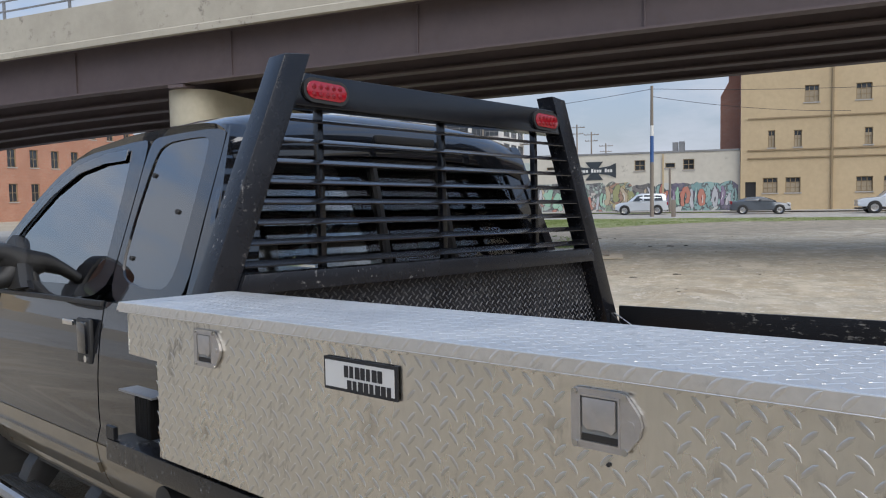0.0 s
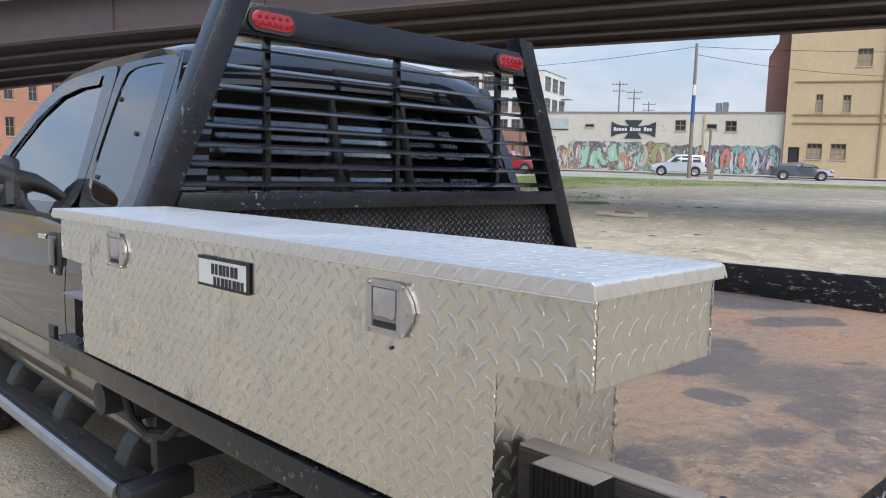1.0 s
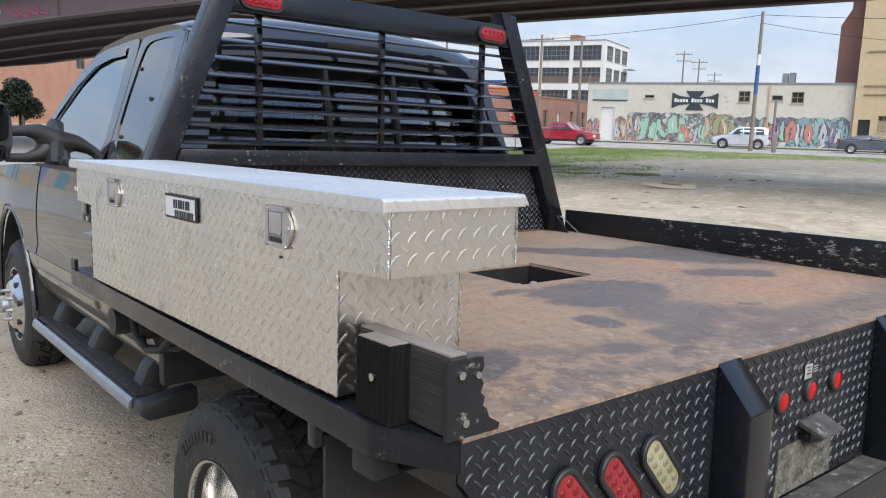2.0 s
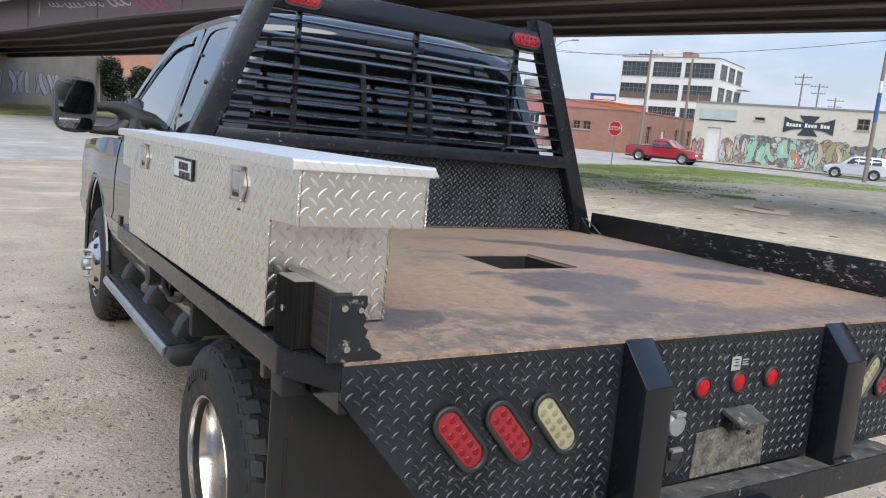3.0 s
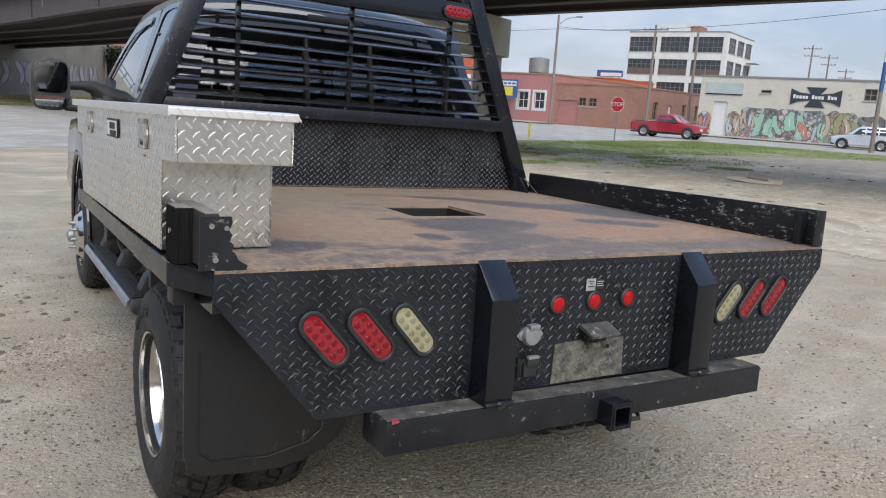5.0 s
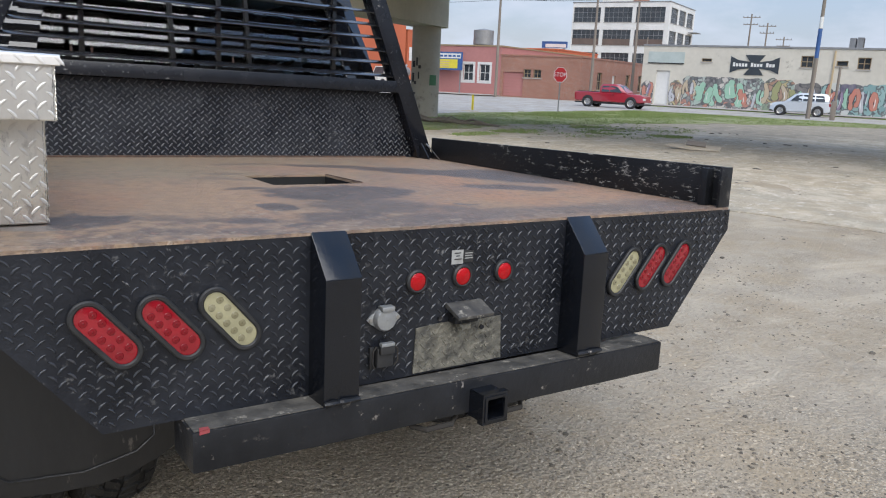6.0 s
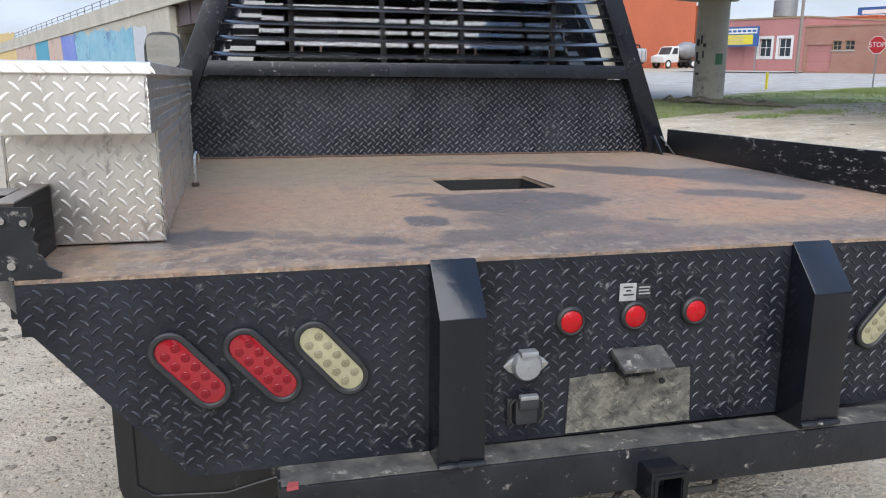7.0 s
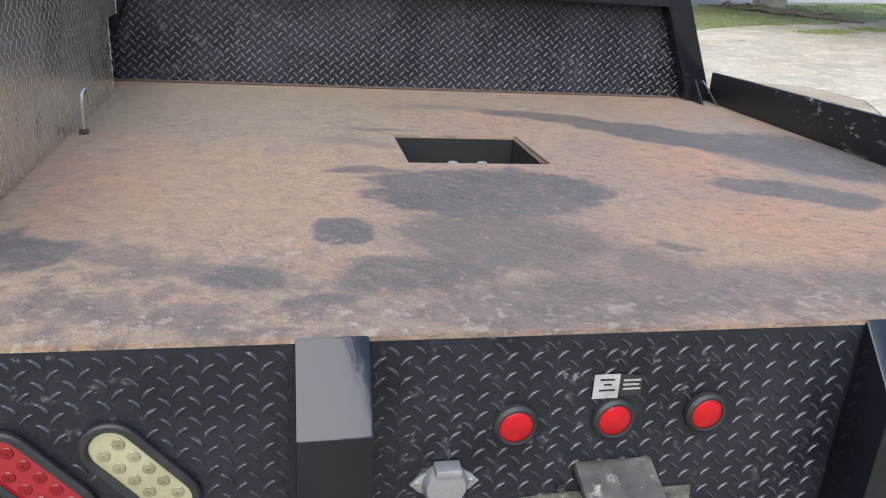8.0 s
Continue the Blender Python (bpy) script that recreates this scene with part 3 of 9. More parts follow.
M["dry_verge"] = ground_material("dry_grass_on_soil", (0.33, 0.30, 0.14), (0.26, 0.27, 0.11), (0.36, 0.31, 0.22), 40, 0.03)
M["foliage"] = plain("dark_foliage", (0.018, 0.028, 0.014), (0.026, 0.036, 0.018), 3, 0.7, 0.8, fine=9, bump_s=0)
M["bark"] = plain("grey_brown_bark", (0.10, 0.08, 0.06), (0.07, 0.055, 0.045), 6, 0.9, 0.95, fine=30, bump_s=0.4)
M["stone"] = plain("loose_stones", (0.38, 0.325, 0.25), (0.26, 0.222, 0.172), 12, 0.9, 0.95, fine=70, bump_s=0.3, island=1.3)
M["clod"] = plain("dark_clods", (0.165, 0.142, 0.113), (0.105, 0.091, 0.073), 12, 0.95, 0.98, fine=70, bump_s=0.4, island=0.7)
M["girder"] = plain("dark_brown_bridge_steel", (0.100, 0.076, 0.080), (0.122, 0.093, 0.095), 0.5, 0.6, 0.75, fine=3, bump_s=0.05, wear=(0.10, 0.07, 0.06), wear_at=0.6)
M["concrete"] = plain("weathered_bridge_concrete", (0.47, 0.435, 0.36), (0.36, 0.33, 0.27), 0.6, 0.85, 0.95, fine=5, bump_s=0.2, bump_d=0.01, wear=(0.2, 0.18, 0.15), wear_at=0.58)
M["pier"] = plain("cream_painted_concrete", (0.52, 0.475, 0.36), (0.42, 0.385, 0.30), 0.7, 0.8, 0.9, fine=6, bump_s=0.15, bump_d=0.01)
M["white_wall"] = plain("off_white_painted_block", (0.60, 0.56, 0.475), (0.50, 0.465, 0.395), 0.35, 0.85, 0.92, fine=3, bump_s=0.1, wear=(0.32, 0.29, 0.24), wear_at=0.6)
M["tan_wall"] = plain("tan_painted_plaster", (0.53, 0.41, 0.255), (0.47, 0.36, 0.222), 0.3, 0.85, 0.92, fine=3, bump_s=0.1)
M["blind"] = plain("beige_window_boarding", (0.40, 0.33, 0.23), (0.30, 0.25, 0.18), 1.5, 0.8, 0.9, bump_s=0.1)
M["tan_trim"] = plain("tan_trim", (0.33, 0.245, 0.145), None, 0.5, 0.85, 0.9, bump_s=0.1)
M["brick"] = brick_material("red_brick", (0.37, 0.165, 0.11), (0.29, 0.13, 0.088), (0.34, 0.28, 0.235))
M["orange_brick"] = brick_material("orange_brick", (0.48, 0.225, 0.14), (0.41, 0.185, 0.115), (0.42, 0.32, 0.25))
M["orange"] = plain("orange_painted_wall", (0.52, 0.135, 0.06), (0.46, 0.12, 0.055), 0.3, 0.8, 0.9, fine=3, bump_s=0.1)
M["pink"] = plain("faded_red_painted_wall", (0.45, 0.20, 0.18), (0.39, 0.17, 0.155), 0.4, 0.85, 0.9, fine=4, bump_s=0.1)
M["white"] = plain("white_paint", (0.72, 0.71, 0.68), (0.6, 0.59, 0.56), 0.8, 0.6, 0.7, fine=5, bump_s=0.05)
M["metal_grey"] = plain("galvanised_metal", (0.30, 0.30, 0.30), (0.22, 0.22, 0.22), 2, 0.5, 0.6, metal=0.4, bump_s=0.05)
M["pale_metal"] = plain("dull_pale_tank_metal", (0.46, 0.46, 0.45), (0.36, 0.36, 0.355), 1.2, 0.5, 0.65, bump_s=0.05)
M["pole"] = plain("weathered_pole_timber", (0.26, 0.22, 0.18), (0.17, 0.145, 0.12), 3, 0.9, 0.95, fine=20, stretch=(1, 1, 0.1), bump_s=0.3)
M["infill"] = plain("dull_brown_boarding", (0.15, 0.105, 0.085), (0.11, 0.08, 0.066), 0.8, 0.7, 0.85, bump_s=0.1)
M["faded_tape"] = plain("faded_red_tape", (0.36, 0.05, 0.06), (0.26, 0.06, 0.06), 30, 0.6, 0.7, bump_s=0)
M["blue"] = plain("blue_paint", (0.04, 0.11, 0.30), None, 3, 0.6, 0.7, bump_s=0)
M["yellow"] = plain("yellow_paint", (0.72, 0.60, 0.05), None, 3, 0.6, 0.7, bump_s=0)
M["stop_red"] = plain("sign_red", (0.50, 0.02, 0.025), (0.42, 0.02, 0.02), 3, 0.5, 0.6, bump_s=0)
M["red_car"] = plain("red_car_paint", (0.33, 0.012, 0.025), (0.28, 0.01, 0.02), 2, 0.3, 0.35, fine=60, bump_s=0, coat=0.8)
M["grey_car"] = plain("slate_car_paint", (0.10, 0.115, 0.13), (0.09, 0.10, 0.115), 2, 0.3, 0.35, metal=0.4, fine=60, bump_s=0, coat=0.8)
M["silver_car"] = plain("pale_silver_car_paint", (0.60, 0.63, 0.66), (0.55, 0.58, 0.6), 2, 0.3, 0.35, metal=0.3, fine=60, bump_s=0, coat=0.8)
M["mural_dark"] = mural_material("dark_graffiti_ground", [(0.10, 0.105, 0.11), (0.22, 0.23, 0.23), (0.14, 0.15, 0.15), (0.36, 0.40, 0.36), (0.42, 0.20, 0.15), (0.17, 0.17, 0.17), (0.50, 0.46, 0.42), (0.34, 0.42, 0.37)], 2.6, 6)
M["mural_teal"] = mural_material("pale_teal_graffiti", [(0.26, 0.40, 0.38), (0.40, 0.47, 0.46), (0.17, 0.31, 0.31), (0.12, 0.11, 0.16), (0.30, 0.42, 0.40), (0.5, 0.52, 0.5), (0.22, 0.36, 0.35)], 1.3, 2)
M["mural_yellow"] = mural_material("ochre_graffiti", [(0.42, 0.35, 0.18), (0.22, 0.28, 0.20), (0.30, 0.36, 0.31), (0.33, 0.20, 0.14), (0.36, 0.36, 0.30)], 1.7, 3)
M["mural_blue"] = plain("blue_teal_mural_paint", (0.16, 0.36, 0.46), (0.30, 0.46, 0.52), 0.55, 0.75, 0.85, fine=1.6, bump_s=0, wear=(0.10, 0.14, 0.28), wear_at=0.50)
M["mural_violet"] = plain("violet_blue_mural_paint", (0.14, 0.19, 0.48), (0.20, 0.26, 0.52), 0.6, 0.75, 0.85, fine=2, bump_s=0, wear=(0.5, 0.5, 0.55), wear_at=0.58)
M["mural_pink"] = plain("faded_pink_mural_paint", (0.50, 0.33, 0.26), (0.46, 0.41, 0.35), 0.35, 0.75, 0.85, fine=1.4, bump_s=0, wear=(0.30, 0.19, 0.16), wear_at=0.54)
M["mural_gold"] = plain("yellow_mural_paint", (0.60, 0.43, 0.16), (0.53, 0.40, 0.20), 0.3, 0.75, 0.85, fine=1.4, bump_s=0)
M["spray_blue"] = plain("teal_blue_spray_paint", (0.06, 0.27, 0.38), (0.09, 0.31, 0.40), 0.6, 0.75, 0.85, bump_s=0)
M["tag_pale"] = plain("pale_spray_paint", (0.40, 0.37, 0.38), (0.28, 0.25, 0.26), 1, 0.8, 0.9, bump_s=0)
M["tag_grey"] = plain("grey_lilac_spray_paint", (0.30, 0.29, 0.32), (0.22, 0.215, 0.235), 1, 0.8, 0.9, bump_s=0)
M["tag_dark"] = plain("faded_black_spray_paint", (0.11, 0.105, 0.105), (0.17, 0.16, 0.15), 1, 0.8, 0.9, bump_s=0)
M["tag_green"] = plain("dull_green_spray_paint", (0.20, 0.33, 0.12), (0.28, 0.36, 0.18), 1, 0.8, 0.9, bump_s=0)
M["tag_red"] = plain("crimson_spray_paint", (0.36, 0.06, 0.12), (0.26, 0.05, 0.09), 1, 0.8, 0.9, bump_s=0)

M["mural_grey"] = mural_material("faded_grey_graffiti", [(0.26, 0.26, 0.28), (0.11, 0.105, 0.105), (0.32, 0.32, 0.34), (0.17, 0.16, 0.155), (0.24, 0.235, 0.24), (0.14, 0.135, 0.13)], 0.9, 5)
M["stained_concrete"] = plain("soot_stained_concrete", (0.27, 0.245, 0.205), (0.18, 0.162, 0.135), 0.5, 0.9, 0.95, fine=5, bump_s=0.2, bump_d=0.01)
M["dead_grass"] = plain("dry_grass_blades", (0.34, 0.26, 0.13), (0.24, 0.22, 0.09), 0.8, 0.85, 0.9, fine=6, bump_s=0)
# ---------------------------------------------------------------- building helpers
ORIGIN = {}


def thing(name, label, category, m=None, origin=(0, 0, 0), group="", kind=""):
    """An Empty at the thing's base; its parts are given in the frame m, in which the base lies at origin."""
    ob = new(name)
    ob.empty_display_size = 0.1
    ob.matrix_world = (m or Matrix()) @ Matrix.Translation(origin)
    ORIGIN[ob.name] = Vector(origin)
    return tagged(ob, label, category, group, kind)


def root_of(ob):
    while ob.parent:
        ob = ob.parent
    return ob


def finish(me, mat, smooth=True, angle=32):
    me.materials.append(mat)
    if smooth:
        me.polygons.foreach_set("use_smooth", [True] * len(me.polygons))
        me.set_sharp_from_angle(angle=radians(angle))


def part(name, bm, material, parent, label="", smooth=True, kind=""):
    """Links a bmesh as one mesh object under a thing or under a part."""
    off = ORIGIN.get(root_of(parent).name, Vector())
    if off.length:
        bmesh.ops.translate(bm, verts=bm.verts, vec=-off)
    bmesh.ops.recalc_face_normals(bm, faces=bm.faces)
    me = bpy.data.meshes.new(name)
    bm.to_mesh(me)
    bm.free()
    finish(me, material, smooth)
    ob = new(name, me)
    ob.parent = parent
    return tagged(ob, label, kind=kind)


def data_part(name, verts, faces, material, parent, label="", kind="", smooth=False):
    off = ORIGIN.get(root_of(parent).name, Vector()) if parent else Vector()
    me = bpy.data.meshes.new(name)
    me.from_pydata([tuple(Vector(v) - off) for v in verts], [], faces)
    finish(me, material, smooth, 180 if smooth else 32)
    ob = new(name, me)
    ob.parent = parent
    return tagged(ob, label, kind=kind)


def solid(name, bm, material, label, category, m=None, kind="", group="", smooth=True):
    """One mesh as a thing or as a piece of the setting."""
    bmesh.ops.recalc_face_normals(bm, faces=bm.faces)
    me = bpy.data.meshes.new(name)
    bm.to_mesh(me)
    bm.free()
    finish(me, material, smooth)
    ob = new(name, me)
    if m:
        ob.matrix_world = m
    return tagged(ob, label, category, group, kind)


def bevelled(bm, geom, width, segments=2):
    if width > 0:
        bmesh.ops.bevel(bm, geom=geom, offset=width, segments=segments, affect="EDGES", profile=0.6)


def box(bm, x0, x1, y0, y1, z0, z1, bevel=0.0, seg=2):
    vs = bmesh.ops.create_cube(bm, size=1.0)["verts"]
    for v in vs:
        v.co = Vector(((x0 + x1) / 2 + v.co.x * (x1 - x0), (y0 + y1) / 2 + v.co.y * (y1 - y0), (z0 + z1) / 2 + v.co.z * (z1 - z0)))
    if bevel:
        bevelled(bm, list({e for v in vs for e in v.link_edges}), bevel, seg)
    return bm


def new_box(*a, **k):
    return box(bmesh.new(), *a, **k)


def prism(bm, poly, axis, a, b, bevel=0.0, seg=2):
    """A polygon drawn out along an axis; the polygon holds the other two coordinates in order."""
    def at(p, c):
        return {"x": (c, p[0], p[1]), "y": (p[0], c, p[1]), "z": (p[0], p[1], c)}[axis]
    lo, hi = [bm.verts.new(at(p, a)) for p in poly], [bm.verts.new(at(p, b)) for p in poly]
    n = len(poly)
    fs = [bm.faces.new(lo), bm.faces.new(hi[::-1])] + [bm.faces.new((lo[i], hi[i], hi[(i + 1) % n], lo[(i + 1) % n])) for i in range(n)]
    if bevel:
        bevelled(bm, list({e for f in fs for e in f.edges}), bevel, seg)
    return bm


def new_prism(*a, **k):
    return prism(bmesh.new(), *a, **k)


def tube(bm, points, radius, sides=10, caps=True):
    """A round rod along a line of points."""
    pts = [Vector(p) for p in points]
    rings, prev = [], None
    for i, p in enumerate(pts):
        d = (pts[min(i + 1, len(pts) - 1)] - pts[max(i - 1, 0)]).normalized()
        ref = prev if prev is not None else (Vector((0, 0, 1)) if abs(d.z) < 0.9 else Vector((1, 0, 0)))
        s = d.cross(ref).normalized()
        u = s.cross(d).normalized()
        prev = u
        r = radius[i] if isinstance(radius, (list, tuple)) else radius
        rings.append([bm.verts.new(p + (s * math.cos(2 * math.pi * k / sides) + u * math.sin(2 * math.pi * k / sides)) * r) for k in range(sides)])
    for a, b in zip(rings, rings[1:]):
        for k in range(sides):
            bm.faces.new((a[k], a[(k + 1) % sides], b[(k + 1) % sides], b[k]))
    if caps:
        bm.faces.new(rings[0][::-1])
        bm.faces.new(rings[-1])
    return bm


def lathe(bm, profile, centre, axis="x", seg=48, sign=1.0, closed=True):
    """Rings of (radius, along) turned round an axis through the centre."""
    rings = []
    c = Vector(centre)
    for r, a in profile:
        ring = []
        for k in range(seg):
            ca, sa = math.cos(2 * math.pi * k / seg) * r, math.sin(2 * math.pi * k / seg) * r
            ring.append(bm.verts.new(c + {"x": Vector((a * sign, ca, sa)), "y": Vector((ca, a * sign, sa)), "z": Vector((ca, sa, a * sign))}[axis]))
        rings.append(ring)
    pairs = list(zip(rings, rings[1:])) + ([(rings[-1], rings[0])] if closed else [])
    for a, b in pairs:
        for k in range(seg):
            bm.faces.new((a[k], a[(k + 1) % seg], b[(k + 1) % seg], b[k]))
    return bm


def disc_solid(bm, centre, axis, radius, depth, seg=24, bevel=0.0):
    """A short cylinder from its base centre along an axis."""
    prof = [(0.0001, 0), (radius, 0), (radius, depth - bevel), (radius - bevel, depth), (0.0001, depth)]
    return lathe(bm, prof, centre, axis, seg, closed=False)


def stadium(cx, cz, length, width, turn, n=10):
    """Outline of a lamp with two straight sides and round ends, in a plane."""
    out, r, h = [], width / 2, (length - width) / 2
    for k in range(n + 1):
        a = -math.pi / 2 + math.pi * k / n
        out.append((h + r * math.cos(a), r * math.sin(a)))
    for k in range(n + 1):
        a = math.pi / 2 + math.pi * k / n
        out.append((-h + r * math.cos(a), r * math.sin(a)))
    c, s = math.cos(radians(turn)), math.sin(radians(turn))
    return [(cx + x * c - y * s, cz + x * s + y * c) for x, y in out]


def ring_frame(bm, outer, inner, place, thick):
    """A frame between two outlines of equal count; place(a, b, depth) puts them in space."""
    n = len(outer)
    o0, i0 = [bm.verts.new(place(*p, 0)) for p in outer], [bm.verts.new(place(*p, 0)) for p in inner]
    o1, i1 = [bm.verts.new(place(*p, thick)) for p in outer], [bm.verts.new(place(*p, thick)) for p in inner]
    for k in range(n):
        j = (k + 1) % n
        for f in ((o0[k], o0[j], i0[j], i0[k]), (o1[k], i1[k], i1[j], o1[j]), (o0[k], o1[k], o1[j], o0[j]), (i0[k], i0[j], i1[j], i1[k])):
            bm.faces.new(f)
    return bm


def sheet(bm, outline, place, thick):
    a, b = [bm.verts.new(place(*p, 0)) for p in outline], [bm.verts.new(place(*p, thick)) for p in outline]
    bm.faces.new(a)
    bm.faces.new(b[::-1])
    for k in range(len(a)):
        j = (k + 1) % len(a)
        bm.faces.new((a[k], b[k], b[j], a[j]))
    return bm


def inside(p, poly):
    x, y, hit = p[0], p[1], False
    for (x0, y0), (x1, y1) in zip(poly, poly[1:] + poly[:1]):
        if (y0 > y) != (y1 > y) and x < (x1 - x0) * (y - y0) / (y1 - y0) + x0:
            hit = not hit
    return hit


def treads(place, poly, pitch=0.042, row=0.021, length=0.027, width=0.0065, height=0.0022, keep=None, lean=45, bend=0.0):
    """Raised bars of tread plate with sloped sides, row by row leaning each way, over an outline. place(a, b, h) puts them in space."""
    verts, faces = [], []
    a0, a1 = min(p[0] for p in poly), max(p[0] for p in poly)
    b0, b1 = min(p[1] for p in poly), max(p[1] for p in poly)
    base = ((-0.5, 0), (-0.3, -0.42), (0, -0.5), (0.3, -0.42), (0.5, 0), (0.3, 0.42), (0, 0.5), (-0.3, 0.42))
    j, b = 0, b0 + row * 0.5
    while b < b1:
        a = a0 + pitch * (0.25 if j % 2 else 0.75)
        t = radians(lean if j % 2 else -lean)
        da, db = math.cos(t), math.sin(t)
        while a < a1:
            if inside((a, b), poly) and (keep is None or keep(a, b)):
                n = len(verts)
                for f, h in ((1.0, 0.0), (0.8, 0.62), (0.55, 1.0)):
                    for la, wa in base:
                        la, wa = la * (0.7 + 0.3 * f), wa * (1.0 if f == 1 else 0.72 if f == 0.8 else 0.28)
                        arc = wa * width + bend * length * (0.25 - la * la) * 4
                        verts.append(place(a + da * la * length - db * arc, b + db * la * length + da * arc, h * height))
                faces += [(n + r + k, n + r + (k + 1) % 8, n + r + 8 + (k + 1) % 8, n + r + 8 + k) for r in (0, 8) for k in range(8)] + [tuple(range(n + 16, n + 24))]
            a += pitch
        b += row
        j += 1
    return verts, faces


def wall_with_openings(bm, place, length, height, rects, depth):
    """A wall face with real reveals. place(a, z, d): a along the wall, d into it. rects: a0, a1, z0, z1."""
    cuts_a = sorted({0.0, length, *(r[0] for r in rects), *(r[1] for r in rects)})
    cuts_z = sorted({0.0, height, *(r[2] for r in rects), *(r[3] for r in rects)})
    cuts_a, cuts_z = [a for a in cuts_a if 0 <= a <= length], [z for z in cuts_z if 0 <= z <= height]
    q = lambda *p: bm.faces.new([bm.verts.new(place(*c)) for c in p])
    for a0, a1 in zip(cuts_a, cuts_a[1:]):
        for z0, z1 in zip(cuts_z, cuts_z[1:]):
            am, zm = (a0 + a1) / 2, (z0 + z1) / 2
            if not any(r[0] < am < r[1] and r[2] < zm < r[3] for r in rects):
                q((a0, z0, 0), (a1, z0, 0), (a1, z1, 0), (a0, z1, 0))
    for a0, a1, z0, z1 in rects:
        q((a0, z0, 0), (a0, z1, 0), (a0, z1, depth), (a0, z0, depth))
        q((a1, z0, 0), (a1, z0, depth), (a1, z1, depth), (a1, z1, 0))
        q((a0, z0, 0), (a0, z0, depth), (a1, z0, depth), (a1, z0, 0))
        q((a0, z1, 0), (a1, z1, 0), (a1, z1, depth), (a0, z1, depth))
    return bm


STREET = pose(0, 0, 0, 0, 0, 23.26)  # the street grid: local x away from the lot, local y along the bridge
TRUCK = Matrix(((0.999778, 0.0, 0.021091, 0.0), (-0.000617, 0.999572, 0.029251, 0.000484), (-0.021082, -0.029258, 0.99935, 0.033061), (0, 0, 0, 1)))  # the truck stands nose-down on the lot

# ---------------------------------------------------------------- ground
def smooth_steps():
    near = list(np.arange(-12, 12.01, 0.5))
    far = [14, 17, 21, 26, 33, 45, 70, 110, 180, 300, 600, 1500]
    return [-f for f in far[::-1]] + near + far


def lot_height(x, y):
    d = math.hypot(x, y - 2)
    amp = 0.02 * min(1, max(0, (d - 3.2) / 5)) * (1 if d < 60 else 0)
    return amp * (noise.noise((x * 0.45, y * 0.45, 0)) + 0.6 * noise.noise((x * 1.3, y * 1.3, 5)))


bm = bmesh.new()
steps = smooth_steps()
grid = [[bm.verts.new((x, y + 2, lot_height(x, y + 2))) for x in steps] for y in steps]
for r0, r1 in zip(grid, grid[1:]):
    for k in range(len(steps) - 1):
        bm.faces.new((r0[k], r0[k + 1], r1[k + 1], r1[k]))
solid("ground", bm, M["gravel"], "pale dusty gravel lot with scattered stones and ruts", "ground", kind="structure")


def flat_patch(name, outline, z, mat, label, category, wobble=0.0, thick=0.05, seed=0):
    """A thin layer on the ground with an uneven edge, in street coordinates."""
    pts = []
    for (x0, y0), (x1, y1) in zip(outline, outline[1:] + outline[:1]):
        n = max(1, int(math.hypot(x1 - x0, y1 - y0) / (0.5 if wobble else 30)))
        for k in range(n):
            x, y = x0 + (x1 - x0) * k / n, y0 + (y1 - y0) * k / n
            pts.append((x + wobble * noise.noise((x * 0.3, y * 0.3, seed)) + 0.5 * wobble * noise.noise((x * 1.1, y * 1.1, seed)) + 0.3 * wobble * noise.noise((x * 3.1, y * 3.1, seed)), y + wobble * noise.noise((x * 0.3, y * 0.3, seed + 9)) + 0.5 * wobble * noise.noise((x * 1.1, y * 1.1, seed + 9)) + 0.3 * wobble * noise.noise((x * 3.1, y * 3.1, seed + 9))))
    bm = new_prism(pts, "z", z - thick, z)
    bmesh.ops.triangulate(bm, faces=[f for f in bm.faces if len(f.verts) > 4])
    return solid(name, bm, mat, label, category, STREET, "structure", smooth=False)


flat_patch("dirt_patch", [(8.5, -14), (26, -60), (46, -60), (44.5, -6), (42, 2.4), (36, 7.2), (30, 9.8), (24, 11.4), (14, 11.2), (9.5, 8.5), (8, 0)], 0.012, M["pale_dirt"], "pale packed dirt, darker along the verge", "dirt", 1.2, seed=13)
flat_patch("road", [(-30, 16.8), (47, 15.5), (48.5, 8), (48.5, -120), (60.0, -120), (60.0, 20), (100, 20), (100, 33), (60.5, 33.5), (60.5, 45), (46, 45), (-30, 36)], 0.012, M["asphalt"], "wide grey worn asphalt street", "road")
flat_patch("verge", [(13, 10.9), (19, 11.3), (22.9, 11.2), (25, 9.8), (30, 9.2), (34.5, 7.2), (40, 3.4), (43, 0), (44.2, -12), (44.5, -60), (48.2, -60), (48.3, 8), (46.5, 14.5), (37, 15.9), (28, 16.6), (18, 15.8), (13, 13)], 0.03, M["verge"], "patchy green grass verge beside the street", "verge", 0.7, seed=7)
flat_patch("verge", [(-34, -40), (-17, -40), (-15, 0), (-13, 30), (-30, 34)], 0.03, M["verge"], "patchy green grass along the near edge of the lot", "verge", 0.7, seed=17)
flat_patch("bank", [(12, 38), (34, 44), (34, 62), (12, 50)], 0.10, M["dry_verge"], "dry grassy bank before the bridge abutment", "bank", 0.6, 0.2, seed=11)
flat_patch("pavement", [(60.0, -80), (62.6, -80), (62.6, 19.6), (60.0, 19.6)], 0.14, M["pavement"], "concrete pavement along the building fronts", "pavement")
flat_patch("pavement", [(60.5, 33.6), (64.1, 33.6), (64.1, 45), (60.5, 45)], 0.14, M["pavement"], "concrete pavement before the brick shops", "pavement")


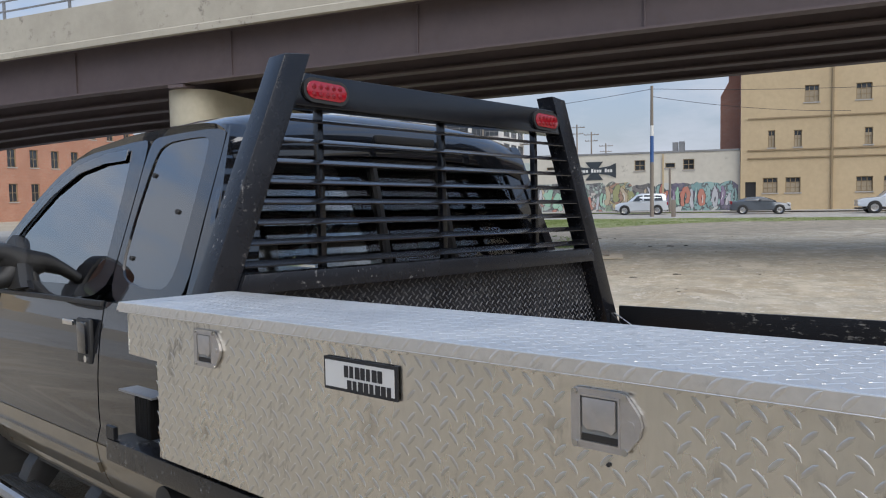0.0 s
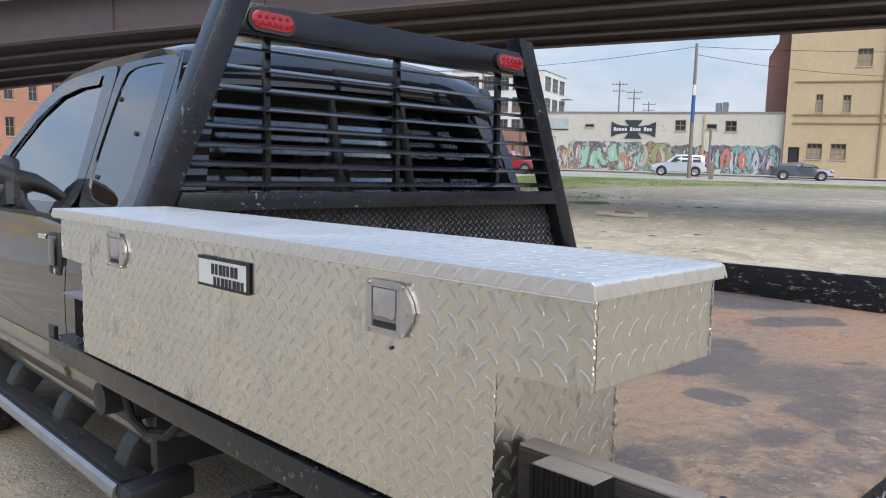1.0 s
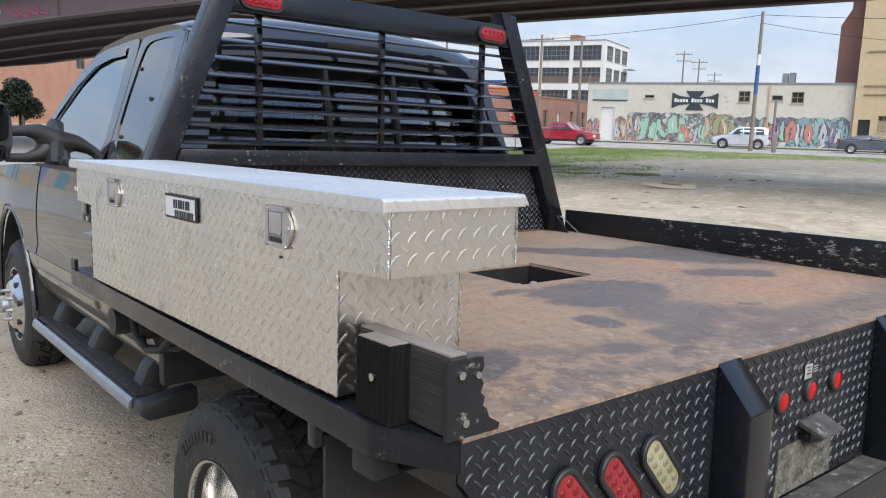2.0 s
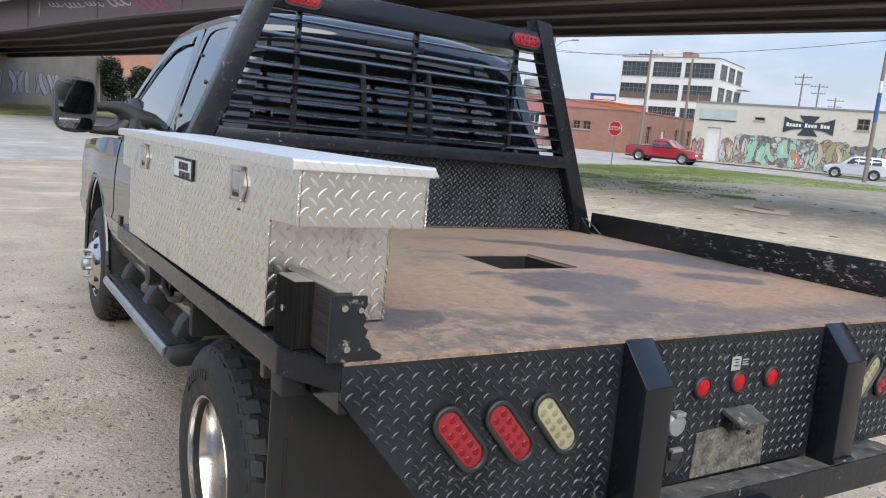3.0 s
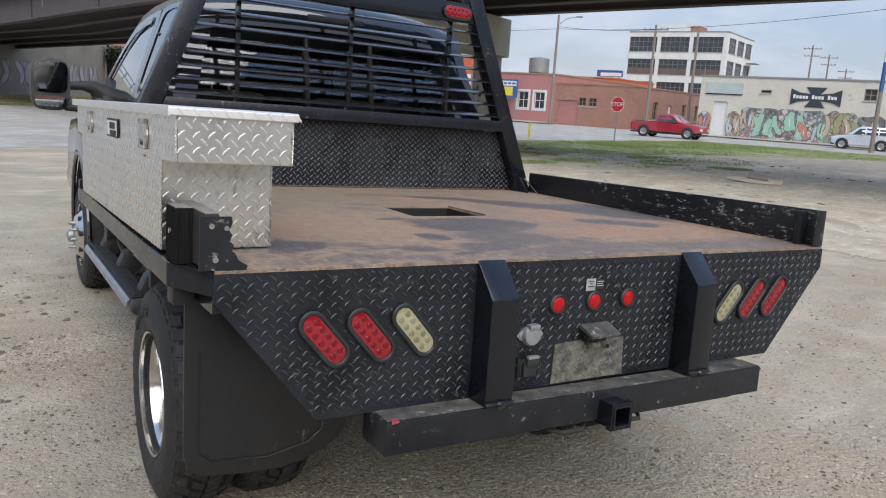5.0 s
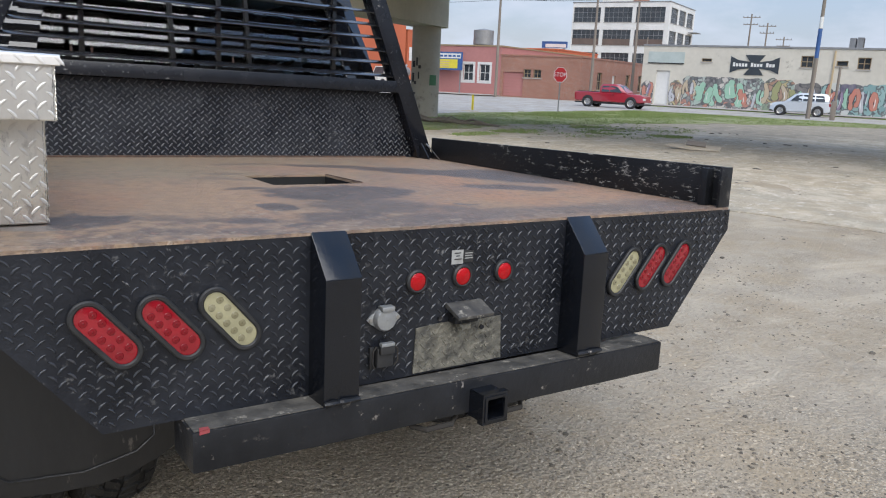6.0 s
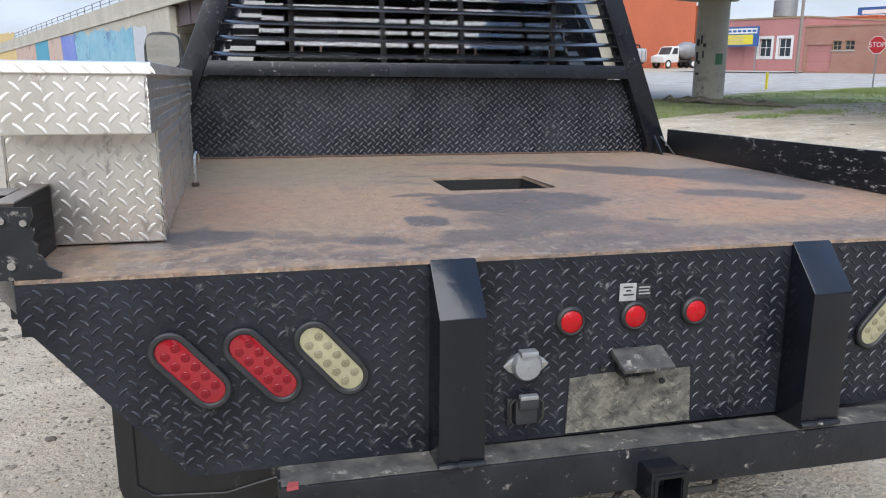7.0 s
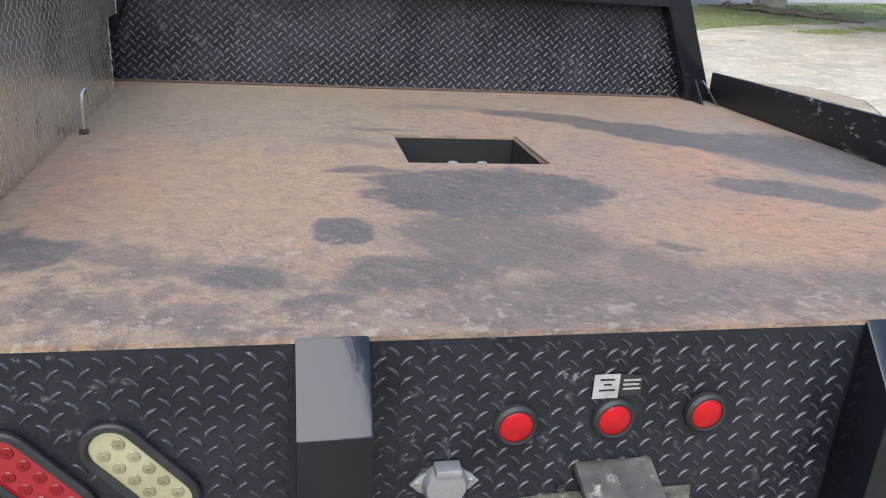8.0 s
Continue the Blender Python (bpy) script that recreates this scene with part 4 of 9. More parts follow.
def blades(name, regions, count, height, mat, label, seed):
    """Grass as thin blades in tufts, over rectangles in street coordinates."""
    rng = random.Random(seed)
    verts, faces = [], []
    for k in range(count):
        poly = regions[k % len(regions)]
        xs, ys = [p[0] for p in poly], [p[1] for p in poly]
        for _ in range(20):
            p = (rng.uniform(min(xs), max(xs)), rng.uniform(min(ys), max(ys)))
            if inside(p, poly) and noise.noise((p[0] * 0.35, p[1] * 0.35, seed)) + rng.uniform(-0.35, 0.35) > -0.12:
                break
        else:
            continue
        for _ in range(5):
            x, y = p[0] + rng.uniform(-0.15, 0.15), p[1] + rng.uniform(-0.15, 0.15)
            h, a, w = height * rng.uniform(0.4, 1.2), rng.uniform(0, 6.28), rng.uniform(0.012, 0.03)
            n = len(verts)
            verts += [(x - w * math.sin(a), y + w * math.cos(a), 0.02), (x + w * math.sin(a), y - w * math.cos(a), 0.02), (x + math.cos(a) * h * 0.5, y + math.sin(a) * h * 0.5, 0.02 + h)]
            faces.append((n, n + 1, n + 2))
    ob = data_part(name, verts, faces, mat, None, kind="stuff")
    ob.matrix_world = STREET
    return tagged(ob, label, "grass")


VERGE = [(14, 11), (22.9, 11.4), (25, 10), (34.5, 7.4), (40, 3.6), (43, 0.4), (44.6, -12), (45, -34), (47.8, -34), (47.8, -0.6), (46.5, 14.2), (37, 15.4), (20, 15.6), (14, 13)]
blades("grass", [VERGE, [(30, 12), (46.5, 8), (46.3, 14.3), (30, 15.6)], [(59.6, 1), (62.4, 1), (62.4, 19), (59.6, 19)]], 20000, 0.05, M["grass"], "short green grass tufts on the verge", 5)

blades("dry_grass", [[(16, 44), (30, 50), (33, 55), (30, 56), (16, 47)]], 7000, 0.22, M["dead_grass"], "dry yellow grass along the edges of the lot", 6)
def oval(x, y, rx, ry):
    return [(x + rx * math.cos(a), y + ry * math.sin(a)) for a in np.linspace(0, 6.283, 13)[:-1]]


blades("weed_tufts", [oval(22.3, 7.7, 1.2, 0.9), oval(22.6, 5.7, 0.7, 0.6), oval(19.6, 9.5, 1.3, 0.7), oval(24.6, 9.2, 1.4, 0.5), oval(17, 9.6, 1.0, 0.4), oval(22, 8, 3.4, 2.6), oval(26, 7.5, 3, 2)], 1000, 0.035, M["grass"], "low clumps of green weeds on the lot", 9)

# ---------------------------------------------------------------- bridge
def under(u):
    """Underside of the girders along the bridge, which falls towards its far end."""
    fall = min(max(0.0, u - 15.5), 20.0)
    return 4.80 - 0.027 * (min(u, 35.5) - 15.5) - 0.0013 * fall ** 2 - 0.036 * max(0.0, u - 35.5)


def along(bm, section, u0, u1, n=40):
    """A cross-section of (v, height over the girders' underside) drawn along the falling bridge."""
    rows = [[bm.verts.new((v, u, under(u) + h)) for v, h in section] for u in np.linspace(u0, u1, n + 1)]
    for a, b in zip(rows, rows[1:]):
        for k in range(len(section)):
            j = (k + 1) % len(section)
            bm.faces.new((a[k], a[j], b[j], b[k]))
    bm.faces.new(rows[0])
    bm.faces.new(rows[-1][::-1])
    return bm


bridge = thing("bridge", "road bridge with dark brown steel girders and concrete parapets", "bridge", STREET, (19, 15, 0), kind="structure")
for v in (15.2, 17.2, 19.2, 21.2, 23.2):
    sec = [(v - 0.22, 0), (v + 0.22, 0), (v + 0.22, 0.05), (v + 0.03, 0.06), (v + 0.03, 1.26), (v + 0.2, 1.27), (v + 0.2, 1.32), (v - 0.2, 1.32), (v - 0.2, 1.27), (v - 0.03, 1.26), (v - 0.03, 0.06), (v - 0.22, 0.05)]
    part("girder", along(bmesh.new(), sec, -70, 46 if v < 16 else 58), M["girder"], bridge, "dark brown riveted steel girder", False)
part("deck_slab", along(bmesh.new(), [(14.75, 1.322), (23.65, 1.322), (23.65, 1.55), (14.75, 1.55)], -70, 130), M["concrete"], bridge, smooth=False)
for s, v in ((1, 14.55), (-1, 23.85)):
    part("parapet", along(bmesh.new(), [(v, 1.18), (v + s * 0.19, 1.18), (v + s * 0.19, 1.45), (v + s * 0.30, 1.60), (v + s * 0.22, 2.28), (v, 2.28)], -70, 130), M["concrete"], bridge, "stained concrete parapet", False)
    part("parapet_ledge", along(bmesh.new(), [(v - s * 0.06, 1.16), (v - s * 0.002, 1.16), (v - s * 0.002, 1.36), (v - s * 0.06, 1.32)], -70, 130), M["concrete"], bridge, smooth=False)
for u in np.arange(-40, 110, 2.4):
    part("rail_post", new_box(14.62, 14.68, u - 0.03, u + 0.03, under(u) + 2.28, under(u) + 2.82), M["metal_grey"], bridge, smooth=False)
for h in (2.5, 2.78):
    part("rail", along(bmesh.new(), [(14.63, h), (14.67, h), (14.67, h + 0.04), (14.63, h + 0.04)], -40, 110), M["metal_grey"], bridge, smooth=False)
for u in np.arange(-60, 46, 5.2):
    part("stiffener", new_box(15.11, 15.17, u - 0.02, u + 0.02, under(u) + 0.07, under(u) + 1.2), M["girder"], bridge, smooth=False)
    for v in (15.2, 17.2, 19.2, 21.2):
        part("cross_brace", new_box(v + 0.1, v + 1.9, u - 0.05, u + 0.05, under(u) + 0.5, under(u) + 0.9), M["girder"], bridge, smooth=False)
# graffiti scrawls on the outer girder, unreadable, as loose curls
def ribbon(points, wide, x_front, x_back, wave=0.0):
    """A painted stroke in a wall's plane: a thin band along (u, z) points, tapering at both ends."""
    bm, rows, n = bmesh.new(), [], len(points)
    for k, (u, z) in enumerate(points):
        (ua, za), (ub, zb) = points[max(0, k - 1)], points[min(n - 1, k + 1)]
        d = Vector((ub - ua, zb - za)).normalized()
        h = wide / 2 * (0.55 if k in (0, n - 1) else 1.0 + wave * math.sin(k * 1.7))
        rows.append([bm.verts.new((x, u - q * d.y * h, z + q * d.x * h)) for x, q in ((x_front, -1), (x_front, 1), (x_back, 1), (x_back, -1))])
    for r0, r1 in zip(rows, rows[1:]):
        for k in range(4):
            bm.faces.new((r0[k], r0[(k + 1) % 4], r1[(k + 1) % 4], r1[k]))
    bm.faces.new(rows[0])
    bm.faces.new(rows[-1][::-1])
    bmesh.ops.recalc_face_normals(bm, faces=bm.faces)
    return bm


def scrawl(u0, u1, z0, z1, loops, rng):
    """Points of a looping hand-drawn line from u0 to u1 between two heights."""
    n, pts = loops * 12, []
    tall = [rng.uniform(0.55, 1.0) for _ in range(loops + 2)]
    for k in range(n + 1):
        t = k / n
        a, size = 2 * math.pi * loops * t, float(np.interp(t * loops, range(loops + 2), tall))
        pts.append((u0 + (u1 - u0) * t + 0.55 * (u1 - u0) / loops * math.cos(a + 1.0), (z0 + z1) / 2 + (z1 - z0) / 2 * size * math.sin(a)))
    return pts


rng = random.Random(4)
part("spray_stroke", ribbon([(32.72, 4.42), (32.69, 4.7), (32.66, 5.0)], 0.07, 15.150, 15.168), M["tag_pale"], bridge, smooth=False)
for u0, u1, z0, z1, loops, wide, mat in ((31.9, 31.0, 4.74, 4.97, 3, 0.035, "tag_pale"), (30.7, 29.4, 4.72, 4.95, 4, 0.035, "tag_pale"), (29.2, 28.1, 4.75, 4.98, 4, 0.035, "tag_pale"), (27.7, 26.4, 4.74, 5.07, 3, 0.06, "tag_pale"), (25.9, 24.9, 4.62, 5.04, 2, 0.055, "tag_red"), (24.8, 23.9, 4.66, 5.02, 2, 0.055, "tag_red")):
    part("spray_stroke", ribbon(scrawl(u0, u1, z0, z1, loops, rng), wide, 15.150, 15.168), M[mat], bridge, smooth=False)
bent = thing("bridge_pier", "cream concrete pier with a deep cap beam and round columns", "bridge pier", STREET, (19.5, 15.5, 0), kind="structure")
cap = [(15.9 + 0.7 * math.cos(a), 14.55 + 0.7 * math.sin(a)) for a in np.linspace(math.pi / 2, 3 * math.pi / 2, 14)] + [(23.6 + 0.7 * math.cos(a), 15.5 + 0.7 * math.sin(a)) for a in np.linspace(-math.pi / 2, math.pi / 2, 14)]
part("cap_beam", new_prism(cap, "z", 3.35, 4.72), M["pier"], bent, "cream painted cap beam with rounded ends")
for v, u in ((16.4, 14.62), (23.4, 15.5)):
    part("column", lathe(bmesh.new(), [(0.001, -0.3), (0.54, -0.3), (0.54, 3.345), (0.001, 3.345)], (v, u, 0), "z", 40, closed=False), M["concrete"], bent, "round concrete column")
for v in (15.2, 17.2, 19.2, 21.2, 23.2):
    part("bearing", new_box(v - 0.25, v + 0.25, 14.2 + 0.125 * (v - 15.2), 14.7 + 0.125 * (v - 15.2), 4.723, 4.81), M["girder"], bent, smooth=False)
arc = [(23.4 + r * math.cos(a), 15.5 + r * math.sin(a)) for r, angles in ((0.5405, np.linspace(radians(-129), radians(-98), 9)), (0.546, np.linspace(radians(-98), radians(-129), 9))) for a in angles]
part("paint_patch", new_prism(arc, "z", 1.20, 1.58), plain("green_paint_patch", (0.10, 0.24, 0.13), None, 3, 0.8, 0.9, bump_s=0), bent, smooth=False)

for u, z, w, h in ((15.62, 1.85, 0.10, 0.22), (15.50, 1.90, 0.06, 0.30), (15.36, 1.80, 0.10, 0.12), (15.66, 1.30, 0.06, 0.34), (15.55, 1.22, 0.09, 0.12), (15.42, 1.42, 0.05, 0.26), (15.58, 0.85, 0.12, 0.08)):
    part("spray_stroke", new_prism([(u, z), (u + w, z), (u + w, z + h), (u, z + h)], "x", 22.845, 22.90), M["ink"], bent, smooth=False)

# abutment and the retaining wall of the ramp
bm = new_prism([(15.0, 46), (41, 65), (41, 67), (23.9, 130), (14.6, 130), (14.6, 46)], "z", -0.3, 0.1)
for f in list(bm.faces):
    for v in f.verts:
        if v.co.z > 0:
            v.co.z = under(v.co.y) + 1.15 if v.co.x < 24 else under(v.co.y) + 0.2
solid("abutment", bm, M["concrete"], "pale concrete abutment and ramp wall with old graffiti", "abutment", STREET, "structure", smooth=False)
def ramp_mural(label, u0, u1, z1, mat, seed, rough=0.25, layer=0.0):
    """A painted field on the ramp wall with an uneven top."""
    us = np.linspace(u0, u1, max(4, int((u1 - u0) * 2)))
    top = [(u, z1 + rough * noise.noise((u * 0.5, seed, 0)) + 0.5 * rough * noise.noise((u * 1.7, seed, 3))) for u in us]
    return solid("wall_mural", new_prism([(u0, 0.2), (u1, 0.2)] + top[::-1], "x", 14.575 - layer, 14.592), mat, label, "mural", STREET, smooth=False)


ramp_mural("pale grey letters painted on the ramp wall", 50.5, 53.3, 3.5, M["spray_pale"], 1, 0.4)
ramp_mural("cloudy blue and teal mural painted on the ramp wall", 53.4, 69.5, 3.55, M["mural_blue"], 2, 0.5)
ramp_mural("violet-blue field painted on the ramp wall", 69.6, 74.5, 3.5, M["mural_violet"], 3, 0.2)
ramp_mural("faded pink and tan mural on the ramp wall", 74.6, 97.0, 3.7, M["mural_pink"], 4, 0.3)
ramp_mural("teal rectangle painted on the ramp wall", 80.0, 86.0, 3.4, M["spray_blue"], 5, 0.1, 0.006)
ramp_mural("yellow field painted on the ramp wall", 97.1, 116.0, 4.5, M["mural_gold"], 6, 0.2)
dirv = Vector((18, 13, 0)).normalized()
nrm = Vector((dirv.y, -dirv.x, 0))
def wing(s0, s1, d0, d1, heights):
    """A slab along the wing wall: s along it, d out from its face, heights low and high at both ends."""
    p = lambda s_, d_, z_: tuple(Vector((15, 46, 0)) + dirv * s_ + nrm * d_ + Vector((0, 0, z_)))
    (a0, a1), (b0, b1) = heights
    bm = bmesh.new()
    near, back = [bm.verts.new(q) for q in (p(s0, d1, a0), p(s1, d1, b0), p(s1, d1, b1), p(s0, d1, a1))], [bm.verts.new(q) for q in (p(s0, d0, a0), p(s1, d0, b0), p(s1, d0, b1), p(s0, d0, a1))]
    bm.faces.new(near)
    bm.faces.new(back[::-1])
    for n in range(4):
        m_ = (n + 1) % 4
        bm.faces.new((near[n], back[n], back[m_], near[m_]))
    return bm


solid("wing_wall", wing(0, 23.2, 0.02, 0.16, ((-0.2, 2.95), (-0.2, 4.25))), M["stained_concrete"], "dark stained concrete wing wall under the bridge", "wall", STREET, "structure", smooth=False)
solid("wing_post", wing(23.2, 23.9, -0.3, 0.3, ((-0.2, 4.5), (-0.2, 4.55))), M["stained_concrete"], "dark concrete end post of the wing wall", "wall", STREET, "structure", smooth=False)
WING = Matrix(((nrm.x, dirv.x, 0, 15), (nrm.y, dirv.y, 0, 46), (0, 0, 1, 0), (0, 0, 0, 1)))
rng = random.Random(15)
for s0, s1, count, fills, lb in ((4.5, 9.0, 3, ("tag_green", "tag_pale"), "green graffiti letters on the abutment wing wall"), (9.8, 21.5, 12, ("tag_grey", "tag_grey", "tag_grey", "tag_pale"), "faded pale graffiti letters on the abutment wing wall")):
    old = thing("abutment_graffiti", lb, "graffiti", STREET @ WING, (0.17, (s0 + s1) / 2, 0.9))
    wide_u = (s1 - s0) / count
    for k in range(count):
        mid_u, deep = s0 + (k + 0.5) * wide_u, 0.170 + 0.004 * k
        for j in range(2):
            a0, a1, bow = rng.uniform(-0.6, 0.6) * wide_u, rng.uniform(-0.6, 0.6) * wide_u, rng.uniform(-0.5, 0.5) * wide_u
            pts = [(mid_u + a0 + (a1 - a0) * t + bow * math.sin(math.pi * t), 0.95 + 0.01 * k + rng.uniform(-0.02, 0.02) + 1.35 * t) for t in np.linspace(0, 1, 8)]
            part("letter_edge", ribbon(pts, 0.66, deep + 0.002 * j, 0.165), M["tag_dark"], old, "", False)
            part("letter_stroke", ribbon(pts, 0.46, deep + 0.001 + 0.002 * j, 0.165), M[rng.choice(fills)], old, "", False)


# ---------------------------------------------------------------- buildings
def building(name, label, v0, v1, u0, u1, h, mat, faces, parapet=None, side_mat=None):
    """A block with walls that have openings. faces: 'front' (towards the lot), 'near' (lower u) with lists of (a0, a1, z0, z1, kind)."""
    b = thing(name, label, "building", STREET, ((v0 + v1) / 2, (u0 + u1) / 2, 0), kind="structure")
    sides = {"front": (lambda a, z, d: (v0 + d, u0 + a, z), u1 - u0), "near": (lambda a, z, d: (v0 + a, u0 + d, z), v1 - v0)}
    for side, (place, length) in sides.items():
        rects = faces.get(side, [])
        part("wall", wall_with_openings(bmesh.new(), place, length, h, [r[:4] for r in rects], 0.22), (side_mat or {}).get(side, mat), b, smooth=False)
        for a0, a1, z0, z1, kind in rects:
            if kind == "door":
                bm = bmesh.new()
                sheet(bm, [(a0, z0), (a1, z0), (a1, z1), (a0, z1)], lambda a, z, d: place(a, z, 0.14 + d), 0.05)
                part("door", bm, M["ink"] if mat is M["tan_wall"] else M["white"], b, smooth=False)
                continue
            if kind == "garage":
                bm = bmesh.new()
                n = 8
                for k in range(n):
                    za, zb = z0 + (z1 - z0) * k / n, z0 + (z1 - z0) * (k + 0.93) / n
                    sheet(bm, [(a0, za), (a1, za), (a1, zb), (a0, zb)], lambda a, z, d: place(a, z, 0.12 + d), 0.05)
                part("roller_door", bm, M["pink"], b, smooth=False)
                continue
            bm = bmesh.new()
            sheet(bm, [(a0, z0), (a1, z0), (a1, z1), (a0, z1)], lambda a, z, d: place(a, z, 0.17 + d), 0.02)
            win = part("window", bm, M["pane"], b, smooth=False)
            f = 0.06 if kind != "big" else 0.05
            bm = bmesh.new()
            ring_frame(bm, [(a0, z0), (a1, z0), (a1, z1), (a0, z1)], [(a0 + f, z0 + f), (a1 - f, z0 + f), (a1 - f, z1 - f), (a0 + f, z1 - f)], lambda a, z, d: place(a, z, 0.10 + d), 0.06)
            cols, rows = {"big": (6, 3), "sash": (2, 2), "pair": (3, 3), "white": (2, 2)}.get(kind, (1, 1))
            for k in range(1, cols):
                a = a0 + (a1 - a0) * k / cols
                sheet(bm, [(a - 0.025, z0), (a + 0.025, z0), (a + 0.025, z1), (a - 0.025, z1)], lambda a, z, d: place(a, z, 0.12 + d), 0.03)
            for k in range(1, rows):
                z = z0 + (z1 - z0) * k / rows
                sheet(bm, [(a0, z - 0.025), (a1, z - 0.025), (a1, z + 0.025), (a0, z + 0.025)], lambda a, z, d: place(a, z, 0.125 + d), 0.03)
            if mat is M["tan_wall"]:
                blind = bmesh.new()
                sheet(blind, [(a0 + 0.05, z0 + 0.05), (a1 - 0.05, z0 + 0.05), (a1 - 0.05, z1 - 0.3 * (z1 - z0)), (a0 + 0.05, z1 - 0.3 * (z1 - z0))], lambda a, z, d: place(a, z, 0.155 + d), 0.012)
                part("blind", blind, M["blind"], win, "beige boarding behind the lower panes", False)
            part("window_frame", bm, M["metal_grey"] if kind == "big" else M["white"] if kind == "white" else M["tan_trim"], win, smooth=False)
            bm = bmesh.new()
            sheet(bm, [(a0 - 0.08, z0 - 0.1), (a1 + 0.08, z0 - 0.1), (a1 + 0.08, z0), (a0 - 0.08, z0)], lambda a, z, d: place(a, z, -0.06 + d), 0.2)
            part("window_sill", bm, M["white"] if kind == "white" else M["pavement"], win, smooth=False)
            if kind == "white":
                bm = bmesh.new()
                g = 0.22
                ring_frame(bm, [(a0 - g, z0 - g), (a1 + g, z0 - g), (a1 + g, z1 + g), (a0 - g, z1 + g)], [(a0, z0), (a1, z0), (a1, z1), (a0, z1)], lambda a, z, d: place(a, z, -0.03 + d), 0.05)
                part("window_surround", bm, M["white"], win, smooth=False)
    part("block", new_box(v0 + 0.24, v1, u0 + 0.24, u1, 0.0, h), side_mat.get("far", mat) if side_mat else mat, b, smooth=False)
    part("coping", new_box(v0 - 0.06, v1 + 0.06, u0 - 0.06, u1 + 0.06, h + 0.002, h + 0.14), parapet or M["pavement"], b, smooth=False)
    return b


W = 62.5
low = building("workshop", "low off-white block workshop with graffiti along its base", W, 82, -0.43, 19.65, 4.80, M["white_wall"],
               {"front": [(17.75, 18.88, 0.14, 2.88, "door"), (7.2, 8.05, 3.45, 4.28, "sash"), (4.86, 5.64, 3.6, 3.98, "one"), (14.53, 15.32, 3.67, 3.92, "one"), (3.4, 4.26, 3.42, 4.25, "sash")], "near": []}, M["metal_grey"])
part("roof_unit", new_box(W + 3, W + 4.2, 3.88, 4.30, 4.95, 5.85), M["metal_grey"], low, smooth=False)
part("roof_unit", new_box(W + 3, W + 4.2, 4.40, 4.82, 4.95, 5.8), M["metal_grey"], low, smooth=False)
part("downpipe", new_box(W - 0.1, W - 0.004, 5.3, 5.42, 0.14, 4.7), M["tan_wall"], low, smooth=False)
part("louvre_panel", new_box(W - 0.05, W - 0.004, 16.25, 19.2, 3.50, 4.36), M["pale_panel"], low, "pale grey-green wall panel", False)
part("louvre_panel", new_box(W - 0.08, W - 0.052, 16.25, 19.2, 3.42, 3.5), M["ink"], low, "", False)
def graffiti(label, u0, u1, h, depth, mat, seed, z0=0.14):
    """A painted field with a lumpy top edge."""
    us = np.linspace(u0, u1, max(4, int((u1 - u0) * 4)))
    top = [(u, h + 0.22 * noise.noise((u * 1.3, seed, 0)) + 0.13 * noise.noise((u * 3.7, seed, 4)) - (0.25 if k in (0, len(us) - 1) else 0)) for k, u in enumerate(us)]
    ob = thing("wall_graffiti", label, "graffiti", STREET, (W, (u0 + u1) / 2, 0.14))
    part("painted_field", new_prism([(u0, z0), (u1, z0)] + top[::-1], "x", W - depth - 0.012, W - depth), mat, ob, smooth=False)
    return ob


def lettering(ob, u0, u1, z0, z1, count, fills, seed, wide=0.30):
    """Fat unreadable letters: each a few curved strokes, edged in black, filled and lit with a thin pale line."""
    rng, depth = random.Random(seed), 0.0155
    step_u = (u1 - u0) / count
    for k in range(count):
        uc = u0 + (k + 0.5) * step_u + rng.uniform(-0.15, 0.15)
        top, low_ = z1 - rng.uniform(0, 0.35), z0 + rng.uniform(0.05, 0.25)
        fill = fills[k % len(fills)] if rng.random() < 0.7 else rng.choice(fills)
        lines = []
        for _ in range(rng.choice((1, 2, 2, 3))):
            a0, a1, bow = rng.uniform(-0.5, 0.5) * step_u, rng.uniform(-0.5, 0.5) * step_u, rng.uniform(-0.45, 0.45) * step_u
            h0, h1 = low_ + rng.uniform(0, 0.5) * (top - low_) * rng.random(), top - rng.uniform(0, 0.5) * (top - low_) * rng.random()
            lines.append([(uc + a0 + (a1 - a0) * t + bow * math.sin(math.pi * t), h0 + (h1 - h0) * t) for t in np.linspace(0, 1, 9)])
        w_ = wide * rng.uniform(0.65, 1.2)
        for extra, mat in ((0.06, "ink"), (0.0, fill)):
            for pts in lines:
                depth += 0.0007
                part("letter_edge" if extra else "letter_stroke", ribbon(pts, w_ + extra, W - depth, W - 0.0152, 0.18), M[mat], ob, "", False)
        if rng.random() < 0.6:
            depth += 0.0007
            part("highlight", ribbon([(p + 0.06, q + 0.03) for p, q in lines[0][1:6]], 0.05, W - depth, W - 0.0152), M["white"], ob, "", False)


teal = graffiti("pale teal and violet graffiti on the workshop wall", -0.3, 5.95, 2.35, 0.003, M["mural_teal"], 1)
lettering(teal, -0.1, 5.8, 0.25, 2.35, 13, ("spray_teal", "spray_pale", "spray_violet", "spray_green", "spray_teal", "spray_coral"), 41, 0.24)
faded = graffiti("faded grey graffiti panel on the workshop wall", 5.97, 7.8, 2.35, 0.003, M["mural_grey"], 9)
lettering(faded, 6.05, 7.7, 0.3, 2.2, 3, ("spray_pale", "spray_tan", "spray_green"), 42, 0.24)
ochre = graffiti("ochre and grey graffiti panel on the workshop wall", 7.82, 9.95, 2.5, 0.003, M["mural_yellow"], 2)
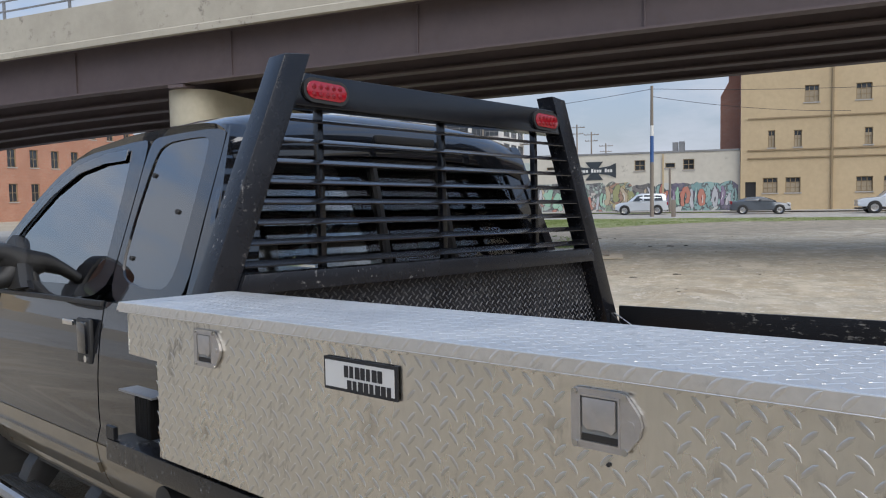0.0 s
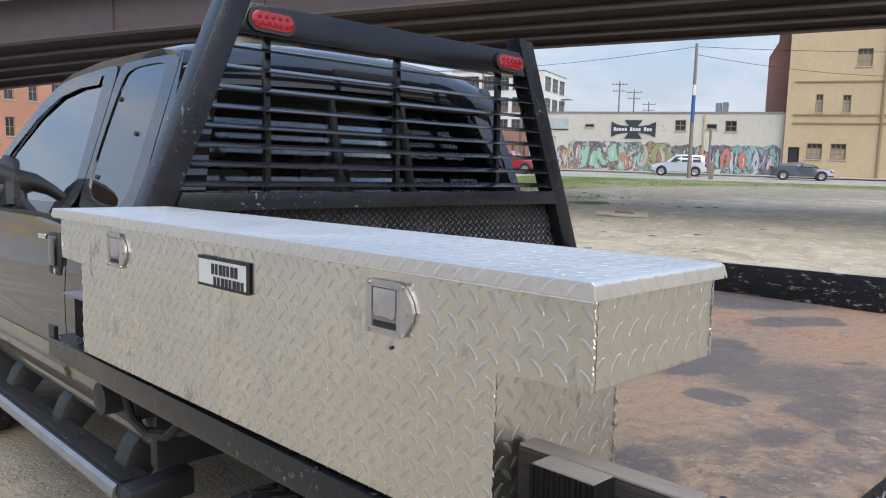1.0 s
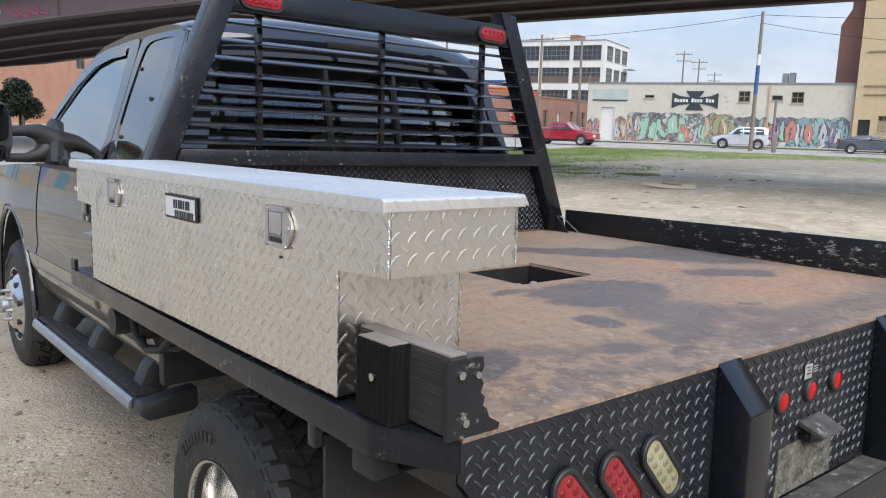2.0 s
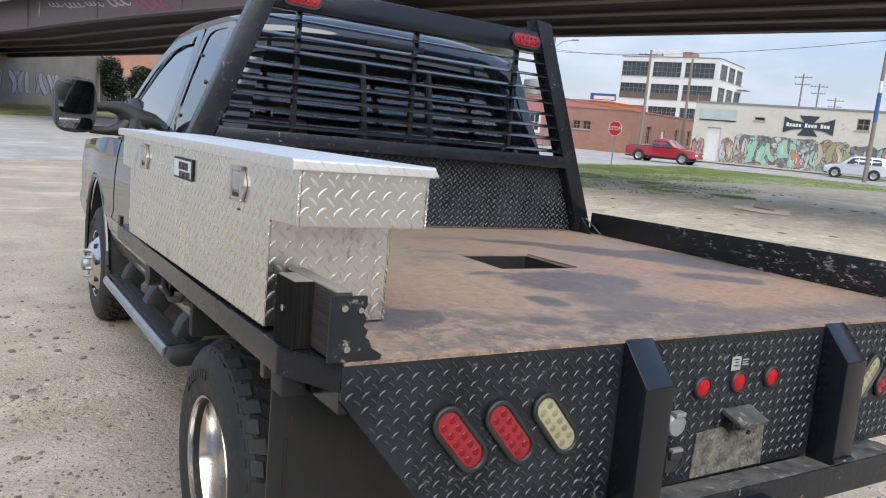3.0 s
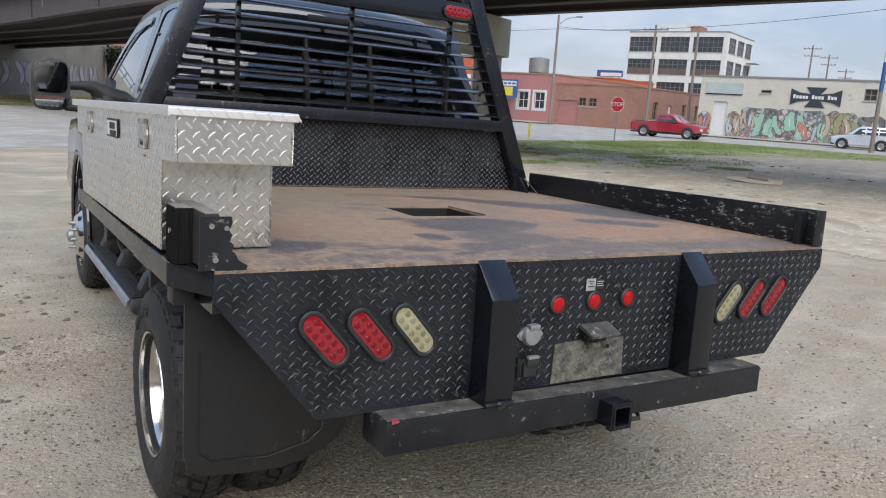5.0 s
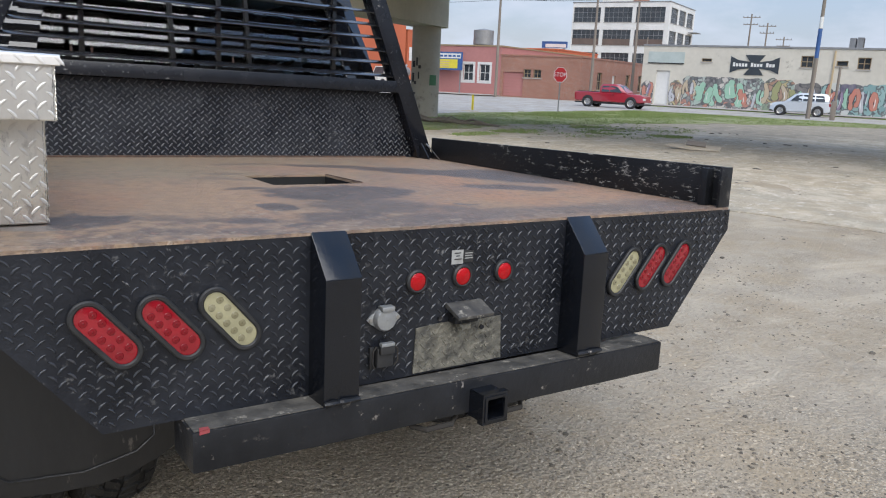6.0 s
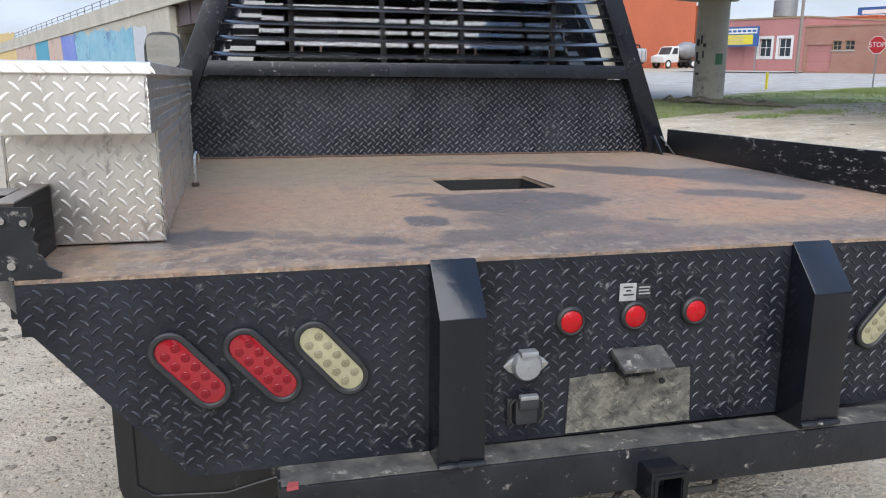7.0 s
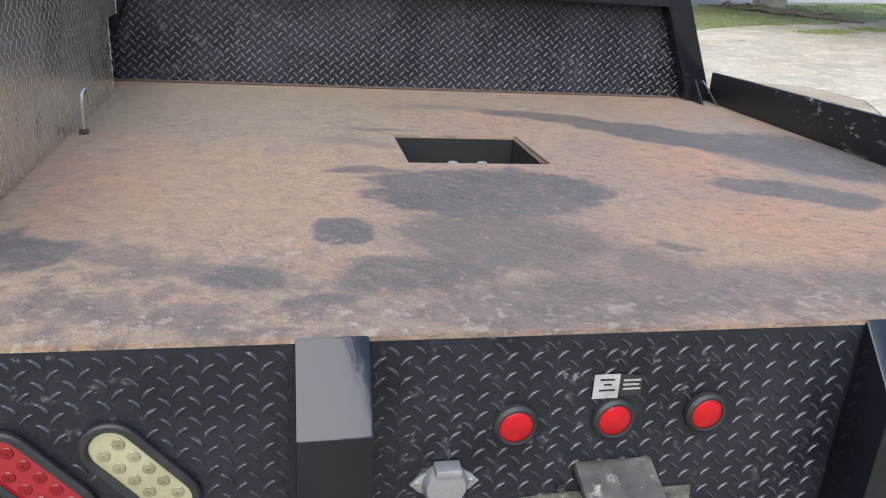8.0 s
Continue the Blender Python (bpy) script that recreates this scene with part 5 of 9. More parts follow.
lettering(ochre, 7.9, 9.9, 0.3, 2.4, 4, ("spray_olive", "spray_tan", "spray_olive", "spray_coral"), 43, 0.46)
big = graffiti("pale green and coral letters edged in black on the workshop wall", 9.97, 16.2, 2.5, 0.003, M["mural_dark"], 3)
lettering(big, 9.9, 11.6, 0.2, 1.9, 3, ("spray_green", "spray_pale", "spray_coral"), 44, 0.30)
lettering(big, 11.4, 15.0, 0.2, 2.35, 5, ("spray_green", "spray_green", "spray_coral", "spray_green", "spray_green"), 49, 0.48)
lettering(big, 14.9, 16.1, 0.8, 2.4, 3, ("spray_tan", "spray_pale", "spray_coral"), 46, 0.22)
figure = graffiti("tan figure painted beside the workshop door", 16.25, 17.2, 2.1, 0.003, M["mural_yellow"], 4)
lettering(figure, 16.35, 17.1, 0.3, 1.9, 2, ("spray_tan", "spray_pale"), 47, 0.2)
small = graffiti("small red and grey graffiti beside the workshop door", 18.55, 19.6, 2.0, 0.003, M["mural_dark"], 5)
lettering(small, 18.6, 19.5, 0.4, 2.0, 3, ("spray_coral", "spray_violet", "spray_coral"), 48, 0.2)
# the flared black cross sign, with its lettering as a pale bar
cx, cz = 10.87, 3.51
cross = [(-0.72, 0.75), (0.72, 0.75), (0.34, 0.24), (1.2, 0.36), (1.78, 0.62), (1.78, -0.62), (1.2, -0.36), (0.34, -0.24), (0.72, -0.75), (-0.72, -0.75), (-0.34, -0.24), (-1.2, -0.36), (-1.78, -0.62), (-1.78, 0.62), (-1.2, 0.36), (-0.34, 0.24)]
sign = thing("wall_sign", "black flared cross sign with a pale bar of lettering", "sign", STREET, (W - 0.05, cx, cz))
part("cross_panel", new_prism([(cx + a, cz + b) for a, b in cross], "x", W - 0.06, W - 0.004), plain("slate_black_sign_paint", (0.035, 0.045, 0.055), None, 2, 0.6, 0.7, bump_s=0), sign, smooth=False)
for k in range(14):
    a = -1.5 + k * 0.222
    if k not in (5, 10):
        part("lettering_bar", new_box(W - 0.07, W - 0.062, cx - a - 0.085, cx - a + 0.085, cz - 0.13, cz + (0.17 if k in (0, 6, 11) else 0.10)), M["white"], sign, smooth=False)

tan = building("tan_building", "tall tan plastered building with small sash windows", W - 0.4, 84, -34.75, -0.45, 14.5, M["tan_wall"],
               {"front": [(34 - 0.82, 34 - 0.05, 0.14, 2.3, "door"), (34 - 2.35, 34 - 1.3, 1.45, 2.6, "pair"), (34 - 3.95, 34 - 2.9, 1.45, 2.6, "pair"), (34 - 8.8, 34 - 7.7, 1.45, 2.55, "pair"), (34 - 10.6, 34 - 9.5, 1.45, 2.55, "pair"),
                          (34 - 2.15, 34 - 1.65, 4.9, 6.2, "sash"), (34 - 4.0, 34 - 3.45, 4.9, 6.15, "sash"), (34 - 8.75, 34 - 8.2, 4.9, 6.15, "sash"),
                          (34 - 5.15, 34 - 4.15, 8.2, 9.45, "pair"), (34 - 8.65, 34 - 7.6, 8.2, 9.4, "pair"), (34 - 12.4, 34 - 11.4, 8.2, 9.4, "pair")]}, M["tan_trim"], {"far": M["brick"]})
for z in (4.05, 4.66, 7.08):
    part("string_course", new_box(W - 0.5, W - 0.404, -34.7, -0.95, z, z + 0.1), M["tan_trim"], tan, smooth=False)
part("downpipe", new_box(W - 0.55, W - 0.405, -6.9, -6.75, 0.2, 13), M["tan_trim"], tan, smooth=False)
part("side_wall", new_prism([(-0.44, 4.8), (1.05, 4.8), (1.05, 9.4), (0.4, 10.6), (0.3, 14.4), (-0.44, 14.4)], "x", W + 3.5, 84), M["brick"], tan, "dark red brick gable side", False)

brickshop = building("brick_shop", "low red brick shop with a roller door and small windows", 64, 92, 25.6, 33.7, 3.75, M["brick"],
                     {"front": [(33.4 - 25.6 - 2.1, 33.4 - 25.6, 0.14, 2.3, "garage"), (3.9, 4.7, 1.85, 2.6, "sash"), (5.0 - 0.4, 5.6, 1.85, 2.6, "sash")][:2] + [(4.95, 5.7, 1.85, 2.6, "sash")], "near": [(4, 5.2, 1.0, 2.6, "sash"), (8, 9, 0.14, 2.4, "door"), (12, 13.2, 1.0, 2.6, "sash"), (16, 17.2, 1.0, 2.6, "sash"), (21, 22, 1.0, 2.6, "sash")]}, M["brick"])
pinkshop = building("red_shop", "faded red painted shop with white-framed windows", 64, 86, 33.72, 43.5, 4.55, M["pink"],
                    {"front": [(1.15, 2.25, 1.35, 2.9, "white"), (2.95, 4.05, 1.35, 2.9, "white"), (5.5, 7.6, 0.2, 2.3, "garage")]}, M["tan_trim"])
part("water_tank", lathe(bmesh.new(), [(0.001, 0), (1.1, 0), (1.1, 1.5), (0.001, 1.7)], (74, 41.3, 5.2), "z", 24, closed=False), M["metal_grey"], pinkshop)
part("tank_stand", new_box(73.2, 74.8, 40.5, 42.1, 4.7, 5.2), M["metal_grey"], pinkshop, smooth=False)
loft_bays = []
for k in range(3):
    for z0, z1 in ((11.3, 13.6), (7.75, 10.15), (4.2, 6.6), (0.8, 3.1)):
        loft_bays.append((0.7 + k * 5.2, 0.7 + k * 5.2 + 4.6, z0, z1, "big"))
side_bays = [(0.8 + k * 4.6, 0.8 + k * 4.6 + 3.8, z0, z1, "big") for k in range(3) for z0, z1 in ((11.3, 13.6), (7.75, 10.15), (4.2, 6.6))]
loft = building("warehouse", "white four-storey warehouse with wide dark window bays", 120, 134.5, 34.7, 50.6, 14.3, M["white"], {"front": loft_bays, "near": side_bays}, M["metal_grey"])
part("penthouse", new_box(124, 130, 42, 47.2, 14.45, 16.0), M["white"], loft, smooth=False)
part("roof_tank", new_box(124, 128, 40.6, 41.9, 14.45, 15.7), M["brick"], loft, smooth=False)
for k in range(3):
    part("window_infill", new_box(120.02, 120.09, 35.45 + k * 5.2, 39.95 + k * 5.2, 7.80, 8.75), M["infill"], loft, "brown boarded lower panes", False)
part("fire_escape", new_box(131, 134, 33.2, 34.6, 10.5, 10.6), M["metal_grey"], loft, smooth=False)
part("fire_escape", new_box(133, 134.2, 33.3, 34.6, 7.0, 7.1), M["metal_grey"], loft, smooth=False)
mill = building("brick_mill", "long orange brick mill with rows of small windows", 48, 71, 66, 84, 11.5, M["orange_brick"],
                {"near": [(0.6 + 2.6 * k, 1.6 + 2.6 * k, z0, z0 + 1.8, "sash") for k in range(9) for z0 in (1.9, 5.3, 8.6)], "front": []}, M["pavement"])
plainb = building("orange_shed", "plain bright orange painted shed", 72, 87.5, 61, 75, 9.5, M["orange"], {"near": [], "front": []}, M["orange"])
shedb = building("orange_annex", "lower orange annex with a white painted sign", 88, 92, 61, 70, 7.6, M["orange"], {"near": [], "front": []}, M["orange"])
part("painted_sign", new_box(88.4, 91.6, 60.97, 60.996, 3.6, 5.4), M["white"], shedb, "white unreadable painted sign", False)

# far skyline so the horizon is closed
rng = random.Random(12)
for k in range(40):
    a = radians(rng.uniform(0, 360))
    d = rng.uniform(220, 320)
    w, h = rng.uniform(14, 34), rng.uniform(4, 8)
    bm = new_box(-w / 2, w / 2, -8, 8, 0, h)
    box(bm, -w / 3, w / 4, -5, 5, h, h + rng.uniform(0.5, 2.0))
    solid("far_building", bm, M[rng.choice(("white_wall", "brick", "tan_wall"))], "far low industrial building on the skyline", "building", pose(d * math.cos(a), d * math.sin(a), -0.3, 0, 0, math.degrees(a) + 90), "structure", smooth=False)

# behind the walk: unseen blocks added to close the lot and darken low reflections
for k, (x, y, w, h, turn, mt) in enumerate(((-48, -30, 30, 8, 60, "brick"), (-20, -52, 34, 9, 25, "orange_brick"), (18, -56, 30, 8, -15, "brick"), (48, -38, 26, 7, -50, "tan_wall"), (-42, 8, 46, 7, 95, "brick"))):
    bm = new_box(-w / 2, w / 2, -7, 7, 0, h)
    box(bm, -w / 2 - 0.3, w / 2 + 0.3, -7.3, 7.3, h + 0.002, h + 0.4)
    solid("unseen_yard_block", bm, M[mt], "unseen block added at the far edge of the lot to darken reflections", "building", pose(x, y, 0, 0, 0, turn), "structure", smooth=False)
# ---------------------------------------------------------------- the flatbed truck
truck = thing("pickup_truck", "black flatbed pickup truck with tan lower sides, parked on gravel", "truck", TRUCK, (0, 2.5, 0.0))
SIDE = [(0.60, 0.90), (0.66, 0.925), (0.70, 0.948), (0.76, 0.975), (0.82, 0.995), (0.885, 1.004), (0.91, 0.986), (1.0, 0.991), (1.10, 0.991), (1.20, 0.985), (1.30, 0.972), (1.40, 0.952)]


def side_x(z):
    return float(np.interp(z, [p[0] for p in SIDE], [p[1] for p in SIDE]))


def skin(s, ys, low, high, thick=0.025, nz=10, bulge=None):
    """A body panel on one side (s = -1 or 1), between heights that may follow y."""
    bm = bmesh.new()
    outer, inner = [], []
    for y in ys:
        zs = np.linspace(low(y), high(y), nz)
        xs = [side_x(z) + (bulge(y, z) if bulge else 0.0) for z in zs]
        outer.append([bm.verts.new((s * x, y, z)) for x, z in zip(xs, zs)])
        inner.append([bm.verts.new((s * (x - thick), y, z)) for x, z in zip(xs, zs)])
    for rows in (outer, inner):
        for a, b in zip(rows, rows[1:]):
            for k in range(nz - 1):
                bm.faces.new((a[k], a[k + 1], b[k + 1], b[k]))
    for a, b in ((outer[0], inner[0]), (outer[-1], inner[-1])):
        for k in range(nz - 1):
            bm.faces.new((a[k], a[k + 1], b[k + 1], b[k]))
    for k in (0, nz - 1):
        for i in range(len(ys) - 1):
            bm.faces.new((outer[i][k], outer[i + 1][k], inner[i + 1][k], inner[i][k]))
    return bm


def pane_x(z):
    return 0.945 - 0.30 * (z - 1.42)


FRONT_Y, FRONT_Z = 4.62, 0.475  # front wheel centre
arch = lambda y: FRONT_Z + 0.60 * math.sqrt(max(0.0, 1 - ((y - FRONT_Y) / 0.51) ** 2))
SPLIT = 0.888
DOOR_OUT = [(2.785, 1.402), (2.76, 1.72), (2.745, 1.99), (2.80, 2.012), (3.10, 2.015), (3.41, 1.985), (3.66, 1.885), (3.92, 1.735), (4.10, 1.60), (4.16, 1.50), (4.14, 1.402), (3.5, 1.402)]
DOOR_IN = [(2.865, 1.45), (2.865, 1.72), (2.875, 1.95), (2.92, 1.972), (3.10, 1.972), (3.36, 1.94), (3.60, 1.85), (3.84, 1.70), (3.96, 1.60), (3.985, 1.52), (3.975, 1.45), (3.5, 1.45)]
RDOOR_OUT = [(2.215, 1.402), (2.205, 1.72), (2.185, 2.005), (2.25, 2.012), (2.45, 2.014), (2.65, 2.012), (2.738, 1.99), (2.752, 1.72), (2.775, 1.402), (2.5, 1.402)]
RDOOR_IN = [(2.315, 1.462), (2.295, 1.72), (2.285, 1.945), (2.315, 1.975), (2.45, 1.980), (2.60, 1.978), (2.665, 1.945), (2.71, 1.72), (2.722, 1.49), (2.5, 1.455)]


def rounded(poly, times=2):
    """Cuts the corners of an outline."""
    for _ in range(times):
        poly = [((a[0] * k + b[0] * (1 - k)), (a[1] * k + b[1] * (1 - k))) for a, b in zip(poly, poly[1:] + poly[:1]) for k in (0.78, 0.22)]
    return poly


DOOR_IN, DOOR_OUT, RDOOR_IN, RDOOR_OUT = rounded(DOOR_IN), [p for p in rounded(DOOR_OUT)], rounded(RDOOR_IN), rounded(RDOOR_OUT)


for s in (-1, 1):
    place = lambda y, z, d, s=s: (s * (pane_x(z) - d), y, z)
    door_y, rear_y, corner_y = np.linspace(2.785, 3.93, 10), np.linspace(2.215, 2.775, 6), np.linspace(2.06, 2.205, 4)
    # front door with its glass
    door = part("front_door", skin(s, door_y, lambda y: SPLIT, lambda y: 1.40), M["paint"], truck, "glossy black front door")
    part("lower_panel", skin(s, door_y, lambda y: 0.70, lambda y: SPLIT - 0.003), M["tan"], door, "tan lower door panel")
    part("window_frame", ring_frame(bmesh.new(), DOOR_OUT, DOOR_IN, place, 0.05), M["paint"], door)
    part("window_glass", sheet(bmesh.new(), DOOR_IN, lambda y, z, d, s=s: (s * (pane_x(z) - 0.005 - d), y, z), 0.004), M["door_glass"], door, "lightly tinted glass", False)
    vis = [(2.90, 1.935), (2.90, 1.978), (3.10, 1.978), (3.37, 1.948), (3.61, 1.858), (3.86, 1.708), (3.97, 1.60), (3.95, 1.60), (3.82, 1.69), (3.575, 1.828), (3.34, 1.91), (3.10, 1.936)]
    part("wind_deflector", sheet(bmesh.new(), vis, lambda y, z, d, s=s: (s * (pane_x(z) + 0.010 - d), y, z), 0.004), M["smoke"], door, "smoked plastic wind deflector")
    part("belt_trim", new_box(*sorted((s * 0.946, s * 0.966)), 2.79, 4.02, 1.383, 1.403, 0.004), M["plastic"], door)
    handle = part("door_handle", new_box(*sorted((s * 0.975, s * 0.995)), 2.83, 2.955, 1.165, 1.335, 0.012), M["plastic"], door, "black pull handle")
    part("handle_lever", new_box(*sorted((s * 0.99, s * 1.006)), 2.845, 2.92, 1.205, 1.325, 0.006), M["paint"], door)
    part("lock", disc_solid(bmesh.new(), (s * 0.99, 2.865, 1.185), "x", 0.013, s * 0.01, 14), M["chrome"], door)
    part("badge", new_box(*sorted((s * 0.982, s * 0.990)), 3.0, 3.10, 1.30, 1.322, 0.003), M["chrome"], door)
    part("lower_moulding", skin(s, door_y, lambda y: 0.77, lambda y: 0.81, 0.02, 4, lambda y, z: 0.012), M["tan"], door)
    # rear access door
    rdoor = part("rear_door", skin(s, rear_y, lambda y: SPLIT, lambda y: 1.40), M["paint"], truck, "glossy black rear access door")
    part("lower_panel", skin(s, rear_y, lambda y: 0.70, lambda y: SPLIT - 0.003), M["tan"], rdoor)
    part("window_frame", ring_frame(bmesh.new(), RDOOR_OUT, RDOOR_IN, place, 0.05), M["paint"], rdoor)
    part("window_glass", sheet(bmesh.new(), RDOOR_IN, lambda y, z, d, s=s: (s * (pane_x(z) - 0.006 - d), y, z), 0.004), M["glass"], rdoor, "dark tinted glass", False)
    for y, z in ((2.64, 1.86), (2.40, 1.72), (2.66, 1.56)):
        part("glass_clip", disc_solid(bmesh.new(), (s * (pane_x(z) - 0.006), y, z), "x", 0.009, s * 0.008, 10), M["plastic"], rdoor)
    # cab corner behind the doors
    part("cab_corner", skin(s, corner_y, lambda y: SPLIT, lambda y: 1.40), M["paint"], truck)
    part("cab_corner_lower", skin(s, corner_y, lambda y: 0.72, lambda y: SPLIT - 0.003), M["tan"], truck, "tan lower cab corner")
    pil = [(2.055, 1.402), (2.205, 1.402), (2.196, 1.72), (2.182, 2.005), (2.172, 1.99), (2.155, 1.90), (2.118, 1.72)]
    part("corner_pillar", sheet(bmesh.new(), pil, place, 0.06), M["paint"], truck)
    part("rocker", new_box(*sorted((s * 0.80, s * 0.93)), 2.1, 4.05, 0.652, 0.698, 0.016), M["tan"], truck, "tan rocker panel")
    # front wing with its wheel arch
    fy = np.linspace(3.94, 5.5, 40)
    wing = part("front_wing", skin(s, fy, lambda y: max(SPLIT, arch(y) + 0.05) if abs(y - FRONT_Y) < 0.52 else SPLIT, lambda y: 1.385 - 0.05 * max(0, y - 4.4), bulge=lambda y, z: 0.02 * math.exp(-((y - FRONT_Y) / 0.5) ** 2)), M["paint"], truck, "glossy black front wing")
    for ya, yb in ((3.94, 4.115), (5.125, 5.5)):
        part("wing_lower", skin(s, np.linspace(ya, yb, 5), lambda y: 0.66, lambda y: SPLIT - 0.003), M["tan"], wing)
    lip = bmesh.new()
    pts = [(s * (0.985 + 0.012 * math.sin(a)), FRONT_Y + 0.52 * math.cos(a), FRONT_Z + 0.63 * math.sin(a)) for a in np.linspace(math.pi + 0.05, -0.05, 30)]
    tube(lip, pts, 0.017, 8)
    part("arch_flare", lip, M["paint"], wing, "black wheel-arch flare")
    liner = [(FRONT_Y + r * math.cos(a), FRONT_Z + r * 1.21 * math.sin(a)) for r, angles in ((0.50, np.linspace(-0.05, math.pi + 0.05, 24)), (0.51, np.linspace(math.pi + 0.05, -0.05, 24))) for a in angles]
    part("arch_liner", new_prism(liner, "x", *sorted((s * 0.60, s * 0.975))), M["plastic"], wing, smooth=False)
    # towing mirror on its arm
    part("mirror_arm", tube(bmesh.new(), [(s * 0.93, 3.80, 1.53), (s * 1.00, 3.77, 1.578), (s * 1.07, 3.73, 1.582), (s * 1.17, 3.70, 1.572)], [0.075, 0.046, 0.030, 0.024], 12), M["plastic"], truck, "black upper mirror arm")
    part("mirror_arm", tube(bmesh.new(), [(s * 0.94, 3.80, 1.49), (s * 1.00, 3.76, 1.452), (s * 1.07, 3.72, 1.438), (s * 1.17, 3.70, 1.438)], [0.07, 0.042, 0.026, 0.022], 12), M["plastic"], truck, "black lower mirror arm")
    part("mirror_foot", sheet(bmesh.new(), rounded([(3.58, 1.412), (4.02, 1.412), (4.03, 1.52), (3.95, 1.63), (3.88, 1.66), (3.78, 1.57), (3.66, 1.46)], 1), lambda y, z, d, s=s: (s * (pane_x(z) + 0.03 - d), y, z), 0.05), M["plastic"], truck)
    shell_line = []
    for k in range(28):
        a = 2 * math.pi * k / 28
        c, sn = math.cos(a), math.sin(a)
        shell_line.append((s * 1.254 + 0.110 * math.copysign(abs(c) ** 0.55, c), 1.574 + 0.160 * math.copysign(abs(sn) ** 0.55, sn)))
    shell = new_prism(shell_line, "y", 3.645, 3.80, 0.02)
    head = part("mirror_head", shell, M["plastic"], truck, "black towing mirror housing")
    cx = s * 1.254
    small = lambda w, h, zc: [(cx + w * math.copysign(abs(math.cos(t)) ** 0.4, math.cos(t)), zc + h * math.copysign(abs(math.sin(t)) ** 0.4, math.sin(t))) for t in np.linspace(0, 2 * math.pi, 25)[:-1]]
    glass_bm = new_prism(small(0.094, 0.096, 1.618), "y", 3.630, 3.634)
    bmesh.ops.rotate(glass_bm, verts=glass_bm.verts, cent=(cx, 3.632, 1.618), matrix=Matrix.Rotation(radians(6.5), 3, "X"))
    part("mirror_glass", glass_bm, M["mirror"], head, "flat mirror glass", False)
    part("spotter_glass", new_prism(small(0.088, 0.034, 1.470), "y", 3.637, 3.644), M["mirror"], head, "small convex mirror", False)
    # side step
    step = part("side_step", new_prism([(s * 0.90, 0.455), (s * 1.0, 0.455), (s * 1.03, 0.48), (s * 1.02, 0.515), (s * 0.92, 0.525), (s * 0.885, 0.50)], "y", 2.14, 3.72, 0.008), M["plastic"], truck, "black side step with a bright edge")
    part("step_trim", new_prism([(s * 1.024, 0.517), (s * 1.037, 0.505), (s * 1.043, 0.48), (s * 1.034, 0.462), (s * 1.031, 0.48), (s * 1.027, 0.506)], "y", 2.20, 3.92), M["satin"], step, "satin aluminium step edge")
    part("step_pad", new_box(*sorted((s * 0.915, s * 1.012)), 2.2, 3.9, 0.521, 0.529, 0.003), M["rubber"], step)
    for xr in (0.935, 0.964, 0.993):
        part("pad_rib", new_box(*sorted((s * (xr - 0.006), s * (xr + 0.006))), 2.22, 3.88, 0.528, 0.533), M["rubber"], step, smooth=False)
    part("step_end", new_prism([(s * 0.80, 0.46), (s * 1.0, 0.45), (s * 1.04, 0.48), (s * 1.025, 0.53), (s * 0.90, 0.54), (s * 0.80, 0.56)], "y", 2.07, 2.165, 0.02), M["plastic"], step)
    for yc in (2.35, 3.05, 3.75):
        part("step_bracket", new_prism([(s * 0.74, 0.62), (s * 0.90, 0.44), (s * 0.985, 0.445), (s * 0.985, 0.475), (s * 0.93, 0.60), (s * 0.88, 0.66)], "y", yc - 0.055, yc + 0.055, 0.012), M["plastic"], step)
    part("rear_mud_shield", new_box(*sorted((s * 0.62, s * 0.96)), 2.02, 2.075, 0.60, 0.95, 0.01), M["plastic"], truck)

# roof, windscreen, bonnet, back of the cab
bm = bmesh.new()
rows = []
for y, ze, hw in ((2.150, 1.915, 0.765), (2.156, 1.95, 0.765), (2.172, 1.982, 0.765), (2.20, 2.010, 0.765), (2.25, 2.031, 0.765), (2.33, 2.042, 0.765), (2.5, 2.048, 0.765), (2.9, 2.05, 0.765), (3.25, 2.03, 0.765), (3.42, 2.0, 0.765), (3.50, 1.955, 0.77)):
    line = []
    for k in range(-10, 11):
        t = k / 10
        line.append((hw * 1.02 * t, y, ze - 0.02 * abs(t) ** 8 + 0.055 * (1 - abs(t) ** 2.6)))
    rows.append(line)
top = [[bm.verts.new(p) for p in r] for r in rows]
bot = [[bm.verts.new((p[0] * 0.97, p[1], p[2] - 0.05)) for p in r] for r in rows]
for grid_, flip in ((top, False), (bot, True)):
    for a, b in zip(grid_, grid_[1:]):
        for k in range(20):
            bm.faces.new((a[k], a[k + 1], b[k + 1], b[k]))
for a, b in ((top[0], bot[0]), (top[-1], bot[-1])):
    for k in range(20):
        bm.faces.new((a[k], a[k + 1], b[k + 1], b[k]))
for k in (0, 20):
    for i in range(len(rows) - 1):
        bm.faces.new((top[i][k], top[i + 1][k], bot[i + 1][k], bot[i][k]))
part("roof", bm, M["paint"], truck, "glossy black cab roof")
ws = [(-0.90, 0), (0.90, 0), (0.74, 1), (-0.74, 1)]
screen = lambda x, t, d: (x, 4.22 - 0.72 * t + d, 1.42 + 0.55 * t)
wi = [(-0.84, 0.06), (0.84, 0.06), (0.70, 0.95), (-0.70, 0.95)]
scr = part("windscreen_frame", ring_frame(bmesh.new(), ws, wi, screen, 0.04), M["paint"], truck)
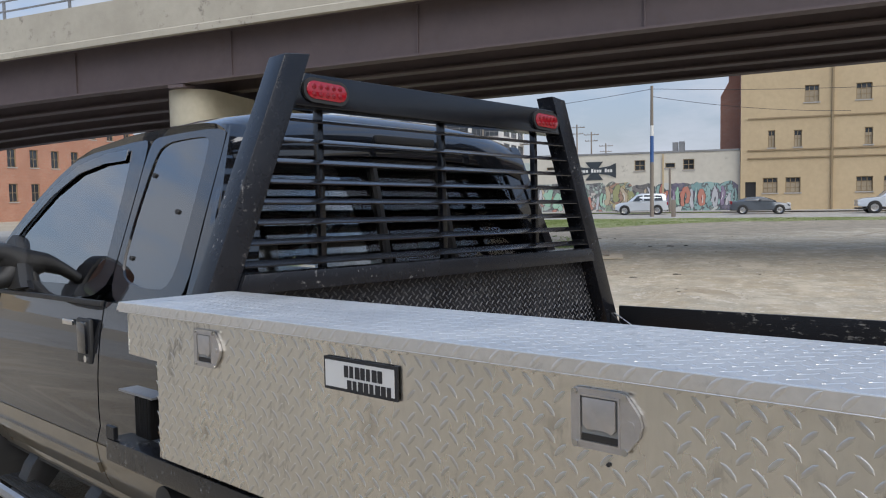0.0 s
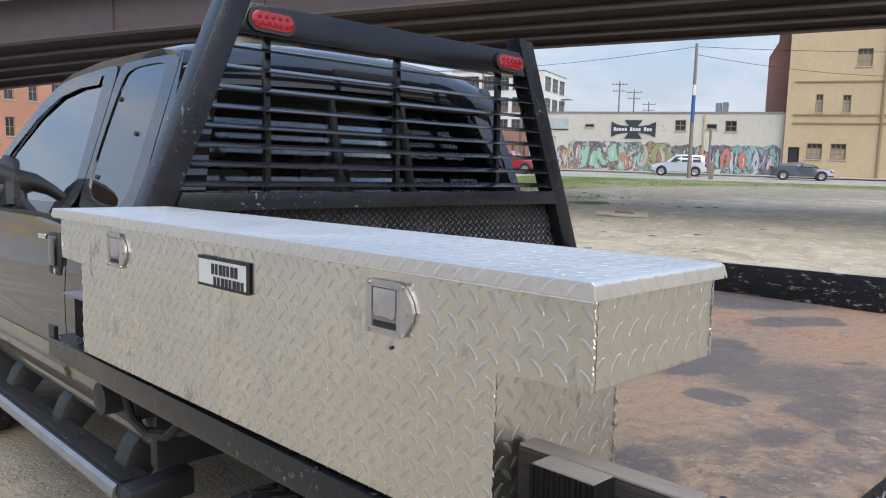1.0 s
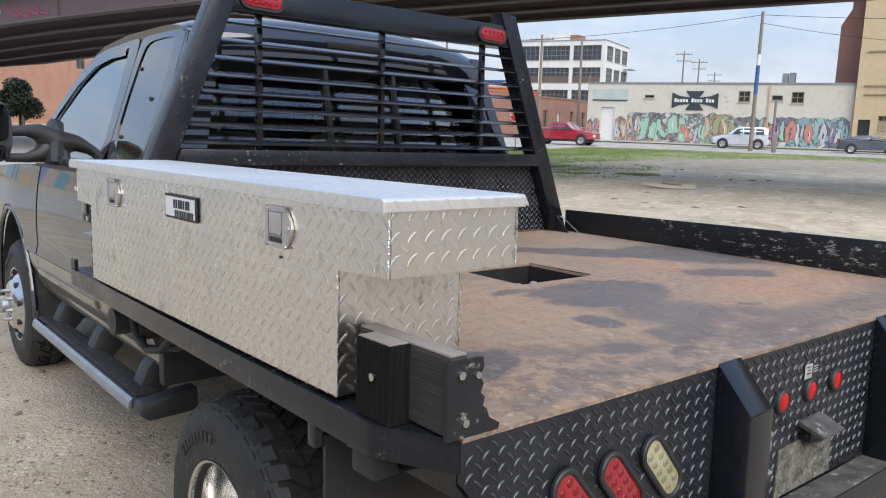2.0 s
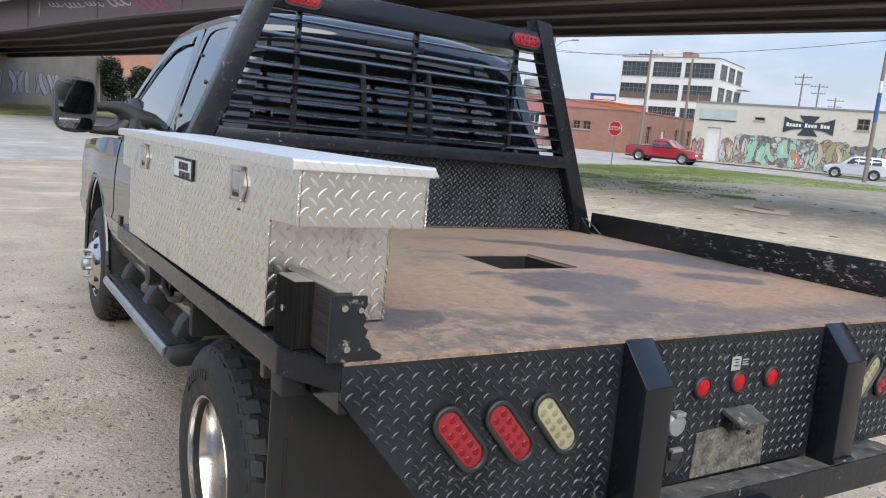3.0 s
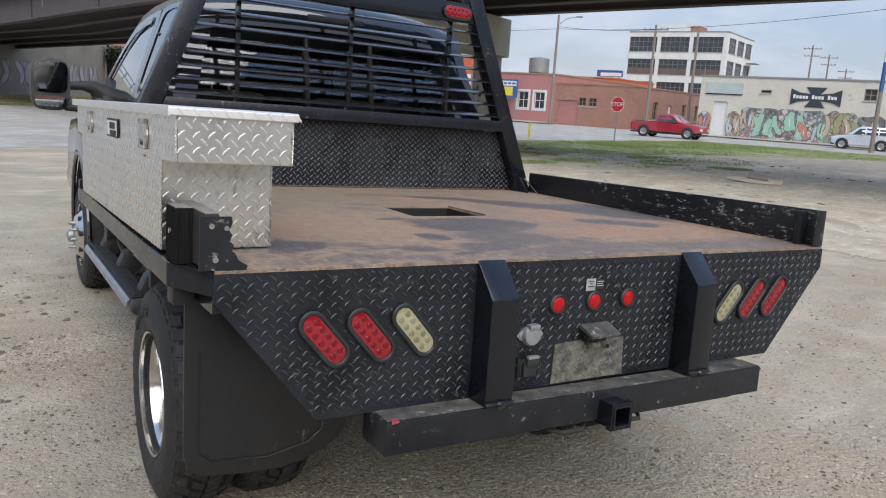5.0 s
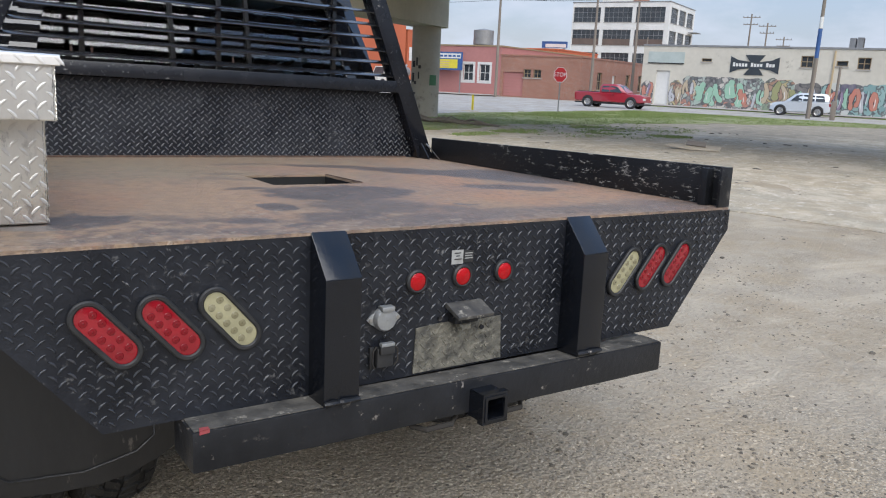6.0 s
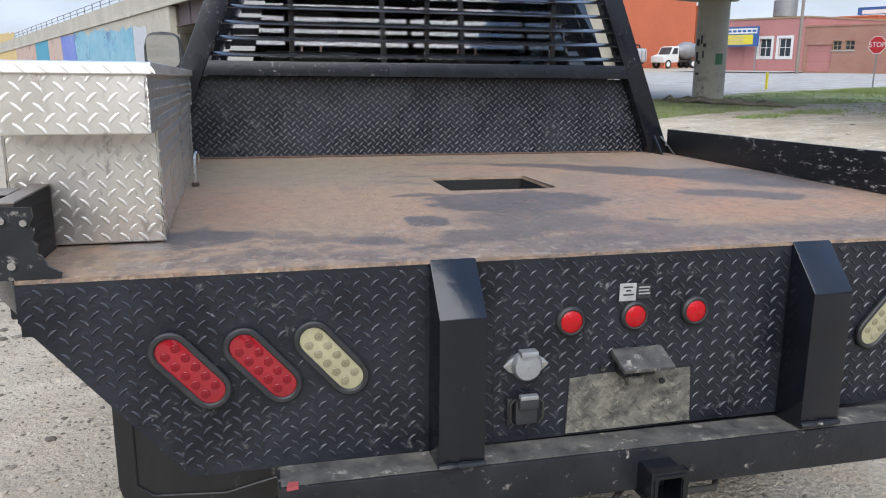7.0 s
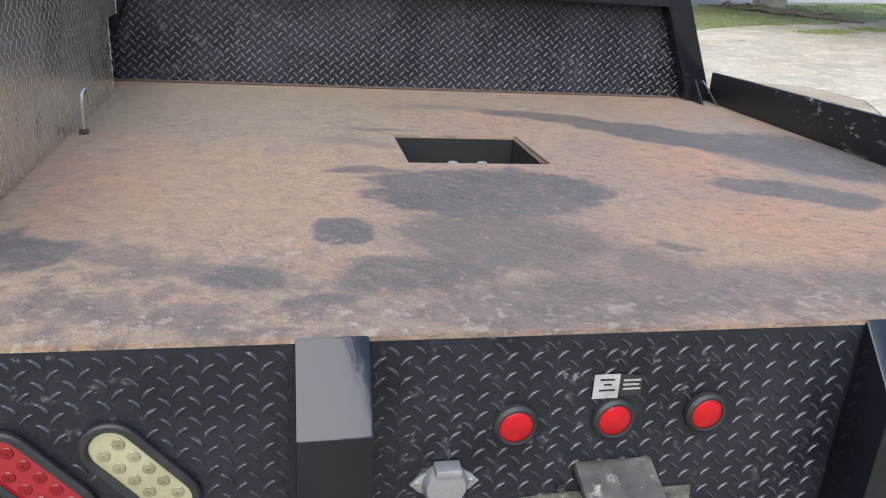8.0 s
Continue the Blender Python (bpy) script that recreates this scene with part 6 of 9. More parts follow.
part("windscreen", sheet(bmesh.new(), wi, lambda x, t, d: screen(x, t, d + 0.015), 0.006), M["clear_glass"], scr, "clear windscreen", False)
bm = bmesh.new()
rows = []
for y, z in ((4.16, 1.40), (4.5, 1.385), (5.0, 1.345), (5.35, 1.29), (5.48, 1.22), (5.52, 1.10)):
    rows.append([bm.verts.new((0.93 * t, y, z + 0.06 * (1 - t * t) - 0.03 * abs(t) ** 6)) for t in np.linspace(-1, 1, 17)])
for a, b in zip(rows, rows[1:]):
    for k in range(16):
        bm.faces.new((a[k], a[k + 1], b[k + 1], b[k]))
r = bmesh.ops.extrude_face_region(bm, geom=list(bm.faces))
bmesh.ops.translate(bm, verts=[v for v in r["geom"] if isinstance(v, bmesh.types.BMVert)], vec=(0, 0, -0.03))
part("bonnet", bm, M["paint"], truck, "glossy black bonnet")
grille = part("grille", new_box(-0.78, 0.78, 5.46, 5.54, 0.80, 1.14, 0.02), M["chrome"], truck, "bright front grille")
for k in range(3):
    part("grille_slot", new_box(-0.62, 0.62, 5.535, 5.548, 0.84 + k * 0.1, 0.90 + k * 0.1, 0.01), M["plastic"], grille)
for s in (-1, 1):
    part("headlight", new_box(*sorted((s * 0.79, s * 0.985)), 5.40, 5.53, 0.86, 1.16, 0.03), M["clear_glass"], truck)
part("front_bumper", new_box(-0.9, 0.9, 5.42, 5.66, 0.52, 0.76, 0.04), M["chrome"], truck)
back = lambda x, z, d: (x, 2.062 - d + 0.21 * max(0, z - 1.42), z)
bo = [(-0.955, 0.75), (0.955, 0.75), (0.955, 1.40), (0.87, 1.70), (0.79, 1.90), (0.74, 1.945), (-0.74, 1.945), (-0.79, 1.90), (-0.87, 1.70), (-0.955, 1.40)]
bi = [(-0.73, 1.49), (0.73, 1.49), (0.745, 1.52), (0.70, 1.72), (0.655, 1.865), (0.63, 1.885), (-0.63, 1.885), (-0.655, 1.865), (-0.70, 1.72), (-0.745, 1.52)]
cb = part("cab_back", ring_frame(bmesh.new(), bo, bi, back, -0.03), M["paint"], truck, "glossy black back of the cab")
part("rear_window", sheet(bmesh.new(), bi, lambda x, z, d: back(x, z, -0.012 - d), 0.005), M["rear_glass"], cb, "sliding rear window glass", False)
for x in (-0.165, 0.205):
    part("window_divider", new_prism([(2.066, 1.49), (2.09, 1.49), (2.176, 1.89), (2.152, 1.89)], "x", x - 0.010, x + 0.010, 0.003), M["plastic"], cb)
for x0, x1, y0, z0, z1 in ((-0.735, 0.735, 2.062, 1.475, 1.497), (-0.645, 0.645, 2.148, 1.878, 1.895)):
    part("window_seal", new_box(x0, x1, y0, y0 + 0.03, z0, z1, 0.004), M["plastic"], cb)
part("brake_light", new_box(-0.16, 0.16, 2.14, 2.20, 1.972, 2.004, 0.008), M["plastic"], cb, "dark high-level lamp")
# inside
part("cab_floor", new_box(-0.9, 0.9, 2.1, 4.5, 0.62, 0.66), M["plastic"], truck, smooth=False)
part("firewall", new_box(-0.9, 0.9, 4.42, 4.46, 0.62, 1.38), M["plastic"], truck, smooth=False)
part("dashboard", new_box(-0.86, 0.86, 3.90, 4.38, 1.02, 1.40, 0.05), M["plastic"], truck)
part("headliner", new_box(-0.71, 0.71, 2.26, 3.42, 1.952, 1.965), M["cloth"], truck, smooth=False)
wheel_rim = [(-0.42 + 0.19 * math.cos(a), 3.70 - 0.10 * math.sin(a) * 0.8, 1.28 + 0.17 * math.sin(a)) for a in np.linspace(0, 2 * math.pi, 29)]
part("steering_wheel", tube(bmesh.new(), wheel_rim, 0.016, 8, False), M["plastic"], truck)
for x in (-0.43, 0.43):
    seat = part("front_seat", new_box(x - 0.27, x + 0.27, 2.95, 3.48, 0.86, 1.06, 0.05), M["cloth"], truck, "grey cloth front seat")
    part("seat_back", new_prism([(2.80, 1.02), (2.98, 1.02), (2.90, 1.60), (2.78, 1.60)], "x", x - 0.26, x + 0.26, 0.04), M["cloth"], seat)
    part("headrest", new_box(x - 0.14, x + 0.14, 2.76, 2.87, 1.64, 1.80, 0.04), M["cloth"], seat)
    for dx in (-0.05, 0.05):
        part("headrest_rod", new_box(x + dx - 0.006, x + dx + 0.006, 2.81, 2.822, 1.58, 1.66), M["chrome"], seat)
bench = part("rear_bench", new_box(-0.72, 0.72, 2.18, 2.55, 0.86, 1.05, 0.04), M["cloth"], truck)
part("bench_back", new_box(-0.72, 0.72, 2.12, 2.22, 1.05, 1.48, 0.04), M["cloth"], bench)

# chassis under the bed
for s in (-1, 1):
    part("chassis_rail", new_box(*sorted((s * 0.40, s * 0.48)), -0.0 + 0.06, 5.3, 0.62, 0.82, 0.005), M["under"], truck, smooth=False)
    part("bed_sill", new_box(*sorted((s * 0.40, s * 0.48)), 0.06, 2.0, 0.83, 0.985), M["under"], truck, smooth=False)
for y in (0.2, 0.5, 0.8, 1.22, 1.5, 1.8):
    part("cross_member", new_box(-1.05, 1.05, y, y + 0.05, 0.99, 1.075), M["under"], truck, smooth=False)
part("rear_axle", tube(bmesh.new(), [(-0.88, 1.13, 0.40), (0.88, 1.13, 0.40)], 0.06, 12), M["under"], truck)
part("axle_housing", lathe(bmesh.new(), [(0.001, -0.16), (0.10, -0.13), (0.18, 0), (0.10, 0.13), (0.001, 0.16)], (0, 1.13, 0.40), "y", 20, closed=False), M["under"], truck)
part("front_axle", tube(bmesh.new(), [(-0.8, FRONT_Y, FRONT_Z), (0.8, FRONT_Y, FRONT_Z)], 0.05, 12), M["under"], truck)
part("fuel_tank", new_box(-0.82, -0.5, 2.3, 3.2, 0.58, 0.80, 0.04), M["plastic"], truck)
part("gearbox", new_box(-0.25, 0.25, 3.0, 4.6, 0.45, 0.80, 0.08), M["under"], truck)
part("exhaust_pipe", tube(bmesh.new(), [(0.55, 4.0, 0.55), (0.6, 2.6, 0.52), (0.62, 1.9, 0.56), (0.85, 1.6, 0.55)], 0.04, 10), M["under"], truck)
# filler hose and cables below the left rail
part("filler_cap", lathe(bmesh.new(), [(0.001, 0), (0.045, 0), (0.05, 0.02), (0.05, 0.07), (0.001, 0.075)], (-1.10, 1.93, 0.905), "x", 20, -1, closed=False), M["plastic"], truck, "black fuel filler cap")
part("filler_neck", new_box(-1.10, -0.98, 1.84, 2.02, 0.84, 0.97, 0.02), M["plastic"], truck)
part("cable", tube(bmesh.new(), [(-1.12, 1.86, 0.92), (-1.13, 1.78, 0.87), (-1.13, 1.68, 0.85), (-1.12, 1.58, 0.87), (-1.10, 1.50, 0.94)], 0.013, 8), M["rubber"], truck, "looped black cable")
part("cable", tube(bmesh.new(), [(-1.08, 1.9, 0.88), (-1.10, 1.80, 0.83), (-1.06, 1.6, 0.86), (-1.0, 1.45, 0.93)], 0.010, 8), M["rubber"], truck)


# wheels
def tyre(s, x_out, y, z, radius, width, parent, rim_r):
    """A tyre with shoulder and tread blocks; x_out is the outer face."""
    w = width
    prof = [(rim_r, 0.012), (rim_r + 0.02, -0.006), (rim_r + 0.08, -0.016), (radius - 0.075, -0.012), (radius - 0.035, 0.004), (radius - 0.014, 0.03), (radius - 0.013, w / 2), (radius - 0.014, w - 0.03), (radius - 0.035, w - 0.004), (radius - 0.075, w + 0.012), (rim_r + 0.08, w + 0.016), (rim_r + 0.02, w + 0.006), (rim_r, w - 0.012)]
    ty = part("tyre", lathe(bmesh.new(), prof, (x_out, y, z), "x", 64, -s), M["rubber"], parent, "worn black mud-terrain tyre")
    verts, faces = [], []
    c = Vector((x_out, y, z))
    n = 42
    for k in range(n):
        for row, (a0, a1, r_lo, sh) in enumerate(((0.016, 0.048 + 0.016 * (k % 2), radius - 0.022, 0.0), (0.066, 0.112, radius - 0.018, 0.35), (w - 0.112, w - 0.066, radius - 0.018, 0.85), (w - 0.048 - 0.016 * (k % 2), w - 0.016, radius - 0.022, 0.5))):
            t0 = 2 * math.pi * (k + sh) / n
            span = 2 * math.pi / n * (0.84 if row in (0, 3) else 0.76)
            skew = 0.085 if row == 1 else -0.085 if row == 2 else 0.03
            b = len(verts)
            for rr, inset in ((r_lo, 0.0), (radius, 0.12)):
                for aa, tt, sk in ((a0, 0, 0), (a1, 0, skew), (a1, 1, skew), (a0, 1, 0)):
                    t = t0 + sk + span * (tt + (inset if tt == 0 else -inset) * 0.6)
                    edge = rr - (0.019 if (row == 0 and aa == a0) or (row == 3 and aa == a1) else 0.0)
                    verts.append(c + Vector((-s * aa, math.cos(t) * edge, math.sin(t) * edge)))
            faces += [(b + 4, b + 5, b + 6, b + 7)] + [(b + i, b + (i + 1) % 4, b + 4 + (i + 1) % 4, b + 4 + i) for i in range(4)]
        # side biters
        t0 = 2 * math.pi * k / n
        b = len(verts)
        wide = 2 * math.pi / n * (0.62 if k % 2 else 0.40)
        for lift in (-0.003, 0.0025):
            for rr, tt, h in ((radius - 0.085, 0.0, -0.012), (radius - 0.030, 0.0, 0.008), (radius - 0.030, wide, 0.008), (radius - 0.085, wide * 0.8, -0.012)):
                verts.append(c + Vector((-s * (h - lift), math.cos(t0 + tt) * rr, math.sin(t0 + tt) * rr)))
        faces += [(b + 4, b + 5, b + 6, b + 7)] + [(b + i, b + (i + 1) % 4, b + 4 + (i + 1) % 4, b + 4 + i) for i in range(4)]
    data_part("tyre_tread", verts, faces, M["rubber"], parent, kind="stuff")
    # raised sidewall lettering that cannot be read, as bars
    bm = bmesh.new()
    for k in range(9):
        t0 = radians(40 + k * 5.5)
        quad = []
        for rr, dt in ((radius - 0.125, 0), (radius - 0.095, 0), (radius - 0.095, 0.05), (radius - 0.125, 0.05)):
            quad.append((math.cos(t0 + dt) * rr + y, math.sin(t0 + dt) * rr + z))
        prism(bm, quad, "x", x_out + s * 0.012, x_out + s * 0.0205)
    part("sidewall_lettering", bm, M["rubber"], parent, kind="stuff", smooth=False)
    return ty


def dish_wheel(s, x_out, y, z):
    """Polished deep-dish outer wheel of a dual pair."""
    w = thing_part("rear_wheel", truck)
    tyre(s, x_out, y, z, 0.42, 0.235, w, 0.222)
    prof = [(0.228, -0.004), (0.236, -0.008), (0.240, 0.004), (0.238, 0.02), (0.222, 0.03), (0.214, 0.05), (0.209, 0.10), (0.205, 0.160), (0.150, 0.176), (0.120, 0.165), (0.09, 0.160), (0.085, 0.16), (0.085, 0.175), (0.2, 0.19), (0.225, 0.215), (0.226, 0.03)]
    part("rim", lathe(bmesh.new(), prof, (x_out, y, z), "x", 56, -s), M["alloy"], w, "polished deep-dish alloy rim")
    part("hub_cap", lathe(bmesh.new(), [(0.001, 0.09), (0.05, 0.092), (0.066, 0.11), (0.07, 0.17), (0.001, 0.17)], (x_out, y, z), "x", 28, -s, closed=False), M["alloy"], w)
    for k in range(8):
        a = 2 * math.pi * k / 8
        part("lug_nut", lathe(bmesh.new(), [(0.001, 0.125), (0.012, 0.128), (0.014, 0.165), (0.001, 0.165)], (x_out, y + 0.105 * math.cos(a), z + 0.105 * math.sin(a)), "x", 10, -s, closed=False), M["chrome"], w)
        b = a + math.pi / 8
        # solid black discs stand in for the dark of open hand holes
        part("hand_hole_disc", lathe(bmesh.new(), [(0.001, 0.164), (0.018, 0.164), (0.018, 0.185), (0.001, 0.185)], (x_out, y + 0.172 * math.cos(b), z + 0.172 * math.sin(b)), "x", 12, -s, closed=False), M["ink"], w)
    return w


def thing_part(name, parent):
    ob = new(name)
    ob.parent = parent
    return ob


def front_wheel(s):
    w = thing_part("front_wheel", truck)
    x, y, z = s * 0.985, FRONT_Y, FRONT_Z
    tyre(s, x, y, z, 0.42, 0.235, w, 0.222)
    part("rim", lathe(bmesh.new(), [(0.228, -0.004), (0.238, -0.006), (0.238, 0.02), (0.215, 0.03), (0.205, 0.025), (0.17, -0.02), (0.14, -0.045), (0.11, -0.05), (0.085, -0.05), (0.085, 0.1), (0.22, 0.12), (0.226, 0.05)], (x, y, z), "x", 48, -s), M["alloy"], w, "polished front rim")
    part("hub", lathe(bmesh.new(), [(0.001, -0.105), (0.028, -0.10), (0.04, -0.092), (0.045, -0.06), (0.075, -0.05), (0.08, 0.0), (0.001, 0.0)], (x, y, z), "x", 28, -s, closed=False), M["zinc"], w, "protruding bright hub")
    for k in range(8):
        a = 2 * math.pi * k / 8 + 0.2
        part("lug_nut", lathe(bmesh.new(), [(0.001, -0.088), (0.010, -0.084), (0.014, -0.045), (0.001, -0.045)], (x, y + 0.098 * math.cos(a), z + 0.098 * math.sin(a)), "x", 10, -s, closed=False), M["zinc"], w)
        b = a + math.pi / 8
        # black discs again give the holes' darkness; the rim is uncut
        part("hand_hole_disc", lathe(bmesh.new(), [(0.001, -0.035), (0.019, -0.032), (0.019, 0.02), (0.001, 0.02)], (x, y + 0.163 * math.cos(b), z + 0.163 * math.sin(b)), "x", 12, -s, closed=False), M["ink"], w)


for s in (-1, 1):
    dish_wheel(s, s * 1.115, 1.13, 0.40)
    inner = thing_part("inner_wheel", truck)
    tyre(s, s * 0.84, 1.13, 0.40, 0.42, 0.235, inner, 0.222)
    part("rim", lathe(bmesh.new(), [(0.23, 0.0), (0.222, 0.1), (0.222, 0.23), (0.2, 0.23), (0.1, 0.02), (0.2, 0.0)], (s * 0.84, 1.13, 0.40), "x", 40, -s), M["under"], inner)
    front_wheel(s)
    # mud flap behind the duals
    fx0, fx1 = s * 0.605, s * 1.145
    lo, hi = min(fx0, fx1), max(fx0, fx1)
    rim_ = [(-1.145, 0.93), (-1.143, 0.42), (-1.13, 0.365), (-1.08, 0.340), (-0.95, 0.326), (-0.84, 0.322), (-0.76, 0.335), (-0.68, 0.365), (-0.63, 0.395), (-0.605, 0.44), (-0.605, 0.93)]
    fl = [(-s * a, b) for a, b in rim_]
    flap = part("mud_flap", new_prism(fl, "y", 0.495, 0.507, 0.003), M["flap"], truck, "wide black rubber mud flap")
    fr = [(-s * a, b) for a, b in ((-1.10, 0.74), (-1.10, 0.42), (-1.06, 0.385), (-0.88, 0.37), (-0.74, 0.40), (-0.69, 0.44), (-0.69, 0.74))]
    part("flap_rib", tube(bmesh.new(), [(a, 0.494, b) for a, b in fr], 0.004, 6), M["flap"], flap)
    part("flap_hanger", new_box(lo - 0.02, hi + 0.01, 0.506, 0.54, 0.90, 0.97, 0.004), M["black"], truck)
    for k in range(3):
        part("bolt", disc_solid(bmesh.new(), (lo + 0.06 + k * 0.2, 0.495, 0.90), "y", 0.009, -0.008, 8), M["steel"], flap)

# ---------------------------------------------------------------- flatbed body
bed = thing("flatbed", "black steel flatbed body with a rusty deck, mounted on the truck", "flatbed", TRUCK, (0, 1.0, 0.98))
HX0, HX1, HY0, HY1 = -0.168, 0.178, 0.885, 1.186
RISE = 0.0125  # the deck climbs this much a metre towards the cab


def risen(bm):
    for v in bm.verts:
        v.co.z += RISE * max(0.0, v.co.y)
    return bm


bm = bmesh.new()
for x0, x1, y0, y1 in ((-1.19, 1.19, -0.003, HY0), (-1.19, 1.19, HY1, 2.035), (-1.19, HX0, HY0, HY1), (HX1, 1.19, HY0, HY1)):
    box(bm, x0, x1, y0, y1, 1.085, 1.093)
bmesh.ops.remove_doubles(bm, verts=bm.verts, dist=0.0001)
deck = part("deck_plate", risen(bm), M["deck"], bed, "rusty steel deck plate with dark oil stains", False)
# well walls and floor take the near-black colour that holds their shade
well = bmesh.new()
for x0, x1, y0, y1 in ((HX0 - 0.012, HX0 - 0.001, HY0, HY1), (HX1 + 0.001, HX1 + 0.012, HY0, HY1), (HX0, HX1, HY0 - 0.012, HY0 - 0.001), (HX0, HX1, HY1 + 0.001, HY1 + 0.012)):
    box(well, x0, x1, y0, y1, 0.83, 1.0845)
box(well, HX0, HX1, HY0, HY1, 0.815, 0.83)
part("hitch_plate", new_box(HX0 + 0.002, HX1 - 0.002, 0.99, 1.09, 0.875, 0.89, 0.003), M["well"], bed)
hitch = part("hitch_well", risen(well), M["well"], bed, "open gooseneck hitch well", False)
for x in (-0.025, 0.055):
    part("chain_bolt", lathe(bmesh.new(), [(0.001, 0.142), (0.012, 0.139), (0.020, 0.128), (0.022, 0.115), (0.022, -0.05), (0.001, -0.05)], (x, 1.04, 0.93), "z", 16, closed=False), M["metal_grey"], hitch)
part("well_rim", new_prism([(HX1 + 0.002, HY0), (HX1 + 0.008, HY0), (HX1 + 0.008, HY1), (HX1 + 0.002, HY1)], "z", 1.1065, 1.1095), M["rust"], bed, smooth=False)

# rear tread-plate skirt
REAR = [(-1.192, 1.0847), (-1.192, 1.015), (-0.92, 0.684), (0.92, 0.684), (1.2, 1.012), (1.2, 1.0847)]
skirt = part("rear_skirt", new_prism(REAR, "y", -0.002, 0.006), M["plate"], bed, "black tread-plate rear skirt", False)
OVALS = [(-0.9075, 0.903, -49, "red"), (-0.774, 0.9025, -49, "red"), (-0.643, 0.9065, -49, "white"), (0.6635, 0.9025, 49, "white"), (0.7925, 0.908, 49, "red"), (0.92, 0.91, 49, "red")]
MARKS = [(-0.139, 0.946), (0.009, 0.948), (0.155, 0.950)]


def clear_of_lamps(a, b):
    if any((a - x) ** 2 + (b - z) ** 2 < 0.04 ** 2 for x, z in MARKS):
        return False
    for x, z, t, _ in OVALS:
        c, sn = math.cos(radians(t)), math.sin(radians(t))
        u, v = (a - x) * c + (b - z) * sn, -(a - x) * sn + (b - z) * c
        if max(0, abs(u) - 0.06) ** 2 + v * v < 0.047 ** 2:
            return False
    if -0.45 < a < -0.346 or 0.387 < a < 0.496 or (abs(a) < 0.152 and b < 0.828) or abs(a + 0.244) < 0.05 and abs(b - 0.862) < 0.035 or abs(a + 0.235) < 0.04 and abs(b - 0.755) < 0.035:
        return False
    return True


inset = [(-1.184, 1.076), (-1.184, 1.02), (-0.91, 0.694), (0.91, 0.694), (1.192, 1.016), (1.192, 1.076)]
tv, tf = treads(lambda a, b, h: (a, -0.002 - h, b), inset, 0.0365, 0.01525, 0.0245, 0.0052, 0.0030, clear_of_lamps, 42, 0.10)
data_part("tread_pattern", tv, tf, M["tread"], skirt, kind="stuff")


def oval_lamp(x, z, turn, colour):
    lamp = thing_part("tail_lamp" if colour == "red" else "reversing_lamp", bed)
    tagged(lamp, "red oval tail lamp in a rubber grommet" if colour == "red" else "yellowed clear oval reversing lamp")
    lens, cup = (M["red_lens"], M["red_dark"]) if colour == "red" else (M["white_lens"], M["white_dark"])
    bm = bmesh.new()
    put = lambda a, b, d: (a, -0.003 - d, b)
    ring_frame(bm, stadium(x, z, 0.184, 0.078, turn), stadium(x, z, 0.160, 0.054, turn), put, 0.012)
    bmesh.ops.bevel(bm, geom=list(bm.edges), offset=0.003, segments=1, affect="EDGES")
    part("grommet", bm, M["grommet"], lamp)
    part("lens", new_prism(stadium(x, z, 0.162, 0.056, turn), "y", -0.010, -0.002, 0.003), lens, lamp)
    c, sn = math.cos(radians(turn)), math.sin(radians(turn))
    for i in range(5):
        for j in (-1, 1):
            u, v = -0.052 + 0.026 * i, 0.0125 * j
            part("led_cup", lathe(bmesh.new(), [(0.001, 0.0002), (0.0085, 0.0004), (0.0075, 0.0014), (0.0035, 0.0016), (0.001, 0.0024)], (x + u * c - v * sn, -0.0102, z + u * sn + v * c), "y", 14, -1), cup, lamp)


for o in OVALS:
    oval_lamp(*o)
for x, z in MARKS:
    lamp = tagged(thing_part("marker_lamp", bed), "round red marker lamp")
    part("grommet", lathe(bmesh.new(), [(0.0245, 0.0), (0.0245, 0.010), (0.028, 0.011), (0.0325, 0.007), (0.0335, 0.0)], (x, -0.003, z), "y", 32, -1), M["grommet"], lamp)
    part("lens", lathe(bmesh.new(), [(0.025, 0.0), (0.0245, 0.009), (0.018, 0.0125), (0.0, 0.014), (0.0, 0.0)], (x, -0.002, z), "y", 28, -1, closed=False), M["marker_lens"], lamp)

# posts and bumper
for x0, x1 in ((-0.446, -0.350), (0.391, 0.491)):
    post = part("dock_post", new_prism([(0.0 - 0.002, 0.672), (-0.09, 0.684), (-0.09, 0.995), (-0.003, 1.095)], "x", x0, x1, 0.004), M["black"], bed, "black bumper post with a sloped top")
    part("weld_bead", tube(bmesh.new(), [(x0, -0.092, 0.690), (x0 + 0.02, -0.094, 0.691), (x0 + 0.04, -0.092, 0.690), ((x0 + x1) / 2, -0.095, 0.691), (x1 - 0.02, -0.093, 0.690), (x1, -0.092, 0.690)], [0.006, 0.008, 0.006, 0.0085, 0.007, 0.006], 7), M["black_rough"], post)
def sagged(bm):
    """The bumper hangs lower at one end."""
    for v in bm.verts:
        v.co.z -= 0.0085 * (v.co.x + 0.757)
    return bm


bump_ = part("rear_bumper", sagged(new_box(-0.757, 0.784, -0.088, 0.055, 0.588, 0.684, 0.006)), M["black_rough"], bed, "scuffed black steel rear bumper")
part("dust_film", sagged(new_prism([(-0.752, -0.083), (0.779, -0.083), (0.779, -0.004), (-0.752, -0.004)], "z", 0.6842, 0.6865)), M["dust"], bump_, "dusty gravelly bumper top", False)
part("red_tape", new_prism([(-0.742, -0.0905), (-0.722, -0.0905), (-0.718, -0.075), (-0.738, -0.073)], "z", 0.6866, 0.688), M["faded_tape"], bump_, smooth=False)
